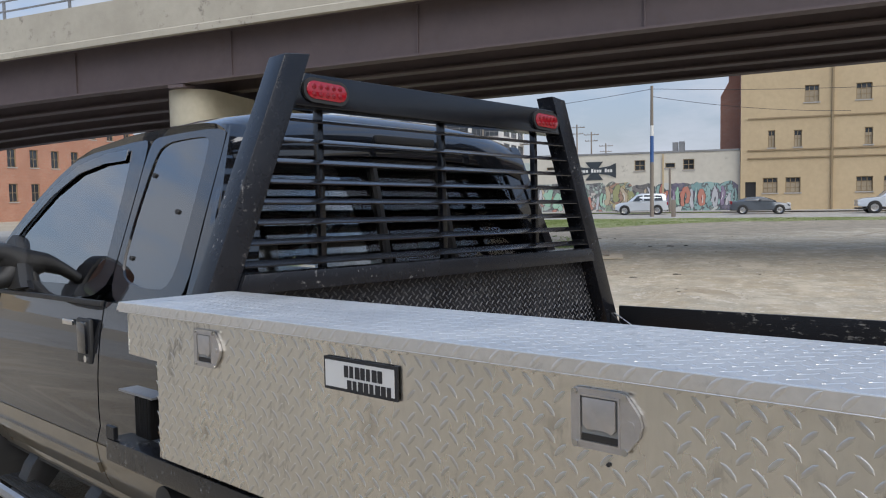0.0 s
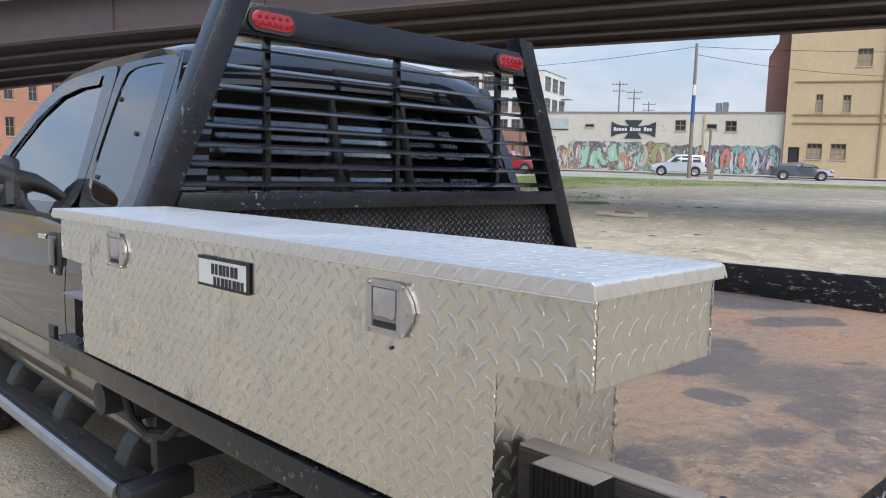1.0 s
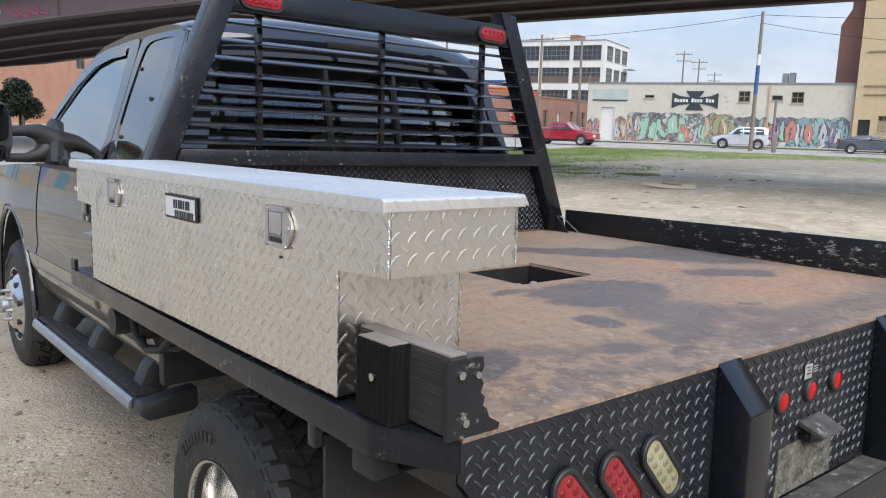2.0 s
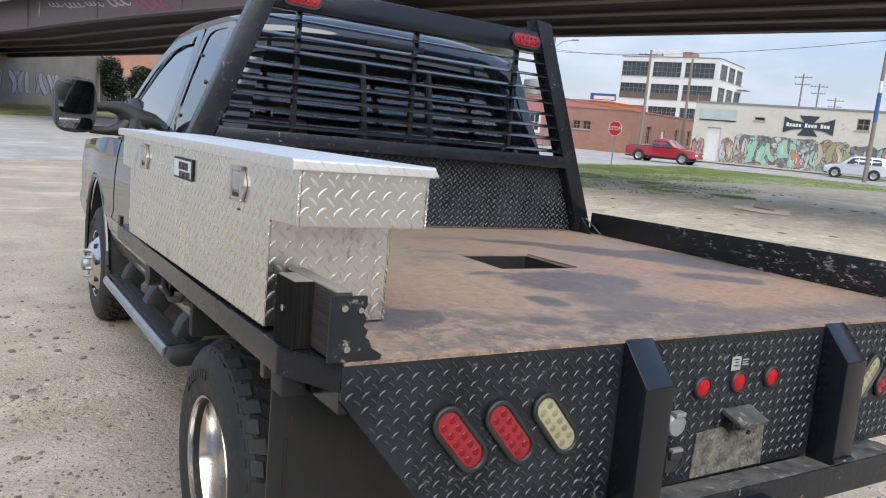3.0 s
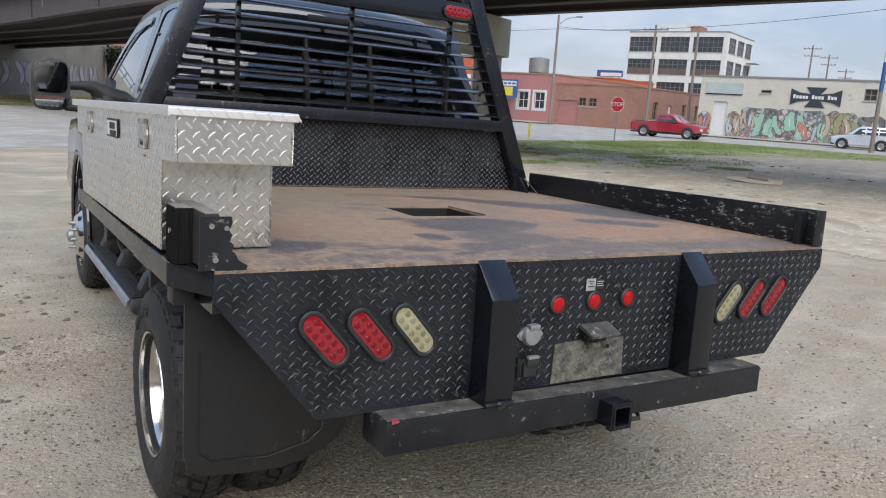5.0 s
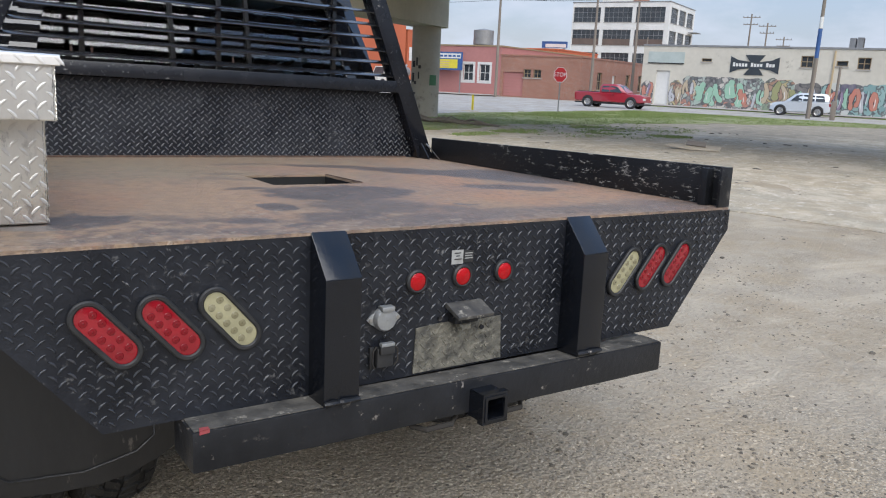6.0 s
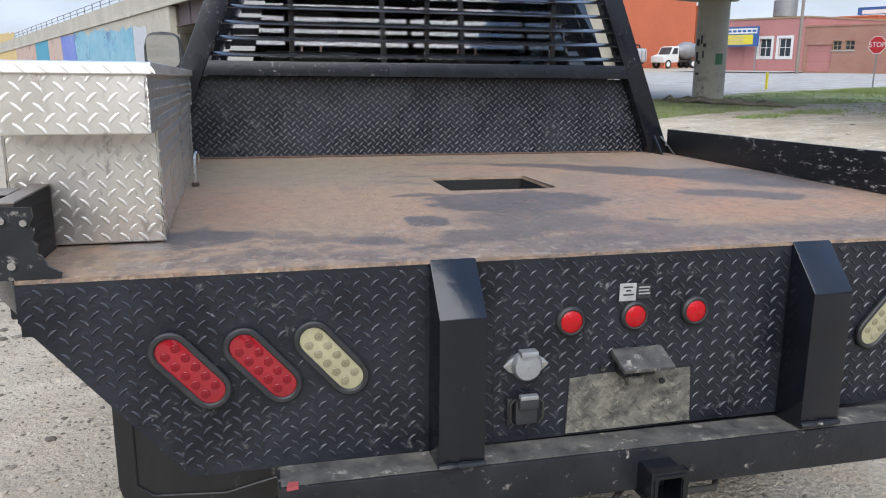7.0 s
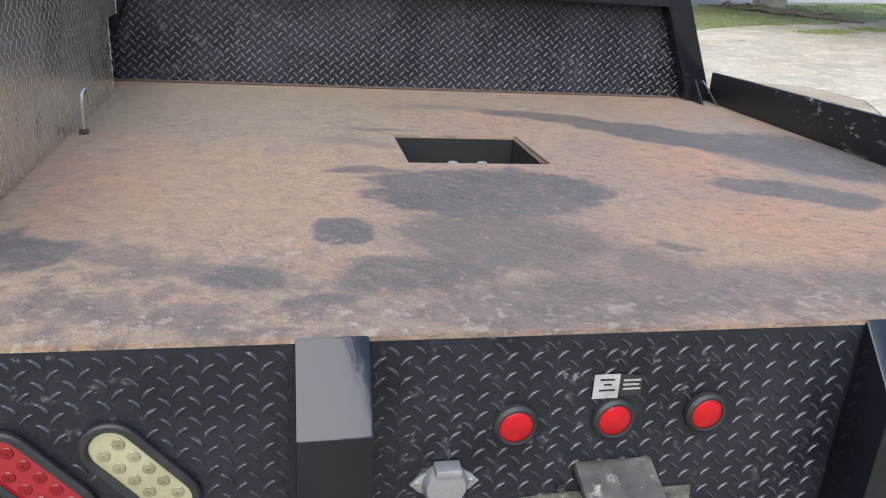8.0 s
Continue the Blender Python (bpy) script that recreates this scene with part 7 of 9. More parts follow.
part("red_tape", new_prism([(-0.742, 0.678), (-0.72, 0.680), (-0.72, 0.689), (-0.742, 0.687)], "y", -0.0905, -0.0885), M["faded_tape"], bump_, smooth=False)
bm = bmesh.new()
hx, hz = 0.032, 0.612
square = lambda r: [(hx - r, hz - r), (hx + r, hz - r), (hx + r, hz + r), (hx - r, hz + r)]
ring_frame(bm, square(0.0385), square(0.027), lambda a, b, d: (a, -0.158 + d, b), 0.33)
bmesh.ops.bevel(bm, geom=list(bm.edges), offset=0.0025, segments=2, affect="EDGES")
recv = part("receiver_tube", bm, M["black"], bed, "square tow receiver tube")
part("receiver_collar", ring_frame(bmesh.new(), square(0.043), square(0.037), lambda a, b, d: (a, -0.155 + d, b), 0.022), M["black"], recv, smooth=False)
part("receiver_stop", new_box(hx - 0.026, hx + 0.026, 0.05, 0.06, hz - 0.026, hz + 0.026), M["ink"], recv, smooth=False)
part("cross_tube", sagged(new_box(-0.45, 0.70, -0.035, 0.05, 0.560, 0.5875, 0.004)), M["black_rough"], bed)
for s in (-1, 1):
    part("chain_loop", tube(bmesh.new(), [(hx + s * 0.05, 0.02, 0.575), (hx + s * 0.055, -0.05, 0.562), (hx + s * 0.085, -0.075, 0.555), (hx + s * 0.165, -0.07, 0.552), (hx + s * 0.19, -0.04, 0.556), (hx + s * 0.18, 0.04, 0.575)], 0.008, 8), M["under"], bed, "bent rod safety-chain loop")

# number-plate recess, sockets and sticker on the skirt
plate = part("plate_recess", new_prism([(-0.140, 0.690), (0.163, 0.690), (0.155, 0.818), (0.07, 0.816), (-0.05, 0.822), (-0.135, 0.816)], "y", -0.006, -0.0025), M["mud"], bed, "mud-caked plate backing", False)
tv, tf = treads(lambda a, b, h: (a, -0.006 - h, b), [(-0.14, 0.695), (0.145, 0.695), (0.135, 0.81), (-0.13, 0.81)], 0.0365, 0.01525, 0.0215, 0.0062, 0.0018)
data_part("tread_pattern", tv, tf, M["mud"], plate, kind="stuff")
lampb = part("plate_lamp", new_prism([(-0.004, 0.862), (-0.07, 0.842), (-0.072, 0.851), (-0.01, 0.876), (-0.003, 0.876)], "x", -0.042, 0.078, 0.002), M["dust"], bed, "dirty black hooded plate lamp")
part("lamp_body", new_box(-0.028, 0.052, -0.035, -0.003, 0.820, 0.850, 0.004), M["black_rough"], lampb)
part("lamp_lens", new_box(-0.012, 0.02, -0.045, -0.008, 0.806, 0.821, 0.003), M["mud"], lampb)
for x, z in ((-0.06, 0.835), (0.085, 0.793), (-0.035, 0.85)):
    part("bolt", disc_solid(bmesh.new(), (x, -0.003, z), "y", 0.007, -0.008, 8), M["black_rough"], plate)
sock = part("trailer_socket", lathe(bmesh.new(), [(0.001, 0.0), (0.033, 0.0), (0.033, 0.012), (0.028, 0.02), (0.001, 0.022)], (-0.237, -0.003, 0.857), "y", 28, -1, closed=False), M["zinc"], bed, "grey round trailer socket with a flip lid")
part("socket_flange", new_prism([(-0.288, 0.857), (-0.276, 0.869), (-0.24, 0.889), (-0.231, 0.889), (-0.198, 0.869), (-0.186, 0.857), (-0.198, 0.845), (-0.237, 0.824), (-0.276, 0.845)], "y", -0.008, -0.0025, 0.0015), M["zinc"], sock)
part("socket_hinge", new_box(-0.255, -0.217, -0.03, -0.004, 0.880, 0.893, 0.003), M["zinc"], sock)
for x in (-0.277, -0.197):
    part("screw", disc_solid(bmesh.new(), (x, -0.008, 0.857), "y", 0.005, -0.003, 8), M["steel"], sock)
sock2 = part("flat_socket", new_box(-0.262, -0.212, -0.022, -0.002, 0.728, 0.782, 0.006), M["plastic"], bed, "black plastic trailer socket")
part("socket_lid", new_box(-0.258, -0.214, -0.032, -0.021, 0.766, 0.790, 0.004), M["plastic"], sock2)
part("socket_hinge", new_box(-0.256, -0.216, -0.034, -0.018, 0.788, 0.797, 0.002), M["zinc"], sock2, "grey metal hinge")
for x, q in ((-0.262, -1), (-0.212, 1)):
    part("spring_wire", tube(bmesh.new(), [(x, -0.016, 0.786), (x + q * 0.012, -0.02, 0.775), (x + q * 0.013, -0.02, 0.742), (x + q * 0.004, -0.016, 0.728)], 0.0022, 6), M["under"], sock2)
part("socket_tab", new_box(-0.278, -0.266, -0.012, -0.002, 0.725, 0.785, 0.003), M["plastic"], sock2)
st = part("sticker", new_prism([(-0.029, 0.982), (0.010, 0.982), (0.010, 1.021), (-0.029, 1.021)], "y", -0.0056, -0.0048), M["sticker"], bed, "small white and grey maker's sticker", False)
part("sticker_grey", new_prism([(0.011, 0.985), (0.045, 0.985), (0.045, 1.017), (0.011, 1.021)], "y", -0.0056, -0.0048), M["grommet"], st, smooth=False)
for k, (x0, x1, z) in enumerate(((-0.020, 0.002, 1.011), (-0.014, -0.002, 1.003), (-0.02, 0.004, 0.994), (0.016, 0.042, 1.009), (0.016, 0.040, 1.002), (0.016, 0.043, 0.995))):
    part("print_bar", new_prism([(x0, z), (x1, z), (x1, z + 0.003), (x0, z + 0.003)], "y", -0.0062, -0.0057), M["ink"] if k < 3 else M["sticker"], st, smooth=False)

# headache rack
RY0, RY1 = 1.89, 1.978
rack = thing("headache_rack", "black steel louvred headache rack standing on the flatbed behind the cab", "headache rack", TRUCK, (0, 2.0, 1.094))
inner_x = lambda z: 1.097 - 0.402 * (z - 1.094)
for s in (-1, 1):
    up = [(s * inner_x(1.118), 1.118), (s * (inner_x(1.118) + 0.098), 1.118), (s * (inner_x(2.19) + 0.092), 2.19), (s * inner_x(2.2), 2.2)]
    part("upright", new_prism(up, "y", RY0, RY1, 0.005), M["black_chip"], rack, "leaning black box-section upright")
tb = [(-(inner_x(2.035) - 0.002), 2.035), (inner_x(2.035) - 0.002, 2.035), (inner_x(2.14) - 0.002, 2.14), (-(inner_x(2.14) - 0.002), 2.14)]
part("top_bar", new_prism(tb, "y", RY0 + 0.006, RY1 - 0.005, 0.006), M["black"], rack)
lb = [(-(inner_x(1.462) - 0.002), 1.462), (inner_x(1.462) - 0.002, 1.462), (inner_x(1.522) - 0.002, 1.522), (-(inner_x(1.522) - 0.002), 1.522)]
part("lower_bar", new_prism(lb, "y", RY0 - 0.014, RY1 - 0.02, 0.005), M["black_chip"], rack)
pp = [(-(inner_x(1.119) + 0.02), 1.119), (inner_x(1.119) + 0.02, 1.119), (inner_x(1.46), 1.46), (-inner_x(1.46), 1.46)]
panel = part("tread_panel", new_prism(pp, "y", RY1 - 0.022, RY1 - 0.014), M["plate"], rack, "black tread-plate panel", False)
tv, tf = treads(lambda a, b, h: (a, RY1 - 0.022 - h, b), pp, 0.0365, 0.01525, 0.0245, 0.0066, 0.0026)
data_part("tread_pattern", tv, tf, M["tread_worn"], panel, kind="stuff")
part("panel_seam_weld", tube(bmesh.new(), [(-1.04, RY1 - 0.03, 1.120), (0, RY1 - 0.031, 1.121), (1.04, RY1 - 0.03, 1.120)], 0.006, 6), M["rust"], panel)
for x in (-0.583, 0.0, 0.590):
    part("louvre_post", new_box(x - 0.011, x + 0.011, RY0 + 0.051, RY1 - 0.012, 1.52, 2.037, 0.002), M["black"], rack)
for z in (1.997, 1.932, 1.866, 1.803, 1.741, 1.678, 1.617, 1.552):
    hw = inner_x(z) - 0.001
    part("louvre", new_prism([(RY0 + 0.002, z - 0.0095), (RY0 + 0.0040, z - 0.0132), (RY0 + 0.0480, z + 0.0036), (RY0 + 0.0465, z + 0.0074)], "x", -hw, hw, 0.001), M["louvre"], rack, "tilted flat louvre bar")
for x in (-0.597, 0.597):
    lamp = tagged(thing_part("rack_lamp", rack), "red oval lamp on the rack")
    put = lambda a, b, d: (a, RY0 + 0.004 - d, b)
    part("grommet", ring_frame(bmesh.new(), stadium(x, 2.086, 0.182, 0.078, -2), stadium(x, 2.086, 0.158, 0.054, -2), put, 0.010), M["grommet"], lamp)
    part("lens", new_prism(stadium(x, 2.086, 0.16, 0.056, -2), "y", RY0 - 0.009, RY0 + 0.004, 0.003), M["red_lens"], lamp)
    for i in range(5):
        for j in (-1, 1):
            part("led_cup", lathe(bmesh.new(), [(0.001, 0.0002), (0.0085, 0.0004), (0.0075, 0.0014), (0.0035, 0.0016), (0.001, 0.0024)], (x - 0.052 + 0.026 * i, RY0 - 0.0092, 2.086 + 0.0125 * j), "y", 14, -1), M["red_dark"], lamp)
# cab-side catch seen on the uprights' inner edge, and the stay wire
part("stay_wire", tube(bmesh.new(), [(1.135, 1.965, 1.238), (1.14, 1.86, 1.178), (1.145, 1.765, 1.119)], 0.0032, 6), M["steel"], bed, "thin bright stay wire")
part("gusset", new_prism([(RY0 - 0.09, 1.117), (RY0 - 0.002, 1.118), (RY0 - 0.002, 1.20)], "x", 1.10, 1.108), M["black_rough"], bed, smooth=False)

# right-hand side rail and rub rails
side = part("side_rail", new_prism([(0.006, 1.094), (1.885, 1.1175), (1.885, 1.230), (0.006, 1.236)], "x", 1.168, 1.186, 0.003), M["chipped"], bed, "chipped black steel side rail")
part("rail_end", new_box(1.128, 1.190, -0.004, 0.0055, 1.095, 1.236, 0.002), M["black_rough"], side)
part("rail_end_post", new_box(1.126, 1.167, 0.055, 0.085, 1.095, 1.228, 0.003), M["black_rough"], side)
for s in (-1, 1):
    out = 1.268 if s < 0 else 1.215
    rub = [(s * 1.192, 0.0), (s * out, 0.15), (s * out, 2.06), (s * 1.192, 2.06)]
    part("rub_rail", new_prism(rub, "z", 1.028, 1.090, 0.006), M["black_chip"], bed, "black rub rail along the bed edge")
    part("bed_edge", new_box(*sorted((s * 1.10, s * 1.191)), 0.01, 2.05, 0.985, 1.077), M["black"], bed, smooth=False)
    part("stake_pocket", new_box(*sorted((s * 1.195, s * 1.25)), 0.16, 0.23, 0.975, 1.027, 0.006), M["black_rough"], bed)
    part("corner_gusset", new_prism([(s * 1.19, 1.027), (s * 1.19, 0.985), (s * 1.08, 0.95), (s * 1.08, 1.027)], "y", 0.02, 0.14), M["well"], bed, smooth=False)
    part("wheel_guard", new_box(*sorted((s * 1.12, s * 1.2)), 0.52, 0.58, 0.99, 1.027, 0.005), M["black_rough"], bed)

# ---------------------------------------------------------------- tool box on the bed
box_ = thing("tool_box", "long aluminium tread-plate truck tool box standing on the flatbed", "tool box", TRUCK @ pose(-1.27, 0.106, 1.0985) @ pose(0, 0, 0, 0.35, 0, 1.08) @ pose(1.27, -0.106, -1.0945), (-1.11, 1.0, 1.094))
X0, X1 = -1.256, -0.962
OUT = [(0.118, 1.332), (0.268, 1.332), (0.268, 1.0945), (1.697, 1.0945), (1.697, 1.332), (1.842, 1.332), (1.842, 1.448), (0.118, 1.448)]
body = part("body", new_prism(OUT, "x", X0, X1, 0.003), M["alu"], box_, "bright aluminium tread-plate body", False)
kw = dict(pitch=0.0365, row=0.0188, length=0.0285, width=0.0076, height=0.00085, bend=0.04)
kw_low = dict(kw, height=0.0008)
kw = dict(kw, height=0.0005)
avoid = lambda a, b: not ((0.40 < a < 0.54 or 1.39 < a < 1.53) and 1.33 < b < 1.445) and not (0.855 < a < 1.065 and 1.345 < b < 1.42)
faces_ = [(lambda a, b, h: (X0 - h, a, b), OUT, avoid), (lambda a, b, h: (X1 + h, a, b), OUT, None)]
for y, sgn, z0, z1 in ((0.118, -1, 1.335, 1.446), (0.268, -1, 1.097, 1.330), (1.842, 1, 1.335, 1.446), (1.697, 1, 1.097, 1.330)):
    faces_.append((lambda a, b, h, y=y, sgn=sgn: (a, y + sgn * h, b), [(X0 + 0.004, z0), (X1 - 0.004, z0), (X1 - 0.004, z1), (X0 + 0.004, z1)], None))
faces_.append((lambda a, b, h: (a, b, 1.332 - h), [(X0 + 0.004, 0.12), (X1 - 0.004, 0.12), (X1 - 0.004, 0.266), (X0 + 0.004, 0.266)], None))
allv, allf = [], []
for place, poly, keep in faces_:
    v, f = treads(place, poly, keep=keep, **(kw_low if poly is OUT else kw))
    n = len(allv)
    allv += v
    allf += [tuple(i + n for i in q) for q in f]
data_part("tread_pattern", allv, allf, M["alu_ridge"], body, kind="stuff")
rng = random.Random(77)
for y in (0.118, 0.268, 1.697, 1.842):
    for x in (X0, X1):
        lo_, hi_ = (1.333, 1.446) if y in (0.118, 1.842) else (1.096, 1.331)
        ks = range(41)
        out_ = -1 if y < 1 else 1
        path_ = [(x + rng.uniform(-0.0007, 0.0007), y + out_ * rng.uniform(-0.0005, 0.0015), lo_ + (hi_ - lo_) * k / 40) for k in ks]
        part("weld_seam", tube(bmesh.new(), path_, [rng.uniform(0.0006, 0.0016) for k in ks], 6), M["alu"], body, "rough weld bead")
        side_ = -1 if x == X0 else 1
        part("seam_gap", tube(bmesh.new(), [(x + side_ * 0.0006 - side_ * 0.005, q[1] + out_ * 0.0004, q[2]) for q in path_], [rng.uniform(0.0001, 0.0006) for k in ks], 5), M["under"], body, "dark gap along the weld")
lid = part("lid", new_prism([(0.106, 1.444), (1.854, 1.444), (1.854, 1.463), (1.848, 1.467), (0.112, 1.467), (0.106, 1.463)], "x", -1.276, -0.952, 0.002), M["alu_lid"], box_, "overhanging tread-plate lid", False)
allv, allf = [], []
for place, poly in ((lambda a, b, h: (a, b, 1.467 + h), [(-1.272, 0.112), (-0.956, 0.112), (-0.956, 1.848), (-1.272, 1.848)]), (lambda a, b, h: (-1.276 - h, a, b), [(0.108, 1.445), (1.852, 1.445), (1.852, 1.463), (0.108, 1.463)]), (lambda a, b, h: (a, 0.106 - h, b), [(-1.274, 1.445), (-0.954, 1.445), (-0.954, 1.463), (-1.274, 1.463)]), (lambda a, b, h: (-0.952 + h, a, b), [(0.108, 1.445), (1.852, 1.445), (1.852, 1.463), (0.108, 1.463)])):
    v, f = treads(place, poly, **dict(kw, height=0.0006))
    n = len(allv)
    allv += v
    allf += [tuple(i + n for i in q) for q in f]
data_part("tread_pattern", allv, allf, M["alu_lid"], lid, kind="stuff")
part("lid_hem", tube(bmesh.new(), [(-1.274, 0.108, 1.4435), (-1.274, 1.852, 1.4435)], 0.002, 6), M["alu_lid"], lid)
for yc in (0.468, 1.458):
    zc = 1.384
    arc_ = [(yc - 0.016, zc + 0.041), (yc - 0.022, zc + 0.0405), (yc - 0.028, zc + 0.037), (yc - 0.037, zc + 0.026), (yc - 0.046, zc + 0.014), (yc - 0.050, zc), (yc - 0.046, zc - 0.014), (yc - 0.037, zc - 0.026), (yc - 0.028, zc - 0.037), (yc - 0.022, zc - 0.0405), (yc - 0.016, zc - 0.041)]
    fp = [(yc + 0.050, zc + 0.041)] + arc_ + [(yc + 0.050, zc - 0.041), (yc + 0.056, zc - 0.035), (yc + 0.056, zc + 0.035)]
    hole = [(yc + 0.040, zc + 0.032)] + [(yc - 0.018, zc + (b - zc) * 0.032 / 0.041) for a, b in arc_] + [(yc + 0.040, zc - 0.032), (yc + 0.042, zc - 0.030), (yc + 0.042, zc + 0.030)]
    latch = part("paddle_latch", ring_frame(bmesh.new(), fp, hole, lambda a, b, d: (X0 - 0.007 + d, a, b), 0.006), M["latch"], box_, "recessed dull stainless paddle latch", False)
    part("latch_bezel", ring_frame(bmesh.new(), [(yc - 0.0195, zc - 0.0335), (yc + 0.0435, zc - 0.0335), (yc + 0.0435, zc + 0.0335), (yc - 0.0195, zc + 0.0335)], [(yc - 0.0165, zc - 0.0305), (yc + 0.0405, zc - 0.0305), (yc + 0.0405, zc + 0.0305), (yc - 0.0165, zc + 0.0305)], lambda a, b, d: (X0 - 0.0085 + d, a, b), 0.0045), M["latch"], latch, smooth=False)
    part("latch_cup", new_box(X0 - 0.004, X0 - 0.002, yc - 0.0175, yc + 0.0415, zc - 0.0315, zc + 0.0315), M["zinc"], latch, smooth=False)
    part("cup_dark_strip", new_box(X0 - 0.0052, X0 - 0.0041, yc - 0.016, yc + 0.040, zc - 0.030, zc - 0.021), M["under"], latch, "dark strip along the foot of the latch recess", False)
    part("paddle", new_prism([(yc - 0.013, zc + 0.029), (yc - 0.013, zc - 0.010), (yc - 0.006, zc - 0.017), (yc + 0.004, zc - 0.012), (yc + 0.020, zc - 0.012), (yc + 0.030, zc - 0.015), (yc + 0.037, zc - 0.008), (yc + 0.037, zc + 0.029)], "x", X0 - 0.0088, X0 - 0.0055, 0.001), M["latch"], latch)
    part("lock_barrel", disc_solid(bmesh.new(), (X0 - 0.006, yc - 0.034, zc), "x", 0.006, -0.003, 14), M["latch"], latch)
    for a, b in ((yc - 0.026, zc + 0.036), (yc + 0.049, zc + 0.036), (yc + 0.049, zc - 0.036), (yc - 0.026, zc - 0.036)):
        part("rivet", disc_solid(bmesh.new(), (X0 - 0.007, a, b), "x", 0.0045, -0.003, 10), M["steel"], latch)
y0, y1, z0, z1 = 0.864, 1.056, 1.352, 1.412
badge = part("maker_badge", new_prism([(y0, z0), (y1, z0), (y1, z1), (y0, z1)], "x", X0 - 0.0068, X0 - 0.002, 0.0012), M["ink"], box_, "white maker's badge with dark bars of lettering", False)
part("badge_face", new_prism([(y0 + 0.006, z0 + 0.006), (y1 - 0.005, z0 + 0.006), (y1 - 0.005, z1 - 0.006), (y0 + 0.006, z1 - 0.006)], "x", X0 - 0.0076, X0 - 0.007), M["white"], badge, smooth=False)
for z, n, ya in ((1.3885, 7, 0.998), (1.3630, 8, 0.990)):
    for k in range(n):
        ww = (0.0112, 0.0098, 0.0122)[k % 3]
        part("lettering_bar", new_prism([(ya - k * 0.0146 - ww, z - 0.0095), (ya - k * 0.0146, z - 0.0095), (ya - k * 0.0146, z + 0.0115), (ya - k * 0.0146 - ww, z + 0.0115)], "x", X0 - 0.0084, X0 - 0.0077), M["ink"], badge, smooth=False)
# black dot stands in for the dark of a small drain hole
part("drain_hole_dot", disc_solid(bmesh.new(), (X0 - 0.001, 0.47, 1.325), "x", 0.003, -0.002, 8), M["ink"], box_)

# tie-down hook on the deck beside the box
eye = thing("eye_bolt", "bent bright steel tie-down hook standing on the deck", "tie-down", TRUCK @ pose(-0.033, -0.045, 0.0138), (-0.915, 1.175, 1.094))
part("hook_rod", tube(bmesh.new(), [(-0.918, 1.172, 1.094), (-0.918, 1.172, 1.17), (-0.916, 1.178, 1.192), (-0.912, 1.19, 1.20), (-0.908, 1.20, 1.19), (-0.907, 1.203, 1.165)], 0.0055, 8), M["steel"], eye)
part("hook_nut", disc_solid(bmesh.new(), (-0.918, 1.172, 1.094), "z", 0.012, 0.012, 6), M["rust"], eye)

# timber and steel remains of the left sideboard
def stub(name, label, yb0, yb1, parts):
    ob = thing(name, label, "side board", TRUCK, (-1.21, (yb0 + yb1) / 2, 1.091))
    for nm, bm, mt, lb in parts:
        part(nm, bm, mt, ob, lb, False)
    return ob


stub("board_stub", "black weathered wooden sideboard stub bolted at the bed corner", 0.0, 0.26, [
    ("plank", new_box(-1.214, -1.178, 0.004, 0.262, 1.0945, 1.226, 0.004), M["wood_side"], "dark weathered plank end"),
    ("plank_top", new_box(-1.213, -1.179, 0.006, 0.260, 1.2262, 1.231, 0.002), M["wood_top"], "grey weathered top edge"),
    ("stake_block", new_prism([(-1.2145, 0.108)] + [(-1.2585 + (0.0, 0.0035, 0.001, 0.0045)[k % 4], 0.108 + 0.004 * k) for k in range(25)] + [(-1.2145, 0.204)], "z", 1.092, 1.228), M["wood"], "upright grooved wooden stake block"),
    ("stake_top", new_box(-1.256, -1.216, 0.110, 0.202, 1.2282, 1.231, 0.001), M["wood_top"], ""),
    ("bolt", disc_solid(bmesh.new(), (-1.258, 0.152, 1.168), "x", 0.007, -0.005, 12), M["steel"], "bright bolt head"),
    ("bolt", disc_solid(bmesh.new(), (-1.178, 0.06, 1.17), "x", 0.006, 0.012, 8), M["steel"], ""),
    ("end_plate", new_prism([(-1.226, 1.094), (-1.115, 1.094), (-1.112, 1.104), (-1.135, 1.118), (-1.142, 1.135), (-1.150, 1.14), (-1.146, 1.155), (-1.156, 1.163), (-1.150, 1.178), (-1.158, 1.19), (-1.150, 1.205), (-1.152, 1.222), (-1.226, 1.222)], "y", -0.004, 0.003), M["black_rough"], "torch-cut black steel end plate"),
    ("plate_bolt", disc_solid(bmesh.new(), (-1.20, -0.004, 1.20), "y", 0.007, -0.006, 8), M["steel"], ""),
    ("plate_bolt", disc_solid(bmesh.new(), (-1.165, -0.004, 1.195), "y", 0.006, -0.005, 8), M["steel"], ""),
    ("plate_bolt", disc_solid(bmesh.new(), (-1.19, -0.004, 1.12), "y", 0.007, -0.006, 8), M["steel"], "")])
stub("board_stub", "black weathered wooden stake with a flat steel strap on top", 1.9, 2.1, [
    ("stake_block", new_box(-1.212, -1.165, 1.905, 1.995, 1.0945, 1.205, 0.004), M["wood"], "upright wooden stake block"),
    ("strap", new_prism([(1.885, 1.208), (2.085, 1.208), (2.085, 1.214), (1.885, 1.214)], "x", -1.215, -1.16), M["metal_grey"], "flat grey steel strap"),
    ("pocket_wall", new_box(-1.266, -1.253, 2.01, 2.06, 1.0905, 1.125, 0.002), M["black_rough"], "")])
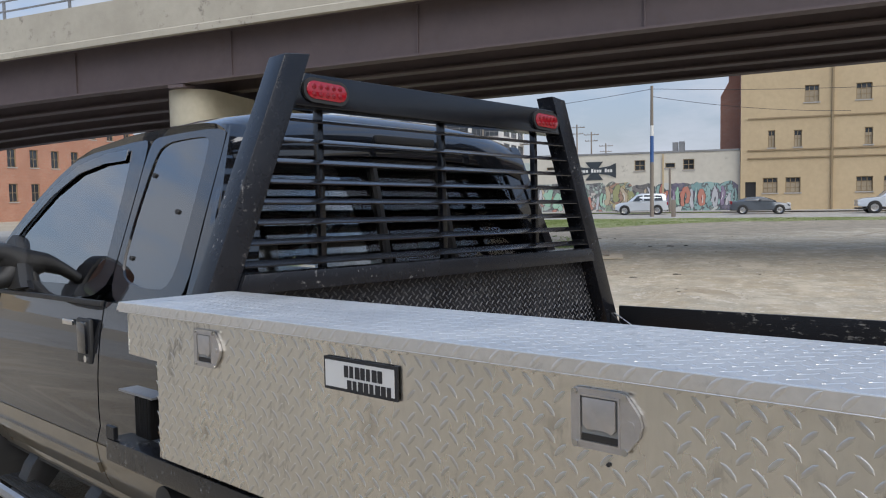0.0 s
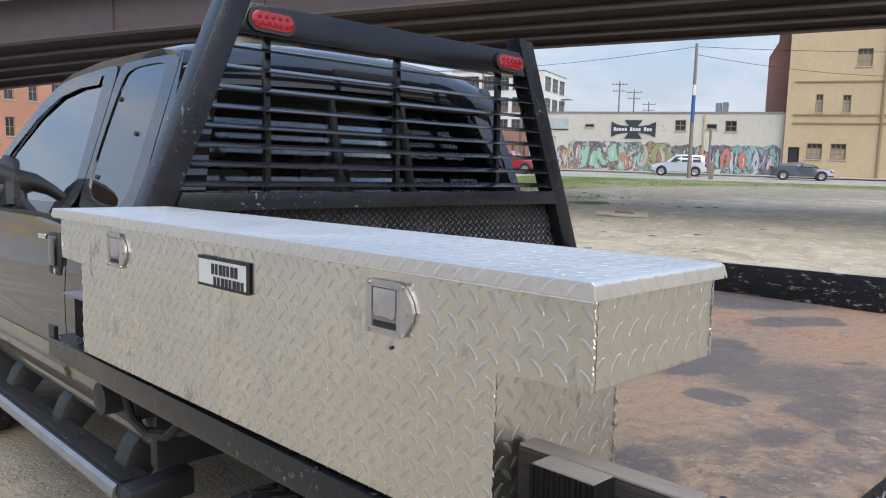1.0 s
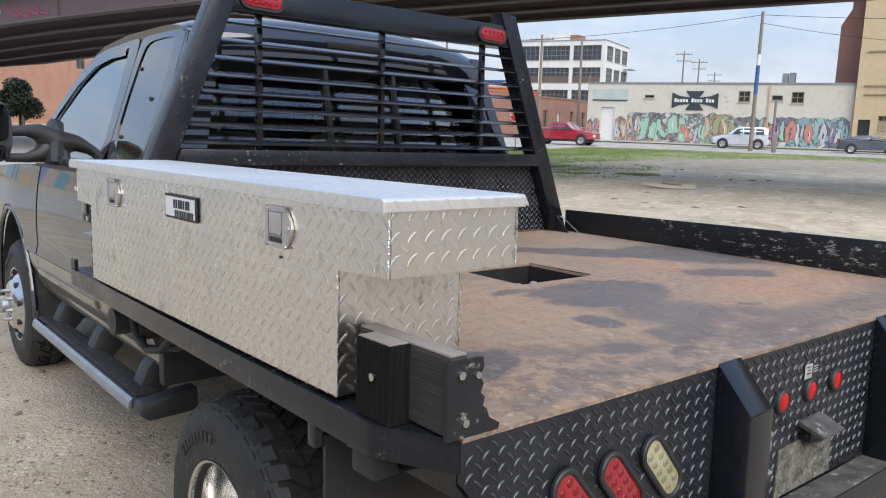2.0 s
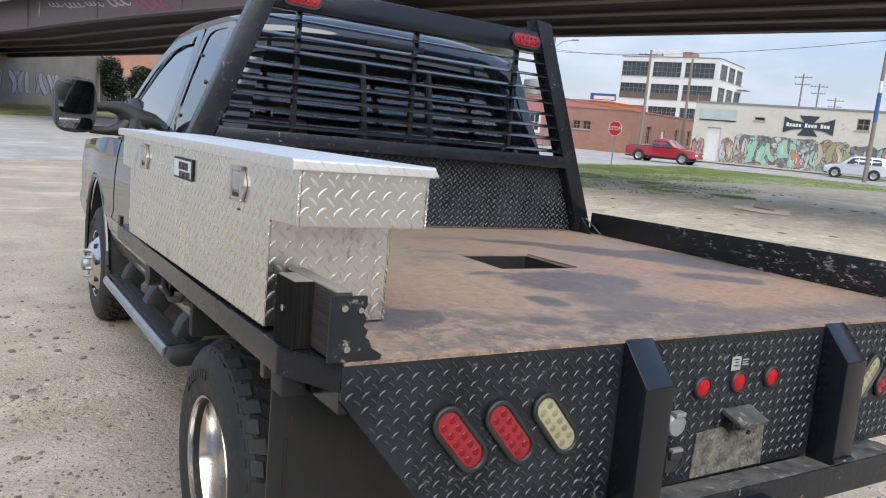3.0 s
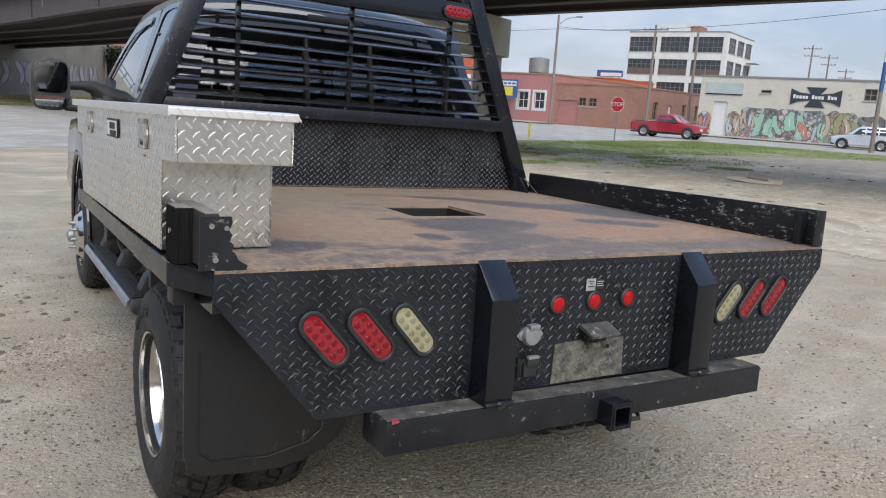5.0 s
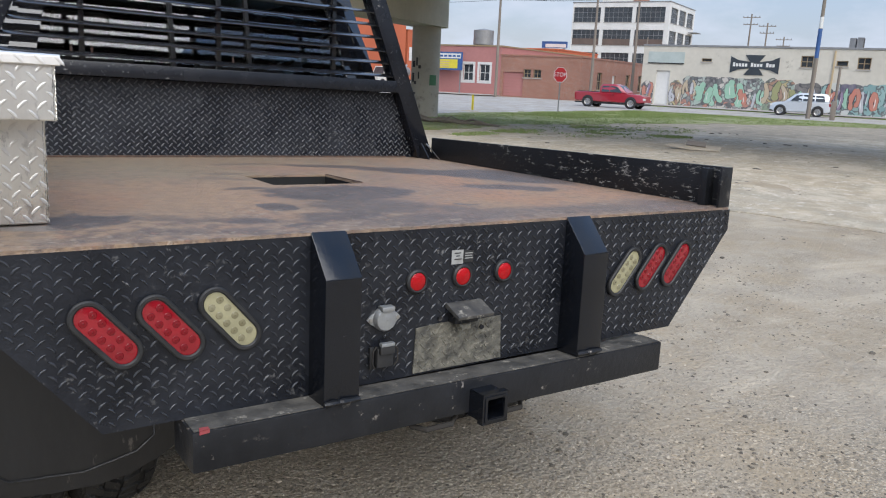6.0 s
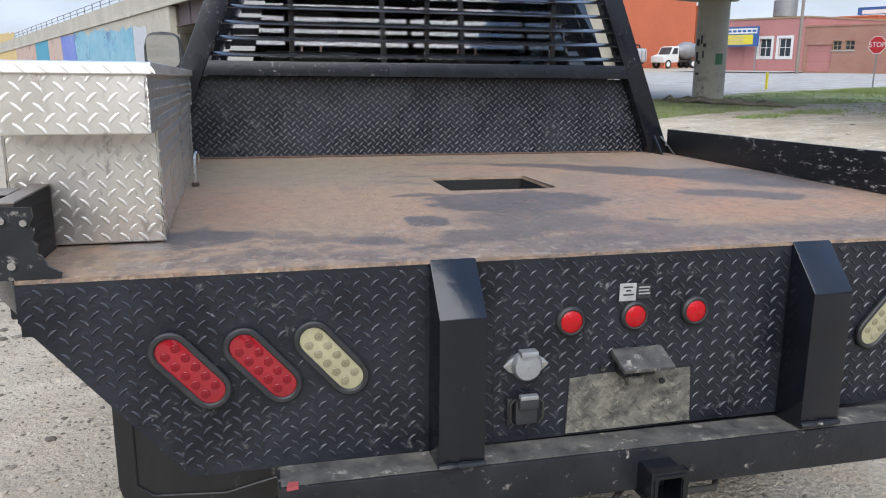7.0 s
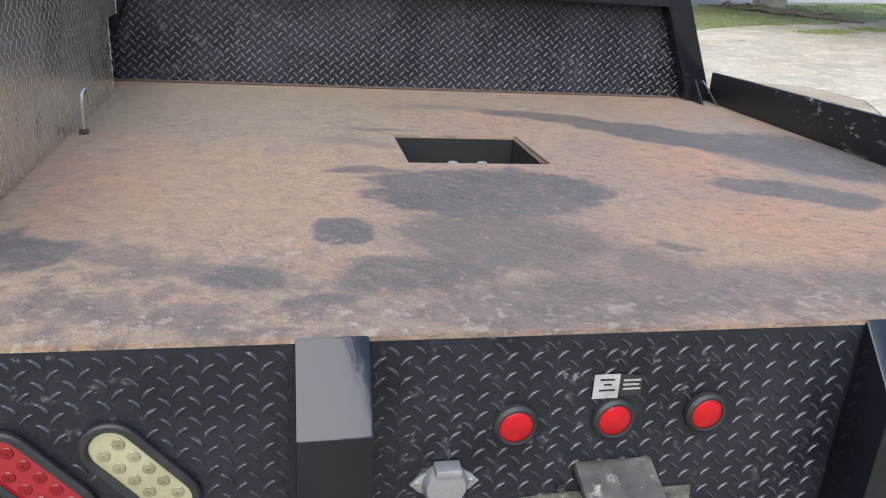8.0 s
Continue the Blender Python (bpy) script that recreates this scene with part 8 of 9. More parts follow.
# ---------------------------------------------------------------- parked vehicles in the street
def vehicle(name, label, m, paint, length, width, body, cabin, windows, wheel_r, axles, bed_gap=None, group=""):
    """A vehicle along local y (nose at +y). body, cabin: stations (y, z_low, z_high, half width low, half width high)."""
    car = thing(name, label, "car" if bed_gap is None else "pickup", m, (0, 0, 0), group)

    def loft(stations, round_top):
        bm = bmesh.new()
        rings = []
        for y, z0, z1, w0, w1 in stations:
            zm = z0 + (z1 - z0) * 0.55
            wm = w0 + (w1 - w0) * (0.35 if round_top else 0.5)
            sec = [(-w0 * 0.94, z0), (w0 * 0.94, z0), (w0, z0 + 0.06), (wm, zm), (w1, z1 - 0.05), (w1 * 0.93, z1), (0, z1 + 0.03), (-w1 * 0.93, z1), (-w1, z1 - 0.05), (-wm, zm), (-w0, z0 + 0.06)]
            rings.append([bm.verts.new((x, y, z)) for x, z in sec])
        n = len(rings[0])
        for a, b in zip(rings, rings[1:]):
            for k in range(n):
                bm.faces.new((a[k], a[(k + 1) % n], b[(k + 1) % n], b[k]))
        bm.faces.new(rings[0])
        bm.faces.new(rings[-1][::-1])
        return bm

    part("body", loft(body, False), paint, car)
    part("cabin", loft(cabin, True), paint, car)
    for poly in windows["side"]:
        for s in (-1, 1):
            bm = bmesh.new()
            c0, c1, h0, h1 = cabin[2][1:]
            half = lambda y, z: float(np.interp(z, [c0 + 0.06, c0 + (c1 - c0) * 0.55, c1 - 0.05], [h0, h0 + (h1 - h0) * 0.35, h1])) + 0.014
            sheet(bm, poly, lambda y, z, d, s=s: (s * (half(y, z) - d), y, z), 0.02)
            part("side_window", bm, M["pane"], car, smooth=False)
    for quad in windows["ends"]:
        bm = bmesh.new()
        bm.faces.new([bm.verts.new(p) for p in quad])
        e = bmesh.ops.extrude_face_region(bm, geom=list(bm.faces))
        bmesh.ops.translate(bm, verts=[v for v in e["geom"] if isinstance(v, bmesh.types.BMVert)], vec=(0, 0, 0.012))
        part("screen", bm, M["pane"], car, smooth=False)
    w = width / 2
    for y in axles:
        for s in (-1, 1):
            # flat black disc on the body stands in for the shaded arch opening
            part("arch", lathe(bmesh.new(), [(0.001, 0.0), (wheel_r * 1.16, 0.0), (wheel_r * 1.16, 0.012), (0.001, 0.012)], (s * (w - 0.012), y, wheel_r + 0.02), "x", 24, s, closed=False), M["plastic"], car)
            wh = part("wheel", lathe(bmesh.new(), [(wheel_r * 0.62, 0.0), (wheel_r * 0.66, 0.03), (wheel_r * 0.95, 0.03), (wheel_r, 0.0), (wheel_r, -0.18), (wheel_r * 0.6, -0.18)], (s * (w - 0.005), y, wheel_r), "x", 28, s), M["rubber"], car)
            part("rim", lathe(bmesh.new(), [(0.001, 0.02), (wheel_r * 0.2, 0.02), (wheel_r * 0.55, 0.005), (wheel_r * 0.63, 0.025), (wheel_r * 0.63, -0.05), (0.001, -0.05)], (s * (w - 0.005), y, wheel_r), "x", 20, s, closed=False), M["steel"], wh)
    yf, yr = body[-1][0], body[0][0]
    for s in (-1, 1):
        part("headlight", new_box(*sorted((s * w * 0.55, s * w * 0.88)), yf - 0.12, yf + 0.012, 0.62, 0.76, 0.02), M["white"], car)
        part("tail_light", new_box(*sorted((s * w * 0.70, s * w * 0.95)), yr - 0.012, yr + 0.1, 0.70, 0.92, 0.02), M["red_lens"], car)
        part("door_mirror", new_box(*sorted((s * (w - 0.02), s * (w + 0.13))), cabin[2][0] - 0.1, cabin[2][0] + 0.03, 0.95, 1.08, 0.03), paint, car)
    part("bumper_trim", new_box(-w * 0.9, w * 0.9, yr - 0.02, yf + 0.02, 0.26, 0.36, 0.04), M["plastic"], car)
    return car


def street_pose(v, u, turn):
    return STREET @ pose(v, u, 0.02, 0, 0, turn)


vehicle("parked_suv", "pale silver estate car parked before the graffiti wall", street_pose(57.2, 6.55, 4), M["silver_car"], 3.8, 1.75,
        [(-1.9, 0.34, 0.92, 0.80, 0.78), (-1.75, 0.28, 0.98, 0.87, 0.85), (-0.5, 0.26, 0.97, 0.875, 0.86), (0.8, 0.26, 0.95, 0.875, 0.85), (1.6, 0.28, 0.86, 0.86, 0.78), (1.88, 0.34, 0.74, 0.74, 0.66)],
        [(-1.78, 0.96, 1.36, 0.82, 0.66), (-1.6, 0.95, 1.52, 0.83, 0.67), (0.05, 0.94, 1.55, 0.83, 0.68), (0.35, 0.94, 1.46, 0.83, 0.66), (0.95, 0.92, 0.99, 0.82, 0.70)],
        {"side": [[(-1.55, 1.02), (-0.95, 1.02), (-0.95, 1.42), (-1.45, 1.40)], [(-0.88, 1.02), (-0.18, 1.02), (-0.18, 1.45), (-0.88, 1.43)], [(-0.10, 1.02), (0.62, 1.0), (0.25, 1.38), (-0.10, 1.44)]],
         "ends": [[(-0.68, 0.92, 1.02), (0.68, 0.92, 1.02), (0.58, 0.40, 1.46), (-0.58, 0.40, 1.46)]]}, 0.33, (-1.15, 1.2))
vehicle("parked_sedan", "slate grey saloon parked at the kerb by the tan building", street_pose(56.2, -1.6, 182), M["grey_car"], 3.9, 1.7,
        [(-1.95, 0.36, 0.82, 0.74, 0.70), (-1.8, 0.28, 0.90, 0.83, 0.80), (-0.9, 0.25, 0.90, 0.85, 0.83), (0.7, 0.25, 0.86, 0.85, 0.82), (1.6, 0.27, 0.74, 0.83, 0.74), (1.93, 0.33, 0.62, 0.70, 0.60)],
        [(-1.5, 0.86, 0.93, 0.76, 0.66), (-0.75, 0.86, 1.18, 0.78, 0.60), (0.0, 0.86, 1.21, 0.78, 0.60), (0.35, 0.86, 1.12, 0.78, 0.60), (1.0, 0.82, 0.90, 0.76, 0.64)],
        {"side": [[(-1.05, 0.93), (-0.25, 0.93), (-0.25, 1.14), (-0.75, 1.12)], [(-0.18, 0.93), (0.66, 0.92), (0.28, 1.09), (-0.18, 1.14)]],
         "ends": [[(-0.64, 0.97, 0.93), (0.64, 0.97, 0.93), (0.54, 0.37, 1.13), (-0.54, 0.37, 1.13)]]}, 0.30, (-1.15, 1.22))


def pickup(name, label, m, paint):
    car = vehicle(name, label, m, paint, 5.3, 1.85,
                  [(-2.65, 0.48, 1.05, 0.88, 0.88), (-2.5, 0.42, 1.08, 0.92, 0.90), (-0.6, 0.40, 1.07, 0.925, 0.90), (1.2, 0.40, 1.06, 0.925, 0.88), (2.3, 0.42, 0.98, 0.91, 0.82), (2.62, 0.46, 0.86, 0.80, 0.74)],
                  [(-0.75, 1.04, 1.50, 0.86, 0.70), (-0.6, 1.04, 1.66, 0.87, 0.70), (0.35, 1.04, 1.68, 0.87, 0.71), (0.65, 1.04, 1.58, 0.87, 0.69), (1.3, 1.02, 1.10, 0.85, 0.76)],
                  {"side": [[(-0.62, 1.12), (-0.05, 1.12), (-0.05, 1.56), (-0.58, 1.54)], [(0.02, 1.12), (0.95, 1.10), (0.55, 1.50), (0.02, 1.57)]],
                   "ends": [[(-0.74, 1.24, 1.12), (0.74, 1.24, 1.12), (0.62, 0.68, 1.58), (-0.62, 0.68, 1.58)]]}, 0.38, (-1.6, 1.65), True)
    bm = bmesh.new()
    box(bm, -0.78, 0.78, -2.5, -0.85, 1.095, 1.115)
    part("bed_floor", bm, M["plastic"], car, smooth=False)
    return car


pickup("passing_pickup", "dark red pickup truck in the street", street_pose(49.8, 17.4, 180) @ Matrix.Scale(0.93, 4), M["red_car"])
pickup("parked_pickup", "white pickup truck parked before the tan building", street_pose(56.0, -10.2, 0), M["silver_car"])
bt = thing("mixer_truck", "white work truck with a grey drum parked by the orange shed", "truck", street_pose(79.2, 57.3, 80) @ Matrix.Scale(1.14, 4))
part("cab", new_prism([(0.8, 0.6), (2.9, 0.6), (2.9, 1.25), (1.95, 1.4), (1.55, 2.2), (0.8, 2.25)], "x", -0.95, 0.95, 0.06), M["white"], bt)
part("screen", new_prism([(1.99, 1.42), (1.97, 1.46), (1.62, 2.14), (1.64, 2.1)], "x", -0.8, 0.8), M["pane"], bt, smooth=False)
for s in (-1, 1):
    part("side_window", new_prism([(1.0, 1.45), (1.8, 1.45), (1.5, 2.05), (1.0, 2.08)], "x", *sorted((s * 0.952, s * 0.965))), M["pane"], bt, smooth=False)
    for y in (2.2, -1.3, -2.1):
        wh = part("wheel", lathe(bmesh.new(), [(0.26, 0.02), (0.42, 0.02), (0.45, -0.02), (0.45, -0.25), (0.26, -0.25)], (s * 0.95, y, 0.45), "x", 24, s), M["rubber"], bt)
        part("rim", lathe(bmesh.new(), [(0.001, 0.0), (0.27, 0.01), (0.27, -0.05), (0.001, -0.05)], (s * 0.95, y, 0.45), "x", 18, s, closed=False), M["white"], wh)
part("chassis", new_box(-0.45, 0.45, -2.9, 0.9, 0.6, 0.85), M["under"], bt, smooth=False)
part("drum", lathe(bmesh.new(), [(0.001, -1.5), (0.45, -1.5), (0.95, -0.4), (0.95, 0.4), (0.5, 1.4), (0.001, 1.5)], (0, -1.1, 1.75), "y", 28, closed=False), M["metal_grey"], bt, "grey drum")
part("chute", tube(bmesh.new(), [(0.2, -2.6, 2.5), (0.9, -2.9, 2.1), (1.3, -3.2, 1.2)], 0.12, 8), M["metal_grey"], bt)
cone = thing("traffic_cone", "orange traffic cone beside the work truck", "traffic cone", street_pose(75.2, 56.2, 0))
part("cone_body", lathe(bmesh.new(), [(0.001, 0.75), (0.03, 0.75), (0.16, 0.04), (0.001, 0.04)], (0, 0, 0), "z", 16, closed=False), M["orange"], cone)
part("cone_base", new_box(-0.2, 0.2, -0.2, 0.2, 0, 0.04, 0.01), M["orange"], cone)

tr = thing("tank_trailer", "grey ribbed tank trailer parked by the orange shed", "trailer", street_pose(72.4, 59.2, 90))
part("tank", new_prism([(-0.95, 0.75), (0.95, 0.75), (1.05, 0.95), (1.05, 2.0), (0.85, 2.3), (-0.85, 2.3), (-1.05, 2.0), (-1.05, 0.95)], "y", -2.0, 2.0, 0.05), M["pale_metal"], tr)
for k in range(6):
    part("rib", new_prism([(-1.09, 0.9), (1.09, 0.9), (1.09, 2.03), (0.87, 2.34), (-0.87, 2.34), (-1.09, 2.03)], "y", -1.75 + 0.68 * k, -1.67 + 0.68 * k), M["metal_grey"], tr, smooth=False)
part("chassis", new_box(-0.5, 0.5, -2.2, 2.6, 0.55, 0.74), M["under"], tr, smooth=False)
part("hose", tube(bmesh.new(), [(0.6, -1.6, 2.3), (0.7, -2.1, 2.75), (0.7, -2.7, 2.7), (0.7, -3.0, 2.0), (0.6, -2.9, 1.0)], 0.09, 8), M["rubber"], tr, "thick black hose")
for s in (-1, 1):
    for y in (-0.5, 0.5):
        wh = part("wheel", lathe(bmesh.new(), [(0.24, 0.02), (0.38, 0.02), (0.40, -0.02), (0.40, -0.22), (0.24, -0.22)], (s * 0.98, y, 0.40), "x", 20, s), M["rubber"], tr)
        part("rim", lathe(bmesh.new(), [(0.001, 0.0), (0.25, 0.01), (0.25, -0.05), (0.001, -0.05)], (s * 0.98, y, 0.40), "x", 16, s, closed=False), M["white"], wh)
barrel = thing("traffic_barrel", "red and white traffic barrel standing in the street", "traffic barrel", street_pose(41.8, 33.9, 0))
part("barrel_body", lathe(bmesh.new(), [(0.001, 0.68), (0.13, 0.68), (0.15, 0.62), (0.22, 0.04), (0.26, 0.0), (0.001, 0.0)], (0, 0, 0), "z", 20, closed=False), M["stop_red"], barrel)
part("barrel_band", lathe(bmesh.new(), [(0.181, 0.40), (0.168, 0.50), (0.160, 0.50), (0.172, 0.40)], (0, 0, 0), "z", 20), M["white"], barrel, "white reflective band")

# ---------------------------------------------------------------- poles, wires and signs
def pole(v, u, h, label, lean=0.0, band=False, arms=0, lamp=False, r=0.14):
    ob = thing("utility_pole", label, "utility pole", STREET @ pose(v, u, 0), group="street poles")
    part("shaft", tube(bmesh.new(), [(0, 0, -0.2), (lean * 0.5, 0, h * 0.5), (lean, 0, h)], [r, r * 0.85, r * 0.65], 12), M["pole"], ob)
    if band:
        part("painted_band", tube(bmesh.new(), [(lean * 0.42, 0, h * 0.42), (lean * 0.62, 0, h * 0.62)], [r * 0.9, r * 0.86], 12), M["blue"], ob, "blue painted band")
        part("painted_band", tube(bmesh.new(), [(lean * 0.622, 0, h * 0.622), (lean * 0.70, 0, h * 0.70)], [r * 0.86, r * 0.82], 12), M["white"], ob, "white painted band")
    for k in range(arms):
        part("cross_arm", new_box(-0.05, 0.05, -1.1 + 0.2 * k, 1.1 - 0.2 * k, h - 0.47 - 0.9 * k, h - 0.38 - 0.9 * k), M["pole"], ob, smooth=False)
        for y in (-1.0, -0.5, 0.5, 1.0):
            part("insulator", lathe(bmesh.new(), [(0.001, 0.16), (0.05, 0.12), (0.05, 0), (0.001, 0)], (0, y * (1 - 0.16 * k), h - 0.38 - 0.9 * k), "z", 8, closed=False), M["metal_grey"], ob)
    if lamp:
        part("lamp_arm", tube(bmesh.new(), [(0, 0, h - 0.9), (0, -0.8, h - 0.35), (0, -1.8, h - 0.2)], 0.03, 6), M["metal_grey"], ob)
        part("lamp_head", new_box(-0.12, 0.12, -2.3, -1.75, h - 0.28, h - 0.15, 0.04), M["metal_grey"], ob)
    return ob


pole(51.9, 5.35, 8.8, "tall grey utility pole with a blue painted band", band=True)
pole(60.6, 32.3, 9.6, "weathered wooden pole with a street lamp arm", lamp=True)
pole(63.2, 24.3, 9.0, "weathered wooden pole before the brick shop", arms=1)
pole(65.5, 21.4, 8.6, "weathered wooden pole at the side street")
pole(74, 27.6 - 4.5, 6.2, "short wooden pole down the side street", r=0.1)
for v, u, h in ((108, 20.4, 11.4), (112, 19.0, 10.6), (124, 18.6, 9.6)):
    pole(v, u, h, "far wooden power pole with cross arms", arms=2)
post = thing("stump_post", "dark short wooden post by the pole", "post", STREET @ pose(51.2, 3.9, 0))
part("shaft", new_box(-0.14, 0.14, -0.14, 0.14, 0, 1.15, 0.03), M["pole"], post)
low_post = thing("stump_post", "leaning timber post before the workshop wall", "post", STREET @ pose(60.4, 4.7, 0.1))
part("shaft", tube(bmesh.new(), [(0, 0, 0), (0.05, 0.02, 3.4)], 0.09, 8), M["pole"], low_post)


def wire(a, b, sag, label="thin black overhead wire"):
    pts = [Vector(a).lerp(Vector(b), t) - Vector((0, 0, sag * 4 * t * (1 - t))) for t in np.linspace(0, 1, 17)]
    ob = thing("overhead_wire", label, "wire", STREET, a, group="overhead wires", kind="structure")
    part("cable", tube(bmesh.new(), pts, 0.016, 5), M["ink"], ob)


wire((51.9, 5.35, 8.6), (60.6, 32.3, 8.4), 0.5)
wire((51.9, 5.35, 8.6), (50.0, -36, 8.9), 1.0)
wire((51.9, 5.35, 8.1), (62.0, -8, 7.4), 0.3)
wire((60.6, 32.3, 8.6), (63.2, 24.3, 8.6), 0.2)
wire((60.6, 32.3, 8.4), (63, 60, 9.5), 0.5)


def stop_sign(v, u, turn):
    ob = thing("stop_sign", "red octagonal stop sign on a thin steel post", "road sign", STREET @ pose(v, u, 0, 0, 0, turn))
    part("post", new_box(-0.02, 0.02, -0.025, 0.025, -0.1, 2.3), M["metal_grey"], ob, smooth=False)
    octo = lambda r: [(r * math.cos(math.pi / 8 + k * math.pi / 4), 1.92 + r * math.sin(math.pi / 8 + k * math.pi / 4)) for k in range(8)]
    part("sign_rim", new_prism(octo(0.41), "x", -0.035, -0.028), M["white"], ob, smooth=False)
    part("sign_face", new_prism(octo(0.385), "x", -0.038, -0.0352), M["stop_red"], ob, smooth=False)
    cu = bpy.data.curves.new("stop_word", "FONT")
    cu.body, cu.size, cu.align_x, cu.align_y, cu.extrude = "STOP", 0.30, "CENTER", "CENTER", 0.002
    tmp = bpy.data.objects.new("stop_word", cu)
    scene.collection.objects.link(tmp)
    me = bpy.data.meshes.new_from_object(tmp.evaluated_get(bpy.context.evaluated_depsgraph_get()))
    bpy.data.objects.remove(tmp)
    me.transform(pose(-0.041, 0, 1.92, 90, 0, -90))
    me.materials.clear()
    me.materials.append(M["white"])
    word = new("stop_word", me)
    word.parent = ob
    tagged(word, "white word STOP")


stop_sign(36.0, 15.4, -6)
marker = thing("marker_stake", "thin yellow marker stake in the verge", "stake", STREET @ pose(31.9, 18.2, 0))
part("shaft", new_box(-0.03, 0.03, -0.05, 0.05, 0, 0.75), M["yellow"], marker, smooth=False)
for k, (v, u) in enumerate(((62, 22.6), (62.6, 21.9), (63.4, 21.0), (61.6, 23.4), (62.2, 20.3))):
    b = thing("bollard", "short yellow bollard at the street corner", "bollard", STREET @ pose(v, u, 0), group="corner bollards")
    part("shaft", lathe(bmesh.new(), [(0.001, 1.0), (0.08, 0.97), (0.1, 0.9), (0.1, -0.1), (0.001, -0.1)], (0, 0, 0), "z", 12, closed=False), M["yellow"], b)
bb = thing("shop_sign", "blue white and yellow shop sign with unreadable bars", "sign", STREET @ pose(63.0, 39.0, 0))
part("sign_panel", new_box(-0.1, 0.0, -1.7, 1.7, 2.25, 3.95), M["blue"], bb, smooth=False)
part("yellow_field", new_box(-0.115, -0.102, -1.2, 1.55, 2.42, 3.25), M["yellow"], bb, smooth=False)
part("white_field", new_box(-0.115, -0.102, -1.55, 1.6, 3.35, 3.8), M["white"], bb, smooth=False)
for k in range(6):
    part("lettering_bar", new_box(-0.122, -0.116, 1.3 - k * 0.48 - 0.36, 1.3 - k * 0.48, 3.48, 3.66), M["blue"], bb, smooth=False)
for k in range(3):
    part("lettering_bar", new_box(-0.122, -0.116, -0.3, 1.35 - 0.2 * k, 2.55 + 0.22 * k, 2.65 + 0.22 * k), M["tan_wall"], bb, smooth=False)
for y in (-1.5, 1.5):
    part("sign_post", new_box(-0.06, 0.02, y - 0.05, y + 0.05, 0, 2.25), M["metal_grey"], bb, smooth=False)
far = thing("roof_billboard", "blue and white billboard behind the brick shop", "billboard", STREET @ pose(90, 40.0, 0))
part("panel", new_box(-0.1, 0.1, -1.7, 1.7, 5.75, 6.55), M["blue"], far, smooth=False)
part("white_field", new_box(-0.12, -0.102, -1.6, 1.2, 5.82, 6.25), M["white"], far, smooth=False)
for y in (-1.3, 1.3):
    part("leg", new_box(-0.1, 0.1, y - 0.1, y + 0.1, 0, 5.75), M["metal_grey"], far, smooth=False)
gb = building("orange_roof_shop", "low shop with a bright orange roof edge", 78, 90, 34.2, 44, 5.0, M["orange"], {"front": [], "near": []}, M["orange"])

# ---------------------------------------------------------------- stones, clods and litter on the lot
def rubble(name, regions, count, lo, hi, mat, label, seed, flat=0.6):
    """Small broken stones, half sunk, scattered over regions (x0, x1, y0, y1, share)."""
    rng = random.Random(seed)
    verts, faces = [], []
    ring = [(math.cos(k * 1.2566), math.sin(k * 1.2566)) for k in range(5)]
    for x0, x1, y0, y1, share in regions:
        for _ in range(int(count * share)):
            x, y = rng.uniform(x0, x1), rng.uniform(y0, y1)
            if noise.noise((x * 0.8, y * 0.8, seed)) + 0.7 * noise.noise((x * 2.4, y * 2.4, seed)) + rng.uniform(-0.4, 0.4) < 0.9 - 1.1 * min(1.0, min(x - x0, x1 - x, y - y0, y1 - y) / (0.3 * min(x1 - x0, y1 - y0)) + 0.2):
                continue
            r = lo + (hi - lo) * rng.random() ** 2.4
            a, n, slim = rng.uniform(0, 6.28), len(verts), rng.uniform(0.6, 1.0)
            z, ca, sa = lot_height(x, y) - r * 0.12, math.cos(a), math.sin(a)
            for wide, up in ((1.0, 0.0), (0.85, 0.62)):
                for px, py in ring:
                    j = rng.uniform(0.75, 1.2) * r * wide
                    verts.append((x + j * (px * ca - py * slim * sa), y + j * (px * sa + py * slim * ca), z + up * r * flat * rng.uniform(0.8, 1.2)))
            verts.append((x + 0.2 * r * ca, y + 0.2 * r * sa, z + r * flat * 0.95))
            faces += [(n + k, n + (k + 1) % 5, n + 5 + (k + 1) % 5, n + 5 + k) for k in range(5)] + [(n + 5 + k, n + 5 + (k + 1) % 5, n + 10) for k in range(5)]
    ob = data_part(name, verts, faces, mat, None, kind="stuff")
    return tagged(ob, label, "stones")


NEAR = [(-5.6, -0.6, -1.8, 3.6, 0.40), (-7.5, -0.6, 1.6, 8.5, 0.22), (-2.6, 2.6, -2.0, 1.0, 0.12), (0.2, 6.5, -2.2, 5.0, 0.20)]
rubble("gravel_stones", NEAR, 36000, 0.004, 0.017, M["stone"], "loose pale gravel stones on the lot", 21)
rubble("gravel_stones", [(-1.9, 2.4, -1.3, 1.3, 0.7), (-2.6, -0.9, -0.6, 3.4, 0.3)], 44000, 0.003, 0.010, M["stone"], "fine gravel under the tail of the truck", 26)
rubble("gravel_grit", NEAR, 26000, 0.003, 0.012, M["clod"], "dark grit among the gravel", 22)
rubble("dirt_clods", [(-6.2, -0.4, -1.8, 7.0, 0.75), (0.6, 8, -2, 8, 0.12)], 1800, 0.008, 0.032, M["clod"], "dark earth clods scattered on the lot", 23, 0.75)
rubble("gravel_stones", [(-5.6, -0.5, -1.6, 5.8, 1.0)], 3000, 0.010, 0.032, M["stone"], "broken pale stones lying by the truck", 27, 0.55)
rubble("gravel_stones", [(3, 22, -4, 16, 0.7), (-12, -1, 4, 24, 0.3)], 6000, 0.010, 0.03, M["stone"], "larger pale stones across the lot", 24, 0.4)
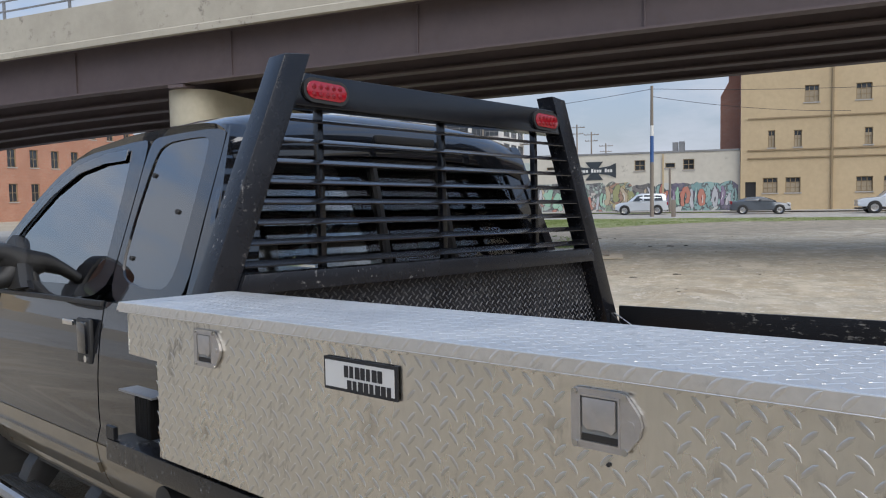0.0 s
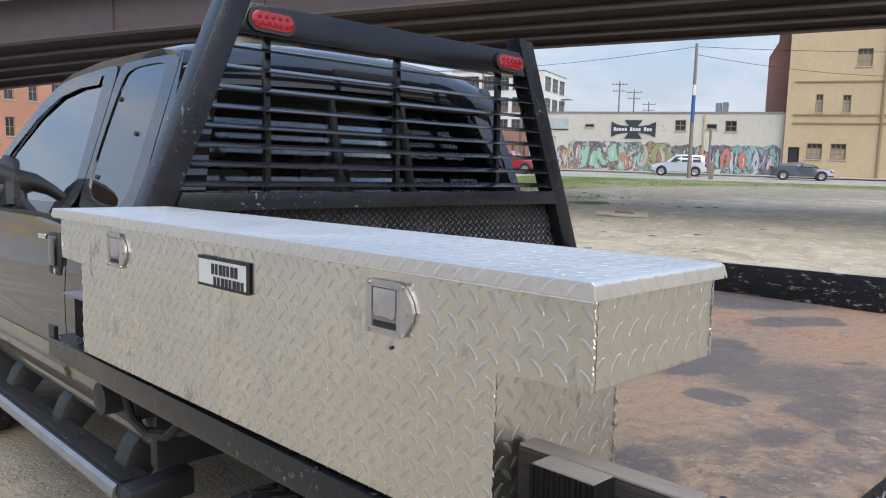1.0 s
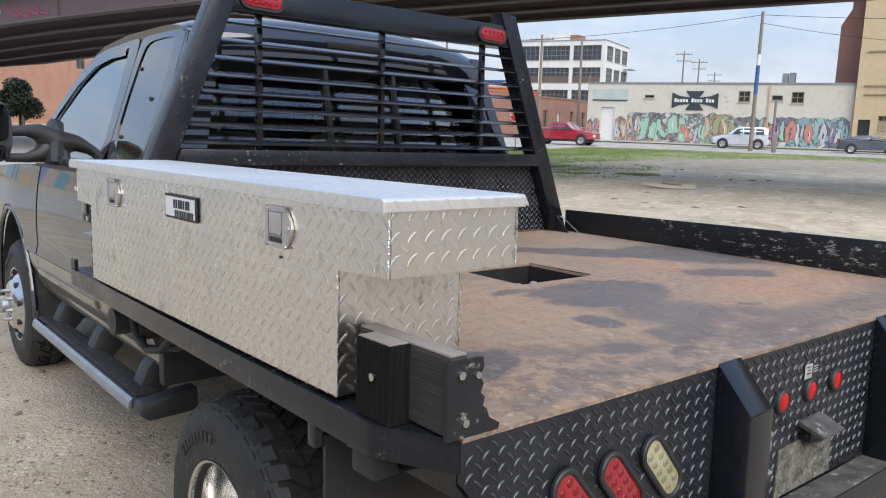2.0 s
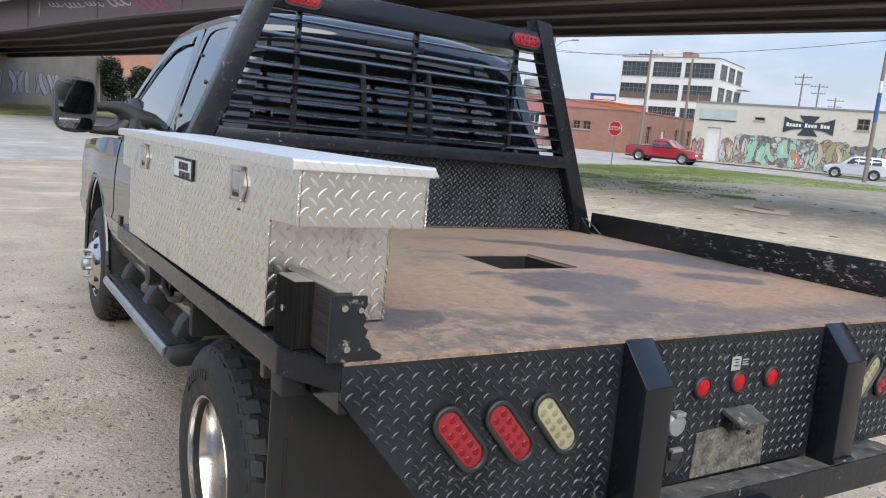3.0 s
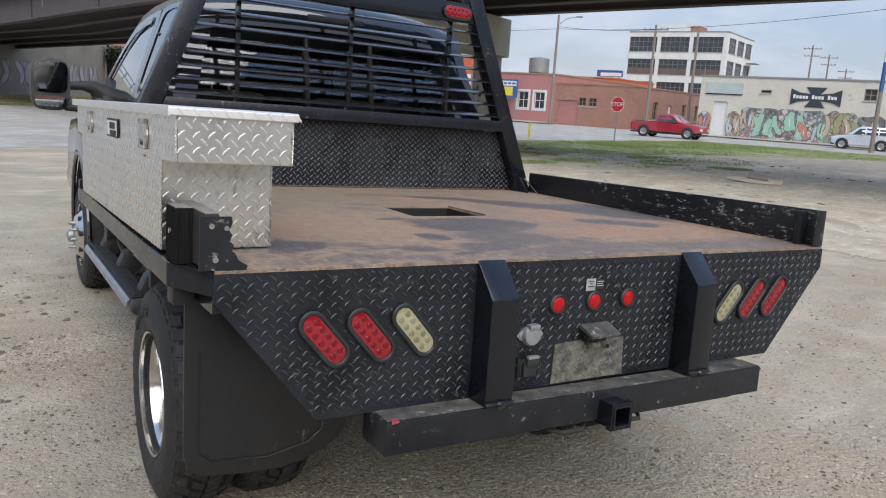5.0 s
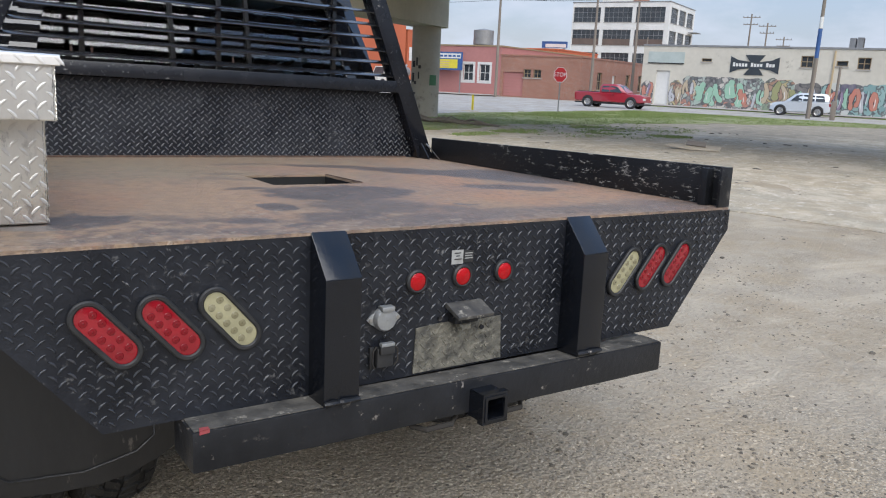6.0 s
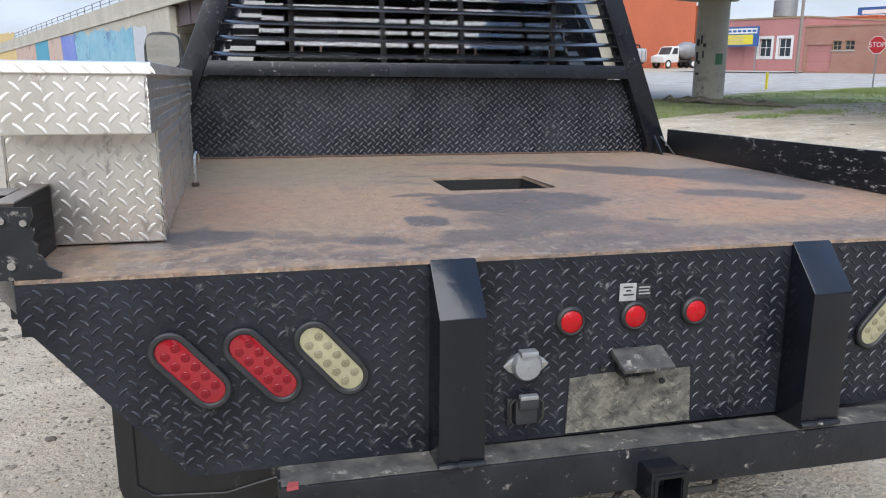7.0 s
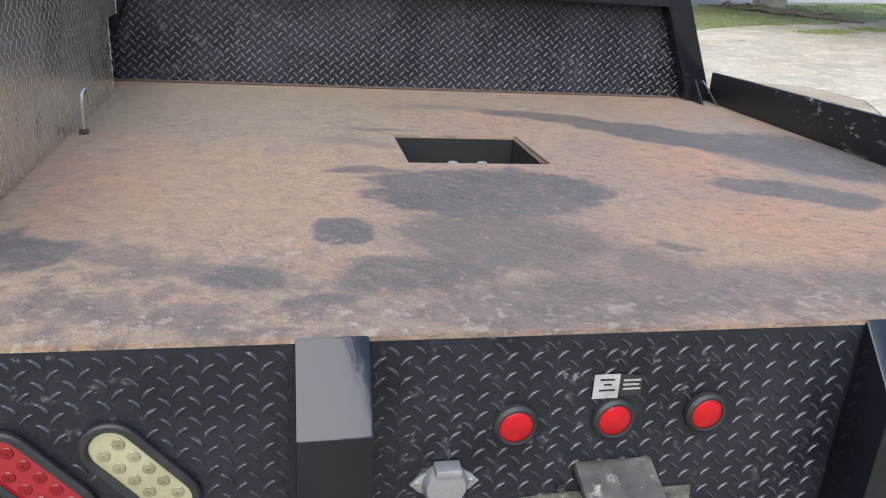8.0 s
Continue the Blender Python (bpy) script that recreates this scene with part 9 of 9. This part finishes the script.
rubble("dirt_clods", [(7, 26, -3, 18, 1.0)], 1100, 0.02, 0.075, M["clod"], "dark crumbs on the pale dirt", 29, 0.4)
rubble("gravel_stones", [(7, 26, -3, 18, 1.0)], 900, 0.02, 0.07, M["stone"], "pale stones on the packed dirt", 30, 0.4)
rubble("dirt_clods", [(8, 22, 4, 14, 1.0)], 120, 0.04, 0.12, M["clod"], "dark clods near the dark band", 25, 0.35)
pl = thing("fallen_board", "pale broken board lying flat on the lot", "board", STREET @ pose(18.1, 3.9, 0.02, 0, 0, 20))
plank = new_prism([(-0.30, -0.62), (0.10, -0.72), (0.22, -0.1), (0.16, 0.50), (0.0, 0.66), (-0.26, 0.12)], "z", 0.0, 0.025, 0.004)
bmesh.ops.rotate(plank, verts=plank.verts, cent=(-0.3, 0, 0), matrix=Matrix.Rotation(radians(-11), 3, "Y"))
part("plank", plank, M["pale_board"], pl)
flap2 = new_prism([(-0.12, -0.32), (0.14, -0.36), (0.20, 0.10), (-0.02, 0.16)], "z", 0.0, 0.02, 0.003)
bmesh.ops.rotate(flap2, verts=flap2.verts, cent=(0, 0, 0), matrix=Matrix.Rotation(radians(-24), 3, "Y"))
bmesh.ops.translate(flap2, verts=flap2.verts, vec=(0.02, 0.0, 0.12))
part("splinter", flap2, M["wood_top"], pl)


def crumbs(v, u, rv, ru, count, seed):
    """A low scatter of broken dark asphalt."""
    rng = random.Random(seed)
    ob = thing("asphalt_rubble", "broken dark asphalt lumps lying on the lot", "rubble", STREET @ pose(v, u, 0.012), group="asphalt rubble")
    for _ in range(count):
        x, y, r = rng.gauss(0, rv * 2.2), rng.gauss(0, ru * 1.6), 0.015 + 0.06 * rng.random() ** 2
        n, ph = rng.randint(5, 7), rng.uniform(0, 6)
        pts = [(x + r * rng.uniform(0.6, 1.1) * math.cos(ph + k * 6.283 / n), y + 1.4 * r * rng.uniform(0.6, 1.1) * math.sin(ph + k * 6.283 / n)) for k in range(n)]
        part("lump", new_prism(pts, "z", 0.0, r * rng.uniform(0.2, 0.5)), M["clod"], ob, smooth=False)


for k, (v, u, rv, ru, n) in enumerate(((25.3, 10.4, 0.2, 0.35, 7), (24.7, 8.9, 0.25, 0.55, 12), (24.0, 8.2, 0.2, 0.3, 6), (26.6, 5.1, 0.3, 0.3, 5), (22.5, 4.5, 0.3, 0.4, 7), (23.4, 2.0, 0.3, 0.6, 8), (23.4, 7.0, 0.3, 0.3, 5))):
    crumbs(v, u, rv, ru, n, 60 + k)
rub = thing("debris_heap", "dark heap of branches and rags by the bridge pier", "debris", STREET @ pose(20.6, 13.2, 0.03))
rng = random.Random(8)
for k in range(26):
    a, l = rng.uniform(-0.5, 0.5), rng.uniform(0.5, 1.6)
    y = rng.uniform(-2.2, 2.2)
    x = rng.uniform(-0.3, 0.3)
    part("branch", tube(bmesh.new(), [(x - 0.3 * math.sin(a), y - l / 2, 0.02), (x, y, rng.uniform(0.06, 0.22)), (x + 0.3 * math.sin(a), y + l / 2, 0.03)], rng.uniform(0.015, 0.05), 6), M["clod"], rub)


# ---------------------------------------------------------------- shrubs past the end of the abutment
def shrub(v, u, height, width, seed, label):
    """A tapered forking trunk and a ragged crown of many small leaves."""
    rng = random.Random(seed)
    ob = thing("tree", label, "tree", STREET @ pose(v, u, 0), group="trees past the bridge")
    part("trunk", tube(bmesh.new(), [(0, 0, -0.1), (0.06, 0.03, height * 0.25), (-0.04, 0.1, height * 0.55), (0.03, 0.05, height * 0.8)], [0.16, 0.12, 0.08, 0.03], 10), M["bark"], ob)
    clumps = []
    for k in range(7):
        a, r = rng.uniform(0, 6.28), width * rng.uniform(0.1, 0.42)
        z = height * rng.uniform(0.25, 0.86)
        clumps.append((r * math.cos(a), r * math.sin(a), z, width * rng.uniform(0.18, 0.32)))
        part("limb", tube(bmesh.new(), [(0, 0.05, height * rng.uniform(0.2, 0.5)), (r * 0.5 * math.cos(a), r * 0.5 * math.sin(a), z * 0.8), (r * math.cos(a), r * math.sin(a), z)], [0.05, 0.035, 0.012], 6), M["bark"], ob)
    clumps.append((0, 0, height * 0.8, width * 0.26))
    verts, faces = [], []
    for cx_, cy_, cz_, cr in clumps:
        for _ in range(900):
            d = Vector((rng.gauss(0, 1), rng.gauss(0, 1), rng.gauss(0, 1))).normalized() * cr * rng.uniform(0.35, 1.1)
            p = Vector((cx_, cy_, max(0.15, cz_ + d.z))) + Vector((d.x, d.y, 0))
            q = Vector((rng.uniform(-1, 1), rng.uniform(-1, 1), rng.uniform(-0.6, 0.6))).normalized() * 0.13
            w = q.cross(Vector((rng.uniform(-1, 1), rng.uniform(-1, 1), 1))).normalized() * 0.06
            n = len(verts)
            verts += [tuple(p - q), tuple(p + w), tuple(p + q), tuple(p - w)]
            faces.append((n, n + 1, n + 2, n + 3))
    data_part("crown", verts, faces, M["foliage"], ob)


shrub(34.8, 58.9, 4.4, 3.0, 31, "dark leafy tree standing past the bridge abutment")
shrub(37.2, 57.8, 3.9, 2.4, 32, "dark leafy tree standing past the bridge abutment")
shrub(39.5, 61.5, 4.0, 2.8, 33, "dark leafy tree standing past the bridge abutment")
